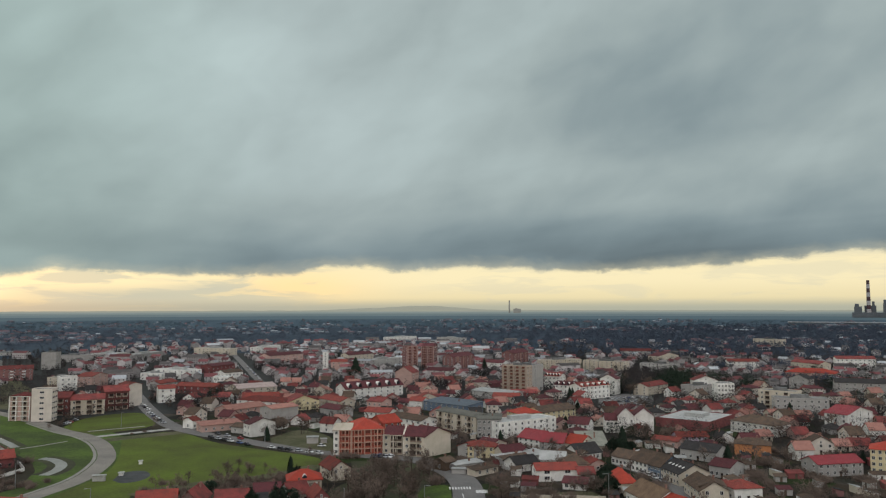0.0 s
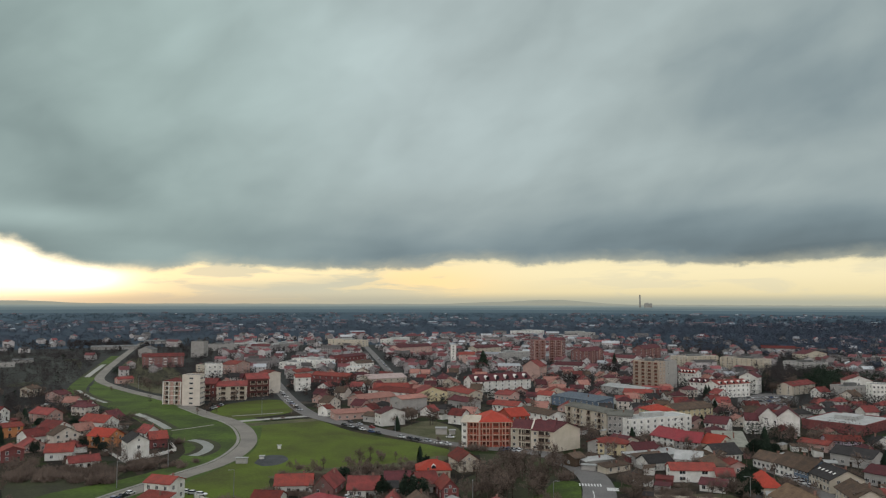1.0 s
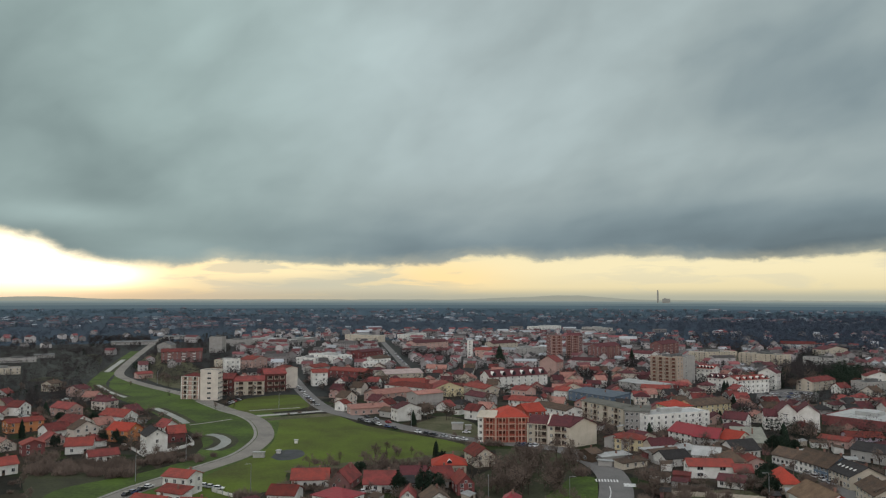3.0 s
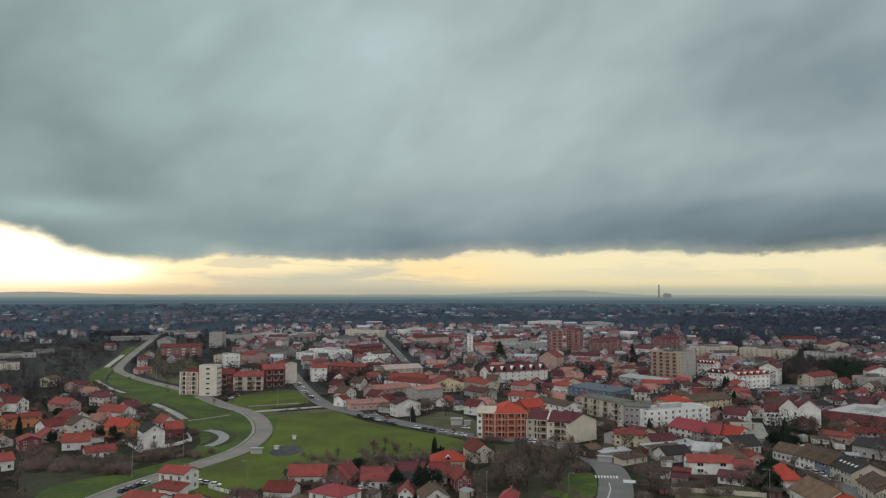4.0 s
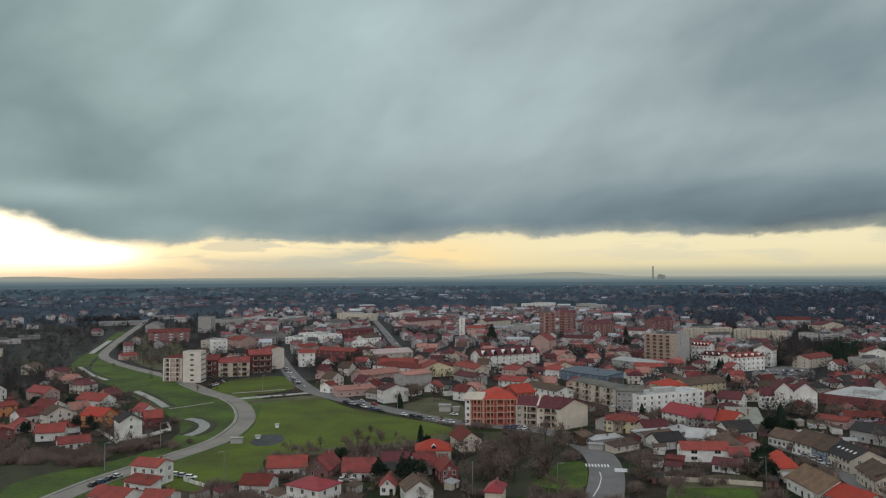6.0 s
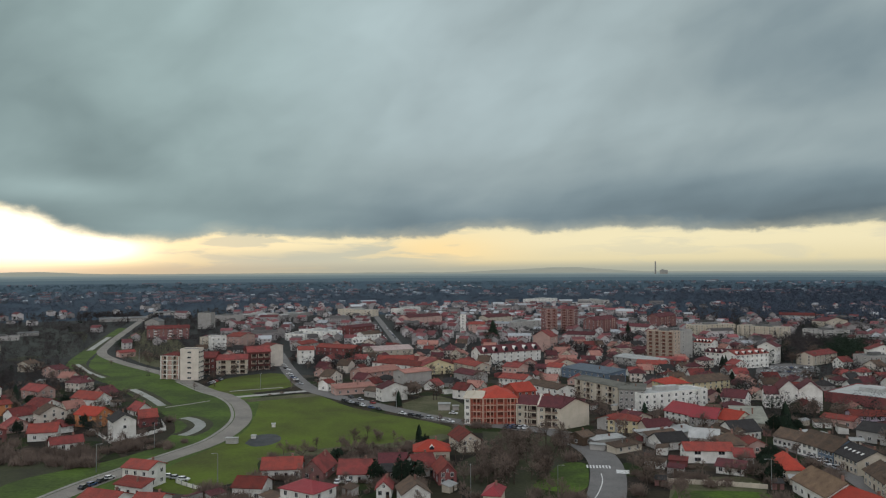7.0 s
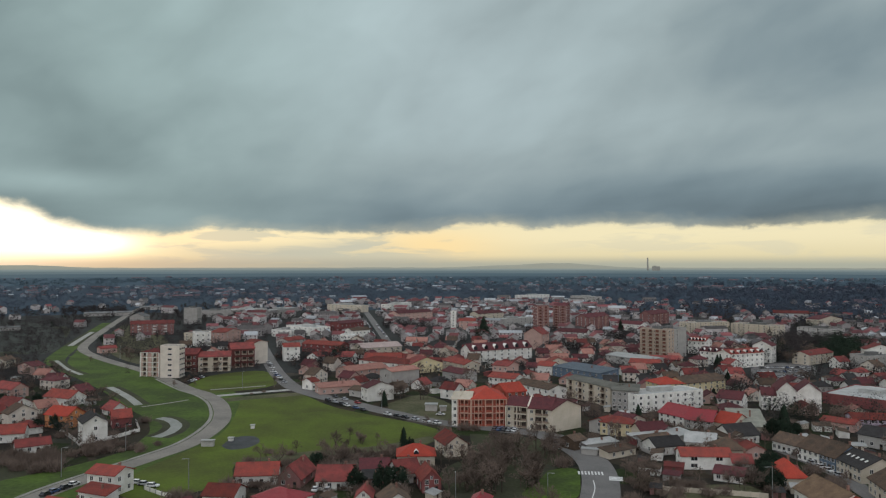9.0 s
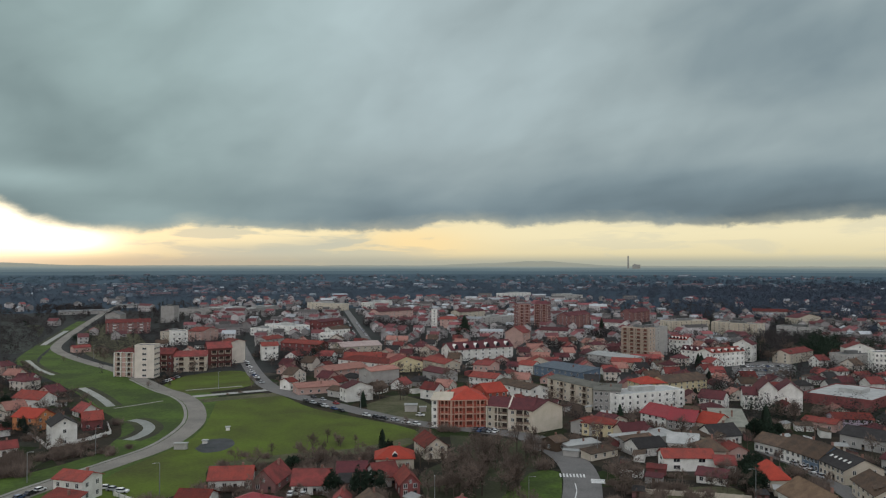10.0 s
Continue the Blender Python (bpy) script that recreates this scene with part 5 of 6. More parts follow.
building(-47.3, 532.1, -24, 11.7, 14.0, 7.5, 'gx', 2.0, PINK, OLDRED, 2, 3, 1,
         'salmon pink building with a blank party wall', 'house')
building(-10.9, 559.2, 11, 13.8, 10.0, 7.0, 'gy', 3.0, CREAM, RED, 2, 2, 1,
         'cream town house with a rounded gable', 'house')
building(63.0, 600.8, -1, 19.8, 12.0, 5.5, 'gx', 2.0, BRICK, OLDRED, 2, 4, 1,
         'brick house with a broad red roof', 'house')
building(47.0, 583.5, -14, 20.0, 14.0, 4.5, 'gx', 2.2, CREAM, RED, 1, 4, 2,
         'low building with a broad red roof', 'house')

# ---------------------------------------------------------------- other houses of the town
rng = random.Random(7)
SPOT = (0.0, 20.0)


def bearing(x, y):
    """Degrees to the left of north, and distance, from the middle of the flight."""
    return math.degrees(math.atan2(-(x - SPOT[0]), y - SPOT[1])), math.hypot(x - SPOT[0], y - SPOT[1])


def at_bearing(a, r):
    return SPOT[0] - r * math.sin(radians(a)), SPOT[1] + r * math.cos(radians(a))


WALLS = (WHITE, WHITE, CREAM, PALECREAM, PINK, GREY)
ROOFS = (RED, OLDRED, OLDRED, OLDRED, SALMON, SALMON, MAROON, MAROON, BROWN, SLATE)
kinds = []
for i in range(26):
    w, d = rng.uniform(7.5, 13), rng.uniform(8, 10.5)
    floors = rng.choice((1, 1, 1, 2))
    wall, tiles = rng.choice(WALLS), rng.choice(ROOFS)
    words = wall.name.split("_")[0] + " rendered house with a " + tiles.name.replace("_", " ")
    kinds.append(building(-3000 - 30 * i, -3000, 0, w, d, 2.5 * floors + 0.3, rng.choice(("gx", "gx", "gy", "hip")), rng.uniform(2.4, 3.6), wall, tiles, floors, 3 if w > 10 else 2, 1, words, "house", "houses of the town", store=False))
spots = []
for k in range(9000):
    a = rng.uniform(-34, 43)
    r = 245 * (1560 / 245) ** rng.random()
    x, y = at_bearing(a, r)
    if a > 26 and r > 400 and rng.random() < 0.9:
        continue
    if a > 15 and r > 620 and rng.random() < 0.45:
        continue
    if any(inside(edge, x, y) for edge in WOODED):
        continue
    if a < -2 and r > 1150 and rng.random() < 0.75:
        continue
    if a < -6 and rng.random() < 0.3:
        continue
    if 0 < x < 40 and 385 < y < 428:
        continue
    if r < 390 or (r < 520 and rng.random() < 0.4):
        continue
    if not is_free(x, y, 6.8, 5.0):
        continue
    TAKEN.append((x, y, 6.8))
    spots.append((r, x, y, 18 * math.sin(x * 0.011) + 20 * math.cos(y * 0.009) + rng.choice((0, 0, 90, -90)) + rng.uniform(-6, 6)))
spots.sort()
for r, x, y, turn in spots[:290]:
    copy_thing(rng.choice(kinds), pose(x, y, 0, 0, 0, turn))
for ob in kinds:
    for o in (*ob.children_recursive, ob):
        bpy.data.objects.remove(o)



# ---------------------------------------------------------------- garden sheds and lean-tos
def garden_shed(w, d, h, wall, tiles, words):
    top = empty("garden_shed", pose(0, 0, 0), words, "shed", "garden sheds")
    part("wall", walls_mesh(w, d, h, "shed", 0.6, wall), None, top)
    bm = bmesh.new()
    prism(bm, [(-0.35, h - 0.06), (d + 0.35, h + 0.7), (d + 0.35, h + 0.8), (-0.35, h + 0.04)], -w / 2 - 0.3, w / 2 + 0.3, "x")
    part("roof", bm, tiles, top)
    bm = bmesh.new()
    box(bm, -0.5, -0.05, 0.0, 0.5, 0.02, 1.95)
    part("door", bm, BROWN, top)
    return top


SHEDS = [garden_shed(w, d, h, a, b, words) for w, d, h, a, b, words in (
    (4.5, 3.2, 2.2, GREY, BROWN, "small grey garden shed with a brown roof"), (6.5, 3.8, 2.3, BRICK, OLDRED, "brick lean-to with a faded red roof"),
    (5.0, 3.0, 2.1, CREAM, SHEET, "small cream shed with a pale sheet roof"), (3.6, 3.0, 2.2, TERRA, SLATE, "small brick shed with a dark roof"),
    (7.5, 4.2, 2.5, WHITE, BROWN, "long white outbuilding with a brown roof"), (5.5, 3.4, 2.3, GREY, MAROON, "grey lean-to with a maroon roof"))]
made = 0
for k in range(4000):
    x, y = at_bearing(rng.uniform(-33, 41), 245 * (560 / 245) ** rng.random())
    if x < -150 and y < 365 or -150 < x < -40 and 295 < y < 380:
        continue
    if made < 110 and is_free(x, y, 3.6, 3.0):
        copy_thing(rng.choice(SHEDS), pose(x, y, 0, 0, 0, 18 * math.sin(x * 0.011) + 20 * math.cos(y * 0.009) + rng.choice((0, 90, -90, 0)) + rng.uniform(-8, 8)))
        TAKEN.append((x, y, 3.6))
        made += 1
for ob in SHEDS:
    for o in (*ob.children_recursive, ob):
        bpy.data.objects.remove(o)


# ---------------------------------------------------------------- far houses, joined
def many(name, verts, faces, picks, mats, label, category):
    me = bpy.data.meshes.new(name)
    me.from_pydata(verts, [], faces)
    for m in mats:
        me.materials.append(m)
    me.polygons.foreach_set("material_index", picks)
    me.update()
    return tagged(new(name, me), label, category, kind="stuff")


FARWALL = material("far_render", (0.47, 0.44, 0.43), 0.85, (0.35, 0.32, 0.32), 0.2, 2, 0.4, 0, 0.45, islands=True)
FARROOF = material("far_tile_roof", (0.225, 0.082, 0.085), 0.8, (0.140, 0.066, 0.070), 0.05, 2, 0.5, 0, 0.4, islands=True)
FARDARK = material("far_dark_roof", (0.12, 0.11, 0.105), 0.8, (0.085, 0.08, 0.08), 0.05, 2, 0.5, 0, 0.4, islands=True)
FARPALE = material("far_pale_roof", (0.42, 0.44, 0.46), 0.7, (0.32, 0.33, 0.34), 0.05, 2, 0.5, 0, 0.3, islands=True)
verts, faces, picks = [], [], []


def rise_at(x, y):
    return RISE * max(0.0, (math.hypot(x, y) - 1800) / 2900) ** 1.5


def far_house(x, y, turn, w, d, h, rise, tiles):
    c, s = math.cos(turn), math.sin(turn)
    z = rise_at(x, y)
    put = lambda u, v, q: (x + c * u - s * v, y + s * u + c * v, z + q)
    n = len(verts)
    verts.extend(put(*p) for p in ((-w, -d, -1), (w, -d, -1), (w, d, -1), (-w, d, -1), (-w, -d, h), (w, -d, h), (w, d, h), (-w, d, h), (-w, 0, h + rise), (w, 0, h + rise)))
    faces.extend(tuple(n + i for i in q) for q in ((0, 1, 5, 4), (2, 3, 7, 6), (1, 2, 6, 9, 5), (3, 0, 4, 8, 7)))
    picks.extend((0, 0, 0, 0))
    n = len(verts)
    o = 0.4
    verts.extend(put(*p) for p in ((-w - o, -d - o, h - 0.2), (w + o, -d - o, h - 0.2), (w + o, 0, h + rise + 0.1), (-w - o, 0, h + rise + 0.1), (-w - o, d + o, h - 0.2), (w + o, d + o, h - 0.2)))
    faces.extend(((n, n + 1, n + 2, n + 3), (n + 3, n + 2, n + 5, n + 4)))
    picks.extend((tiles, tiles))
    if w > 3:
        n = len(verts)
        k = max(2, int(w / 1.6))
        for row in range(max(1, int(h / 3))):
            for i in range(k):
                u, q = -w + 2 * w * (i + 0.5) / k, 1.0 + row * 3
                m = len(verts)
                verts.extend(put(*p) for p in ((u - 0.55, -d - 0.03, q), (u + 0.55, -d - 0.03, q), (u + 0.55, -d - 0.03, q + 1.3), (u - 0.55, -d - 0.03, q + 1.3)))
                faces.append((m, m + 1, m + 2, m + 3))
                picks.append(4)


for r, x, y, turn in spots[290:]:
    big = rng.random() < 0.08
    far_house(x, y, radians(turn), rng.uniform(4, 6) * (2.2 if big else 1), rng.uniform(3.5, 5), rng.choice((3, 5.5, 5.5, 6)) + (3 if big else 0), rng.uniform(1.8, 3), rng.choice((1, 1, 1, 1, 2, 2, 3)))
many("far_houses", verts, faces, picks, (FARWALL, FARROOF, FARDARK, FARPALE, GLASS), "crowded distant houses with red and grey roofs", "houses")
verts, faces, picks = [], [], []
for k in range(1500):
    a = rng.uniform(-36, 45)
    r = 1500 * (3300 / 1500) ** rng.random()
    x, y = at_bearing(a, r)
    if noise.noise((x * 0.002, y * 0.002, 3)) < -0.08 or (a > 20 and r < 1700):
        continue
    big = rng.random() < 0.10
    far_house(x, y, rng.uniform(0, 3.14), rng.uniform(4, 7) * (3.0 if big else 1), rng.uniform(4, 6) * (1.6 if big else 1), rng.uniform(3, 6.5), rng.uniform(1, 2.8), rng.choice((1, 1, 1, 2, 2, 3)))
# dim bluish copies of the house colours, with distance haze painted in
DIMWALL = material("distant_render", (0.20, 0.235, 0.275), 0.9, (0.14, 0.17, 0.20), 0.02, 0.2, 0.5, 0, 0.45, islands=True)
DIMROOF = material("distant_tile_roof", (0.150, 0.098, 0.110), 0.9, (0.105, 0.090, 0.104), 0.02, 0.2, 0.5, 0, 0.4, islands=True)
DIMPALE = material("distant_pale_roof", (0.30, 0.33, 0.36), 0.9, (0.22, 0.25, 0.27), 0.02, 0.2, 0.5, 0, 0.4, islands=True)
many("distant_houses", verts, faces, picks, (DIMWALL, DIMROOF, DIMROOF, DIMPALE, DIMROOF), "scattered houses of the distant suburbs in haze-dimmed colours", "houses")


# ---------------------------------------------------------------- trees
def limb(bm, a, b, r0, r1):
    """A tapered three-sided stick."""
    d = (b - a).normalized()
    s = d.orthogonal().normalized()
    t = d.cross(s)
    lo, hi = [], []
    for k in range(3):
        q = s * math.cos(k * 2.0944) + t * math.sin(k * 2.0944)
        lo.append(bm.verts.new(a + q * r0))
        hi.append(bm.verts.new(b + q * r1))
    for k in range(3):
        bm.faces.new((lo[k], lo[(k + 1) % 3], hi[(k + 1) % 3], hi[k]))


def twig(bm, a, b, r):
    d = (b - a).normalized()
    s = d.orthogonal().normalized()
    s.rotate(Matrix.Rotation(rng.random() * 6.28, 3, d))
    bm.faces.new([bm.verts.new(a - s * r), bm.verts.new(a + s * r), bm.verts.new(b)])


def bare_tree(h, spread, seed, twigs=7):
    rng.seed(seed)
    wood, fine = bmesh.new(), bmesh.new()

    def grow(a, d, length, r, level):
        b = a + d * length
        if level < 3:
            limb(wood, a, b, r, r * 0.6)
        else:
            twig(fine, a, b, 0.055)
        if level == 4:
            return
        for k in range((5, 5, 4, twigs)[level]):
            t = rng.uniform(0.45, 1.0) if level else rng.uniform(0.55, 1.0)
            e = Vector((rng.gauss(0, 1), rng.gauss(0, 1), rng.gauss(0.35, 0.6))).normalized()
            grow(a + d * length * t, (d * 0.55 + e * spread).normalized(), length * rng.uniform(0.5, 0.75), r * 0.5, level + 1)

    grow(Vector((0, 0, -0.3)), Vector((0, 0, 1)), h * 0.42, h * 0.022, 0)
    top = empty("bare_tree", pose(0, 0, 0), "leafless winter tree with a brown twiggy crown", "tree", "bare trees of the town")
    part("trunk", wood, BARK, top)
    part("crown", fine, TWIG, top)
    return top


def conifer(h, width, seed):
    rng.seed(seed)
    wood, fine = bmesh.new(), bmesh.new()
    limb(wood, Vector((0, 0, -0.3)), Vector((0, 0, h * 0.9)), 0.22, 0.04)
    for k in range(520):
        t = rng.random() ** 0.8
        z = h * (0.06 + 0.94 * t)
        r = width * (1 - t) ** 0.55 * rng.uniform(0.45, 1.08) + 0.1
        a = rng.random() * 6.283
        tip = Vector((r * math.cos(a), r * math.sin(a), z - 0.35 * r))
        root = Vector((r * 0.3 * math.cos(a), r * 0.3 * math.sin(a), z + 0.2))
        side = Vector((-math.sin(a), math.cos(a), rng.uniform(-0.6, 0.6))) * (0.22 + 0.22 * (1 - t)) * h / 10
        fine.faces.new([fine.verts.new(p) for p in (root - side, tip, root + side)])
        fine.faces.new([fine.verts.new(p) for p in (root + Vector((0, 0, 0.4)), tip + side * 0.8, tip - side * 0.8 - Vector((0, 0, 0.3)))])
    top = empty("conifer", pose(0, 0, 0), "dark green conifer with drooping branches", "tree", "conifers of the town")
    part("trunk", wood, BARK, top)
    part("crown", fine, NEEDLE, top)
    return top


def evergreen(h, width, seed):
    """A dense rounded evergreen of many small sprays."""
    rng.seed(seed)
    wood, fine = bmesh.new(), bmesh.new()
    limb(wood, Vector((0, 0, -0.3)), Vector((0, 0, h * 0.8)), 0.2, 0.05)
    lumps = [(rng.random() * 6.283, rng.uniform(-0.6, 0.9), rng.uniform(0.85, 1.15)) for k in range(14)]
    for k in range(1100):
        a, e, b = rng.choice(lumps)
        d = Vector((rng.gauss(0, 1), rng.gauss(0, 1), rng.gauss(0, 1))).normalized()
        c = Vector((math.cos(a) * math.cos(e), math.sin(a) * math.cos(e), math.sin(e)))
        n = (c * b * 0.62 + d * 0.42 * rng.uniform(0.7, 1.0))
        p = Vector((n.x * width * (1.1 - 0.45 * max(0, n.z)), n.y * width * (1.1 - 0.45 * max(0, n.z)), h * 0.52 + n.z * h * 0.48))
        fine.faces.new([fine.verts.new(p + Vector((rng.gauss(0, 0.3), rng.gauss(0, 0.3), rng.gauss(0, 0.3)))) for q in range(3)])
    top = empty("evergreen_tree", pose(0, 0, 0), "dense rounded dark evergreen tree", "tree", "rounded evergreens of the gardens")
    part("trunk", wood, BARK, top)
    part("crown", fine, NEEDLE, top)
    return top


def shrub(seed):
    rng.seed(seed)
    fine = bmesh.new()
    for k in range(330):
        a, t = rng.random() * 6.283, rng.uniform(0.1, 1.2)
        root = Vector((rng.gauss(0, 0.7), rng.gauss(0, 0.7), rng.uniform(-0.1, 0.9)))
        twig(fine, root, root + Vector((math.cos(a) * math.sin(t), math.sin(a) * math.sin(t), math.cos(t))) * rng.uniform(0.8, 2.0), 0.06)
    top = empty("shrub", pose(0, 0, 0), "low leafless brown garden shrub", "shrub", "shrubs of the gardens")
    part("crown", fine, TWIG, top)
    return top


TREES = [bare_tree(h, s, i) for i, (h, s) in enumerate(((9, 0.75), (11, 0.7), (8, 0.9), (13, 0.65), (7, 0.85)))]
CONIFERS = [conifer(h, w, 40 + i) for i, (h, w) in enumerate(((10, 3.0), (12, 3.4), (8, 2.8)))]
SHRUBS = [shrub(60 + i) for i in range(3)]
EVERGREENS = [evergreen(h, w, 80 + i) for i, (h, w) in enumerate(((7.5, 2.6), (6, 3.0), (9, 2.8)))]
rng.seed(99)


LOOSE, LOOSE_FACES, COUNTED = [], [], {}


def plant(stock, x, y, size=1.0):
    """One plant; past about three hundred of a kind the rest are joined into one mass."""
    size *= 1.15
    kind = stock[0].name
    COUNTED[kind] = COUNTED.get(kind, 0) + 1
    if COUNTED[kind] > 295:
        m = pose(x, y, 0, 0, 0, rng.uniform(0, 360)) @ Matrix.Scale(size, 4)
        for piece in rng.choice(stock).children:
            n = len(LOOSE)
            LOOSE.extend(tuple(m @ v.co) for v in piece.data.vertices)
            LOOSE_FACES.extend(tuple(n + k for k in f.vertices) for f in piece.data.polygons)
        return None
    ob = copy_thing(rng.choice(stock), pose(x, y, 0, 0, 0, rng.uniform(0, 360)))
    ob.scale = (size * rng.uniform(0.85, 1.15),) * 2 + (size * rng.uniform(0.85, 1.1),)
    return ob


def grove(cx, cy, rx, ry, count, stock, size=1.0, clear=False):
    for k in range(count):
        a, q = rng.random() * 6.283, rng.random() ** 0.5
        x, y = cx + rx * q * math.cos(a), cy + ry * q * math.sin(a)
        if not clear or is_free(x, y, 0.8):
            plant(stock, x, y, size)


# groves
grove(-23.4, 298.5, 16, 22, 34, TREES, 0.95)
grove(-21.0, 332.4, 18, 14, 22, TREES, 0.9)
grove(-30.9, 286.5, 10, 12, 14, TREES, 0.8)
grove(-11.5, 288.0, 3.5, 9, 6, TREES, 0.7)
grove(-83.0, 322.0, 30, 6, 12, TREES, 0.45)
grove(-81.4, 342.3, 16, 5, 7, TREES, 0.5)
grove(23.6, 299.3, 6, 10, 5, TREES, 1.2)
grove(38.1, 293.6, 16, 6, 14, SHRUBS, 1.3)
grove(58.3, 305.2, 10, 8, 9, TREES, 0.6)
grove(111.0, 416.3, 16, 8, 9, TREES, 0.9)
grove(165.1, 653.3, 26, 22, 14, TREES, 1.3)
grove(-202.3, 284.0, 26, 10, 14, SHRUBS, 1.5)
grove(-348.8, 574.5, 26, 30, 14, TREES, 0.7)
for x, y, s in ((91.6, 396.4, 0.95), (-66.8, 339.0, 0.6), (-91.0, 800.7, 1.6), (148.3, 650.7, 1.4), (43.7, 820.0, 1.4), (210.9, 697.6, 1.4)):
    plant(CONIFERS, x, y, s)
for x, y, s in ((-91.2, 303.6, 0.75), (-67.8, 276.1, 1.0), (-57.7, 270.5, 1.05), (-57.2, 287.2, 0.95), (-53.9, 279.8, 0.6), (-62.6, 332.9, 0.5), (65.1, 309.7, 1.1), (64.4, 299.1, 1.1), (65.9, 321.4, 1.0), (70.5, 329.9, 0.9), (61.3, 302.4, 0.7), (-272.1, 390.7, 0.8), (-294.9, 393.7, 0.85), (-250.8, 356.5, 0.7), (-237.4, 336.8, 0.6), (-210.6, 331.8, 0.6), (-219.0, 337.4, 0.8), (-227.3, 343.4, 0.7), (-228.7, 335.8, 0.7), (-242.7, 320.8, 0.8), (92.2, 382.6, 0.95), (88.2, 379.5, 1.05), (85.5, 385.0, 1.25), (82.5, 379.0, 1.0), (89.0, 375.0, 0.8)):
    plant(EVERGREENS, x, y, s)
for x, y, s in ((-236.0, 479.0, 0.75), (-236.1, 488.2, 0.80), (-235.8, 497.9, 0.70), (-231.6, 511.3, 0.80), (-226.3, 520.1, 0.70), (-222.0, 531.8, 0.70), (-231.3, 454.0, 0.60), (-229.6, 462.6, 0.55), (-223.7, 463.7, 0.50)):
    plant(TREES, x, y, s)
grove(-350.7, 509.6, 36, 26, 46, TREES, 0.55, True)
grove(-315.3, 440.4, 34, 30, 40, TREES, 0.5, True)
grove(-259.7, 419.2, 20, 16, 24, TREES, 0.5, True)
grove(-247.3, 364.0, 30, 26, 26, TREES, 0.55, True)
grove(-173.1, 316.6, 16, 8, 16, SHRUBS, 0.9)
grove(-203.5, 285.5, 26, 12, 26, SHRUBS, 1.6)
grove(-195.5, 297.4, 14, 6, 10, SHRUBS, 1.4)
grove(-83.6, 316.3, 34, 5, 12, SHRUBS, 0.9)
grove(-89.6, 446.8, 12, 10, 9, TREES, 0.9)
grove(32.6, 351.2, 20, 10, 14, SHRUBS, 1.2)
grove(-66.6, 299.2, 24, 10, 18, SHRUBS, 1.2)
grove(-84.5, 278.5, 30, 6, 12, SHRUBS, 1.0)
count = 0
for k in range(5000):
    a = rng.uniform(-33, 42)
    r = 235 * (640 / 235) ** rng.random()
    x, y = at_bearing(a, r)
    if not is_free(x, y, 0.5) or count > 420:
        continue
    q = rng.random()
    plant(TREES if q < 0.52 else SHRUBS if q < 0.95 or r < 330 else CONIFERS, x, y, rng.uniform(0.5, 0.95))
    count += 1
count = 0
for k in range(4000):
    a = rng.uniform(-33, 41)
    r = 235 * (430 / 235) ** rng.random()
    x, y = at_bearing(a, r)
    if count < 240 and is_free(x, y, 1.0):
        plant(SHRUBS, x, y, rng.uniform(0.9, 1.9))
        count += 1
many("undergrowth", LOOSE, LOOSE_FACES, [0] * len(LOOSE_FACES), (TWIG,), "leafless brown trees and undergrowth between the houses", "undergrowth")
for ob in TREES + CONIFERS + SHRUBS + EVERGREENS:
    for o in (*ob.children_recursive, ob):
        bpy.data.objects.remove(o)

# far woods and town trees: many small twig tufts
# paler copy of the woods colour for farther tufts, with more haze painted in
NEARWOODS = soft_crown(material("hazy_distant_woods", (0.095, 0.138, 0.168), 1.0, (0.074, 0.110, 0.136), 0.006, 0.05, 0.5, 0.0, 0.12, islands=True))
FARTREE = soft_crown(material("garden_trees", (0.060, 0.051, 0.049), 1.0, (0.040, 0.036, 0.037), 0.02, 0.2, 0.5, 0.0, 0.3, islands=True))
verts, faces, picks = [], [], []


def tuft(x, y, h, w, n, size, pick):
    """A loose crown of small ragged leaves and twigs."""
    z = rise_at(x, y)
    for i in range(n):
        p = Vector((rng.gauss(0, 0.5) * w, rng.gauss(0, 0.5) * w, h * rng.uniform(0.1, 1.0)))
        m = len(verts)
        for c in range(3):
            verts.append((x + p.x + rng.gauss(0, size), y + p.y + rng.gauss(0, size), z + max(0, p.z + rng.gauss(0, size * 0.8))))
        faces.append((m, m + 1, m + 2))
        picks.append(pick)


for k in range(16000):
    a = rng.uniform(-37, 46)
    r = 500 * (3200 / 500) ** rng.random() if k % 5 else 370 * (1150 / 370) ** rng.random()
    x, y = at_bearing(a, r)
    if r < 1400:
        if (not inside(WOODED[1], x, y) or k % 2 == 0) and is_free(x, y, 3.2 if r < 560 else 1.5, 5.0):
            tuft(x, y, rng.uniform(4, 8.5), rng.uniform(1.6, 3.2), 130 if r < 620 else 60, 0.08 + r / 2600, 1 if rng.random() < 0.02 else 2)
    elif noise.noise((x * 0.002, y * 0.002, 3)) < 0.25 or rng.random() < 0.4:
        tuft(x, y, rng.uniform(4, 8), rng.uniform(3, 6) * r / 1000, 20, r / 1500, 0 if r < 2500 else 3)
for k in range(1500):
    x, y = rng.uniform(-770, -370), rng.uniform(495, 920)
    if inside(WOODED[1], x, y) and is_free(x, y, 0.5):
        tuft(x, y, rng.uniform(2.0, 5.0), rng.uniform(3.0, 5.5), 70, 0.30, 2)
# darker woods, their colour also shifted blue for haze
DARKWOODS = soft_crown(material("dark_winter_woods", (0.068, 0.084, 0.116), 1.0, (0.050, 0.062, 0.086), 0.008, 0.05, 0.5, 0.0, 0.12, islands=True))
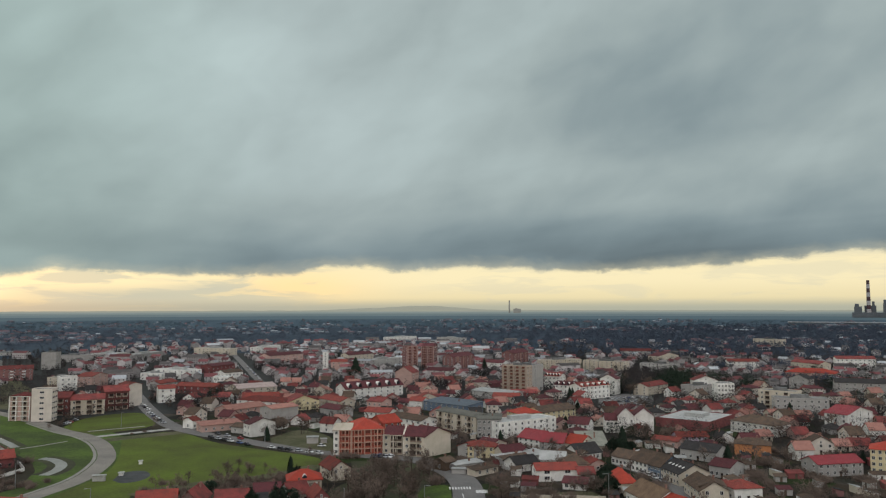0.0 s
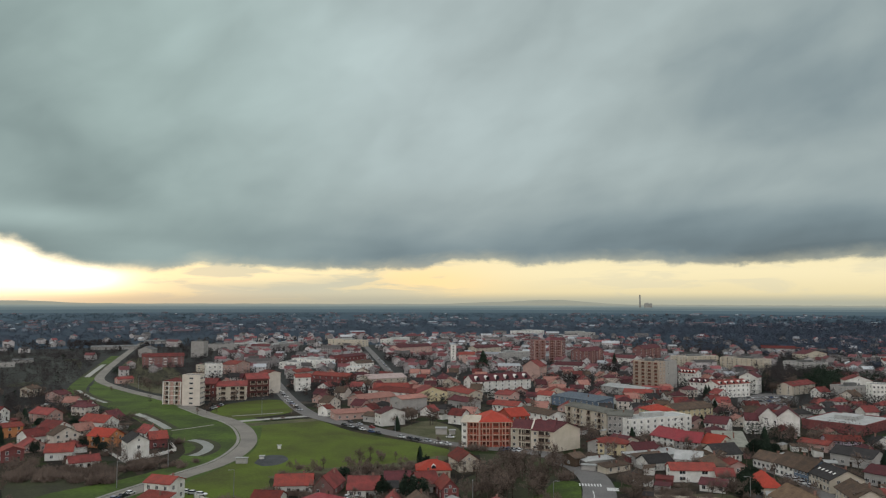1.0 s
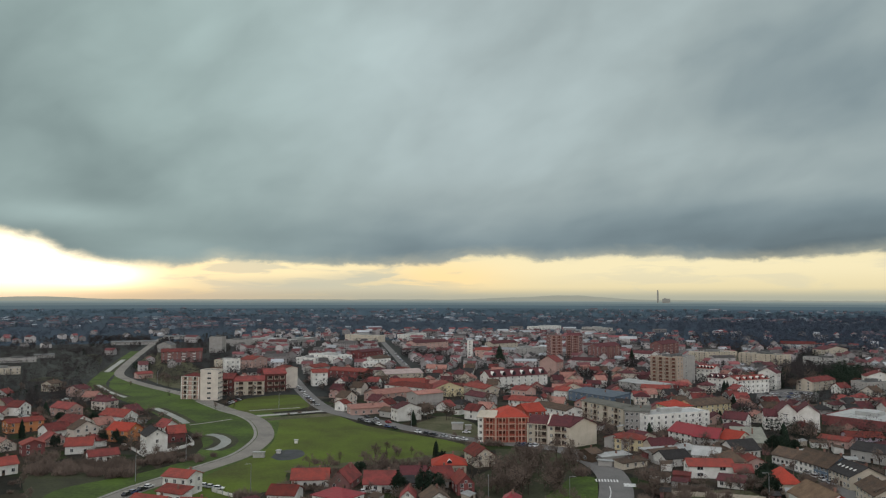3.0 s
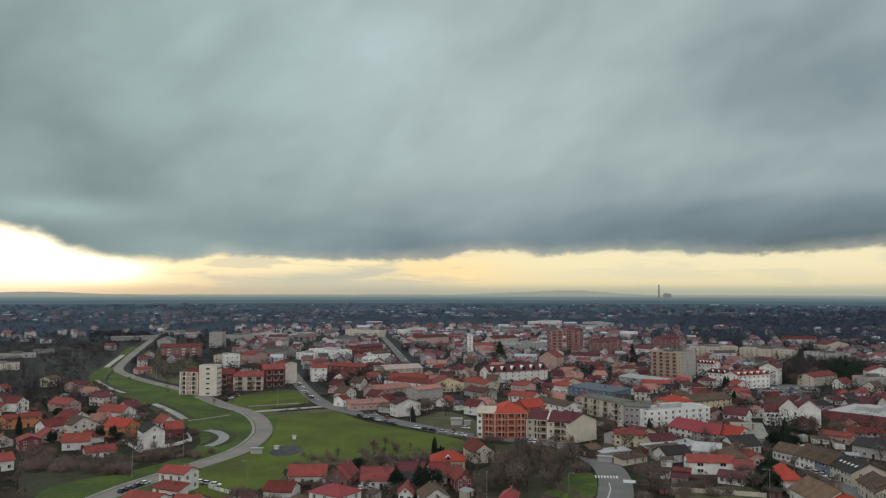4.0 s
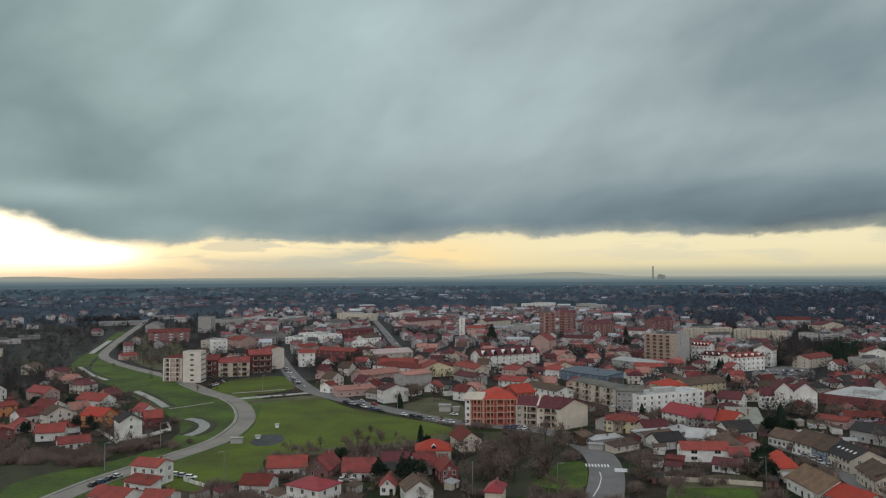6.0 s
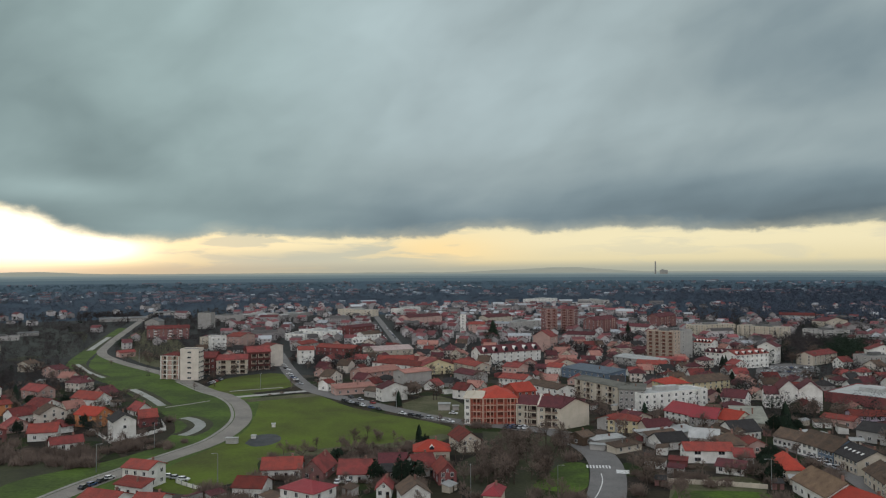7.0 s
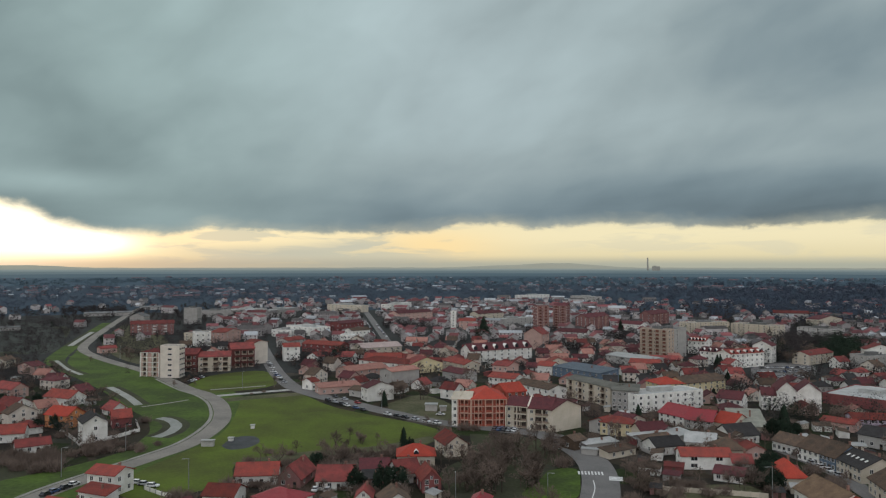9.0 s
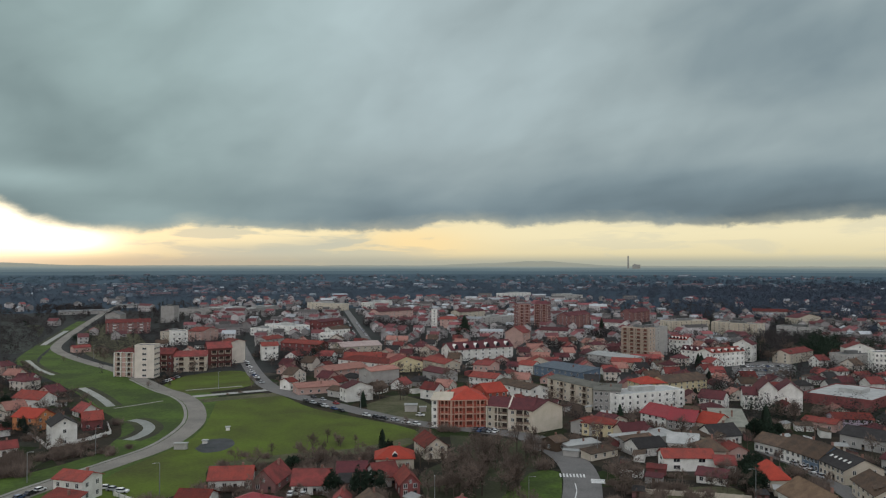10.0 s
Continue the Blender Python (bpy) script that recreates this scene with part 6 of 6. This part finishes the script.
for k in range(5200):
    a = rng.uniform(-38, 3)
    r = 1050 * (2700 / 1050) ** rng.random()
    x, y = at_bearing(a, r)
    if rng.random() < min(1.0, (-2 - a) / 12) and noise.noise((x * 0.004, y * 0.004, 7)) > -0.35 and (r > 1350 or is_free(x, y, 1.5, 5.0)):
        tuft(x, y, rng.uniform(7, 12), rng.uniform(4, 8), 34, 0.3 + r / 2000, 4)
# bare trees crowding the eastern quarter
for k in range(1300):
    x, y = at_bearing(rng.uniform(-35, -7), 380 * (1150 / 380) ** rng.random())
    r = math.hypot(x, y)
    if is_free(x, y, 1.0, 3.0):
        tuft(x, y, rng.uniform(6, 12), rng.uniform(2.2, 4.2), 110, 0.12 + r / 2600, 2 if rng.random() < 0.82 else 1)
# tree masses between the blocks
for x, y, rx, ry, n, h, pick in ((4.3, 700.1, 38, 16, 60, 9, 2), (163.0, 653.0, 26, 24, 60, 13, 2), (198.7, 658.4, 20, 30, 55, 14, 1), (-89.3, 777.3, 7, 16, 22, 17, 1), (-173.4, 561.3, 22, 12, 34, 9, 2), (52.9, 792.2, 30, 14, 40, 10, 2), (-180.5, 618.8, 18, 8, 20, 9, 1), (152.7, 669.5, 8, 14, 20, 14, 1), (-193.4, 890.3, 26, 20, 34, 10, 2), (-203.5, 596.8, 22, 16, 34, 8, 2), (-427.9, 684.1, 10, 8, 10, 8, 1), (-656.8, 1084.0, 120, 30, 60, 9, 2), (-79.3, 478.3, 16, 10, 24, 8, 2), (201.4, 655.3, 24, 34, 80, 15, 1), (362.9, 670.5, 34, 24, 60, 13, 1), (356.7, 877.6, 60, 30, 70, 11, 4), (349.9, 719.1, 40, 14, 36, 11, 4), (272.8, 671.8, 14, 20, 30, 11, 1), (220.3, 457.5, 12, 14, 24, 9, 2), (91.6, 485.6, 10, 12, 18, 9, 2), (99.0, 418.4, 12, 8, 16, 9, 1), (189.5, 774.8, 34, 40, 60, 11, 2), (212.7, 763.4, 34, 50, 60, 12, 2), (213.0, 718.3, 14, 30, 40, 14, 1), (238.1, 722.1, 30, 40, 70, 14, 1), (153.6, 860.7, 40, 12, 36, 10, 1)):
    for k in range(n):
        a, q = rng.random() * 6.283, rng.random() ** 0.5
        u, v = x + rx * q * math.cos(a), y + ry * q * math.sin(a)
        if is_free(u, v, 0.3):
            tuft(u, v, h * rng.uniform(0.6, 1.1), rng.uniform(2.0, 3.6), 150, 0.1 + math.hypot(x, y) / 2600, pick)
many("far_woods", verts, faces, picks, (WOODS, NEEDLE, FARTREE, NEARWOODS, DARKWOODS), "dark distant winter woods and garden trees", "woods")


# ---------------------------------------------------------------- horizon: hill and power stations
# haze is painted into the hill colour: three bands, palest at the crest
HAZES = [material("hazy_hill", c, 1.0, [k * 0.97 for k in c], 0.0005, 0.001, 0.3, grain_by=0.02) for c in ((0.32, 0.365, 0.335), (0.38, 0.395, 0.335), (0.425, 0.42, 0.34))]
bm = bmesh.new()
last = None
for k in range(241):
    a = -40 + 90 * k / 240
    crest = 47 + 27 * math.exp(-((a - 1.2) / 3.2) ** 2) + 9 * math.exp(-((a - 5.5) / 3.0) ** 2) + 16 * math.exp(-((a - 39) / 3.5) ** 2) + 2.5 * noise.noise((a * 0.9, 0.4, 0))
    lo, mid, hi, far = (at_bearing(a, r) for r in (4690, 4760, 4810, 4860))
    ring = [bm.verts.new((*lo, 25)), bm.verts.new((*lo, 33.5)), bm.verts.new((*mid, 38)), bm.verts.new((*hi, 42)), bm.verts.new((*far, crest)), bm.verts.new((*far, 25))]
    if last:
        for i in range(5):
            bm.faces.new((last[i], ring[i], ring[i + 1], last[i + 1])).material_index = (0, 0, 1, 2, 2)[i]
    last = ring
tagged(new("backdrop_hills", finish("backdrop_hills", bm, *HAZES)), "low hill on the horizon with haze in its colour", "hill", kind="structure")


def stack(name, x, y, z, h, r, bands, parent):
    """A tapering chimney of alternate pale and red rings."""
    for k in range(bands):
        bm = bmesh.new()
        lo, hi = k / bands, (k + 1) / bands
        bmesh.ops.create_cone(bm, cap_ends=True, segments=16, radius1=r * (1 - 0.35 * lo), radius2=r * (1 - 0.35 * hi), depth=h / bands)
        ob = part(name, bm, (STACKPALE, STACKDARK)[(bands - k) % 2], parent)
        ob.matrix_local = pose(x, y, z + h * (lo + hi) / 2)


STACKPALE = material("pale_chimney_band", (0.48, 0.46, 0.46), 0.9, (0.38, 0.37, 0.37), 0.05, 0.5, 0.4)
STACKDARK = material("dark_chimney_band", (0.10, 0.06, 0.065), 0.9, (0.08, 0.05, 0.055), 0.05, 0.5, 0.4)
# plant walls carry the distance haze in their colour, paler for the farther station
PLANT = material("hazy_plant_wall", (0.13, 0.14, 0.155), 0.9, (0.10, 0.11, 0.12), 0.02, 0.2, 0.5)
FAINT = material("faint_plant_wall", (0.34, 0.33, 0.30), 0.9, (0.30, 0.29, 0.27), 0.02, 0.2, 0.5)


def block(name, parent, x, y, w, d, h, mat, z=0):
    bm = bmesh.new()
    box(bm, -w / 2, -d / 2, z, w / 2, d / 2, z + h)
    part(name, bm, mat, parent).matrix_local = pose(x, y, 0)


px, py = at_bearing(-29.12, 3850)
station = empty("power_station", pose(px, py, rise_at(px, py), 0, 0, -29.0), "distant power station with a striped chimney", "power station")
stack("chimney", 0, 0, 0, 164, 9.5, 9, station)
block("boiler_house", station, -42, 10, 30, 40, 48, PLANT)
block("coal_bunker", station, -46, 8, 16, 30, 60, PLANT)
block("boiler_house", station, 6, 30, 46, 40, 52, PLANT)
block("lift_tower", station, 18, 24, 10, 12, 70, PLANT)
block("boiler_house", station, 78, 10, 46, 40, 60, PLANT)
block("lift_tower", station, 62, 6, 10, 12, 78, PLANT)
block("turbine_hall", station, 30, -40, 190, 30, 22, PLANT)
px, py = at_bearing(-26.5, 2900)
hall = empty("long_hall", pose(px, py, rise_at(px, py), 0, 0, -27), "long pale industrial hall near the power station", "hall")
block("wall", hall, 40, 0, 300, 40, 7, PLANT)
block("roof", hall, 40, 0, 304, 44, 2.5, FARPALE, 7.02)
px, py = at_bearing(-4.95, 4600)
station = empty("power_station", pose(px, py, 22, 0, 0, -5), "faint far power station with one tall chimney", "power station")
bm = bmesh.new()
bmesh.ops.create_cone(bm, cap_ends=True, segments=12, radius1=5.5, radius2=3.6, depth=96)
part("chimney", bm, FAINT, station).matrix_local = pose(0, 0, 36)
block("boiler_house", station, 46, 0, 44, 30, 32, FAINT, 2)
block("boiler_house", station, 40, 0, 14, 20, 36, FAINT, 2)


# ---------------------------------------------------------------- road marks
def bars(name, x, y, turn, n, w, long, gap, label):
    top = empty(name, pose(x, y, 0.11, 0, 0, turn), label, "road marking")
    for k in range(n):
        bm = bmesh.new()
        box(bm, k * gap - n * gap / 2, -long / 2, 0, k * gap - n * gap / 2 + w, long / 2, 0.012)
        part("stripe", bm, PAINT, top)


bars("zebra_crossing", 6.9, 311.4, 3, 8, 0.6, 4.2, 1.15, "worn white zebra crossing on the road bend")
bars("zebra_crossing", 15.1, 305.8, 90, 3, 1.5, 4.6, 1.7, "pale worn crossing on the side road")
ribbon("road_line", [(7.4, 302.3), (7.7, 293.1), (6.6, 281.7), (4.7, 270.5)], 0.35, 0.125, PAINT, "white centre line on the road bend", "road marking", keep=False, thick=0.01)
patch("puddle", [(-139.1, 326.3), (-140.8, 341.2), (-133.2, 344.7), (-126.8, 335.8), (-127.4, 325.3), (-133.0, 321.3)], 0.045, WETGRAVEL, "grey gravel patch on the meadow", "gravel patch", keep=False)


# ---------------------------------------------------------------- cars
def car_kind(mat, word):
    top = empty("car", pose(0, 0, 0), word + " car parked by the kerb", "car", "parked cars")
    bm = bmesh.new()
    prism(bm, [(-2.1, 0.35), (2.1, 0.35), (2.15, 0.75), (1.5, 0.92), (-1.9, 0.95), (-2.15, 0.8)], -0.85, 0.85, "y")
    for f in bm.faces:
        f.smooth = False
    part("body", bm, mat, top)
    bm = bmesh.new()
    prism(bm, [(-1.7, 0.953), (1.0, 0.953), (0.4, 1.42), (-1.3, 1.45)], -0.75, 0.75, "y")
    cabin = part("cabin", bm, GLASS, top)
    bm = bmesh.new()
    prism(bm, [(-1.28, 1.454), (0.38, 1.424), (0.3, 1.48), (-1.2, 1.5)], -0.72, 0.72, "y")
    part("roof_panel", bm, mat, cabin)
    for x in (-1.3, 1.3):
        for y in (-0.78, 0.78):
            bm = bmesh.new()
            bmesh.ops.create_cone(bm, cap_ends=True, segments=12, radius1=0.32, radius2=0.32, depth=0.2)
            part("wheel", bm, SLATE, top).matrix_local = pose(x, y, 0.32, 90)
    return top


CARS = [car_kind(material(w + "_car_paint", c, 0.3, [k * 0.9 for k in c], 0.5, 4, 0.3), w) for w, c in (("white", (0.75, 0.75, 0.75)), ("silver", (0.42, 0.43, 0.45)), ("black", (0.03, 0.03, 0.035)), ("blue", (0.05, 0.09, 0.20)), ("red", (0.30, 0.03, 0.03)))]
rng.seed(5)


def cars(x0, y0, x1, y1, n, pick, off=0.0, jitter=0.5):
    """A row of n parked cars between two places."""
    turn = math.degrees(math.atan2(y1 - y0, x1 - x0))
    for k in range(n):
        t = (k + 0.5) / n + rng.uniform(-0.15, 0.15) / n
        copy_thing(CARS[pick[k % len(pick)]], pose(x0 + (x1 - x0) * t, y0 + (y1 - y0) * t, 0.1, 0, 0, turn + off + rng.uniform(-4, 4)))


cars(-131.7, 432.6, -101.3, 405.8, 6, (2, 1, 2, 0, 3, 2))
cars(-90.9, 400.0, -59.1, 381.5, 6, (0, 2, 2, 1, 0, 0))
cars(-133.3, 445.4, -106.1, 421.1, 3, (2, 1, 4), 0)
cars(-203.0, 532.7, -173.4, 480.9, 6, (0, 1, 3, 0, 2, 1), 40)
cars(-224.3, 576.2, -205.9, 541.0, 4, (0, 1, 2, 0), 40)
cars(-34.7, 376.6, -24.4, 375.9, 4, (2, 3, 2, 1), 80)
cars(-9.8, 358.7, -6.1, 353.9, 1, (2,))
cars(-163.6, 252.5, -161.5, 269.1, 4, (2, 3, 2, 0), 0)
cars(-143.4, 272.2, -134.0, 268.8, 3, (0, 1, 0), 20)
cars(85.9, 339.7, 91.4, 319.6, 4, (1, 0, 0, 1), 0)
cars(80.6, 357.3, 85.9, 345.0, 2, (0, 2), 0)
cars(-83.5, 274.7, -74.7, 274.9, 2, (0, 0), 90)
cars(116.3, 558.5, 150.2, 569.0, 9, (0, 1, 2, 1, 0, 3, 1, 0), 80)
cars(120.1, 583.3, 156.4, 591.8, 10, (1, 0, 0, 2, 1, 3, 0), 80)
cars(127.0, 604.9, 162.3, 613.4, 10, (2, 0, 1, 1, 0, 3, 0), 80)
cars(-65.9, 404.1, -60.9, 402.0, 1, (0,), 10)
cars(-233.7, 472.7, -235.8, 497.9, 6, (2, 1, 0, 4, 2, 1), 70)
cars(-184.0, 775.0, -236.0, 930.0, 11, (0, 1, 2, 0, 3, 0, 1), 0)
cars(-194.0, 772.0, -262.0, 978.0, 10, (1, 0, 0, 2, 4, 0), 0)
cars(-34.7, 373.8, -23.8, 373.5, 5, (2, 3, 2, 1, 0), 75)
for ob in CARS:
    for o in (*ob.children_recursive, ob):
        bpy.data.objects.remove(o)


# ---------------------------------------------------------------- lamps, fences, small things
def street_lamp(x, y, turn, h=10.0):
    top = empty("street_lamp", pose(x, y, 0, 0, 0, turn), "tall grey steel street lamp", "street lamp", "street lamps")
    bm = bmesh.new()
    bmesh.ops.create_cone(bm, cap_ends=True, segments=8, radius1=0.16, radius2=0.08, depth=h)
    part("pole", bm, STEEL, top).matrix_local = pose(0, 0, h / 2)
    bm = bmesh.new()
    box(bm, 0, -0.05, h - 0.05, 1.6, 0.05, h + 0.05)
    part("arm", bm, STEEL, top)
    bm = bmesh.new()
    box(bm, 1.3, -0.16, h - 0.16, 2.2, 0.16, h - 0.053)
    part("lamp_head", bm, SHEET, top)


for x, y, turn in ((-172.5, 274.6, 60), (-172.5, 312.7, 60), (-122.5, 269.4, 200), (-6.7, 272.0, 20), (-34.2, 267.3, 100), (62.0, 291.2, 180), (-95.9, 416.2, 260), (-191.5, 460.3, 90), (16.4, 338.8, 200), (-269.8, 511.0, 100), (-344.3, 575.2, 100)):
    street_lamp(x, y, turn)


def fence(pts, h, mat, post, label, name="fence", step_m=3.0):
    top = empty(name, pose(*pts[0], 0), label, "fence")
    for (x0, y0), (x1, y1) in zip(pts, pts[1:]):
        long = math.hypot(x1 - x0, y1 - y0)
        n = max(1, round(long / step_m))
        turn = math.degrees(math.atan2(y1 - y0, x1 - x0))
        for k in range(n):
            at = pose(x0 + (x1 - x0) * k / n - pts[0][0], y0 + (y1 - y0) * k / n - pts[0][1], 0, 0, 0, turn)
            bm = bmesh.new()
            box(bm, 0.152, -0.06, 0, long / n - 0.152, 0.06, h)
            part("panel", bm, mat, top).matrix_local = at
            bm = bmesh.new()
            box(bm, -0.15, -0.15, 0, 0.15, 0.15, h + 0.25)
            part("post", bm, post, top).matrix_local = at


fence([(-221.1, 339.5), (-207.3, 327.8), (-195.5, 316.9), (-191.9, 323.8), (-188.5, 333.2), (-186.5, 345.2), (-199.0, 362.3)], 1.5, WHITE, WHITE, "white rendered garden wall with posts")
fence([(26.4, 294.2), (38.1, 293.6), (50.5, 293.1), (61.1, 291.7)], 1.6, CREAM, CREAM, "low tan garden wall")
fence([(-136.4, 266.4), (-127.3, 261.3), (-119.9, 258.7)], 1.3, WHITE, STEEL, "pale garden fence beside parked cars")
fence([(14.2, 338.4), (25.9, 350.0), (29.7, 342.9)], 1.4, GREY, GREY, "weathered grey yard wall beside the garages")
fence([(-245.4, 361.5), (-222.7, 341.7)], 1.4, GREY, GREY, "low grey garden wall by the lane")


def kiosk(x, y, turn, w, d, h, mat, label, name="kiosk"):
    top = empty(name, pose(x, y, 0, 0, 0, turn), label, name.replace("_", " "))
    bm = bmesh.new()
    box(bm, -w / 2, 0, 0.0, w / 2, d, h)
    part("body", bm, mat, top)
    bm = bmesh.new()
    box(bm, -w / 2 - 0.3, -0.4, h + 0.003, w / 2 + 0.3, d + 0.3, h + 0.25)
    part("roof", bm, SHEET, top)


kiosk(-144.2, 324.5, 10, 5.0, 1.6, 2.3, CONCRETE, "pale concrete bus shelter beside the road", "bus_shelter")
kiosk(-140.2, 359.1, 20, 1.6, 1.4, 1.5, WHITE, "small white utility box on the meadow", "utility_box")
kiosk(-139.2, 334.8, 5, 1.8, 1.4, 1.3, WHITE, "small white utility box on the meadow", "utility_box")
kiosk(-69.7, 412.6, 8, 6.0, 4.5, 3.2, GREY, "pale grey kiosk with a flat roof beside the street", "kiosk")
kiosk(-63.8, 413.6, 12, 3.2, 2.4, 2.2, GREY, "small pale grey kiosk beside the street", "kiosk")
kiosk(-71.5, 276.8, 4, 5.5, 4.5, 2.3, SHEET, "open carport with a pale roof beside a house", "carport")
kiosk(6.5, 337.1, -10, 6.0, 3.0, 2.2, GREY, "low grey yard shed", "yard_shed")
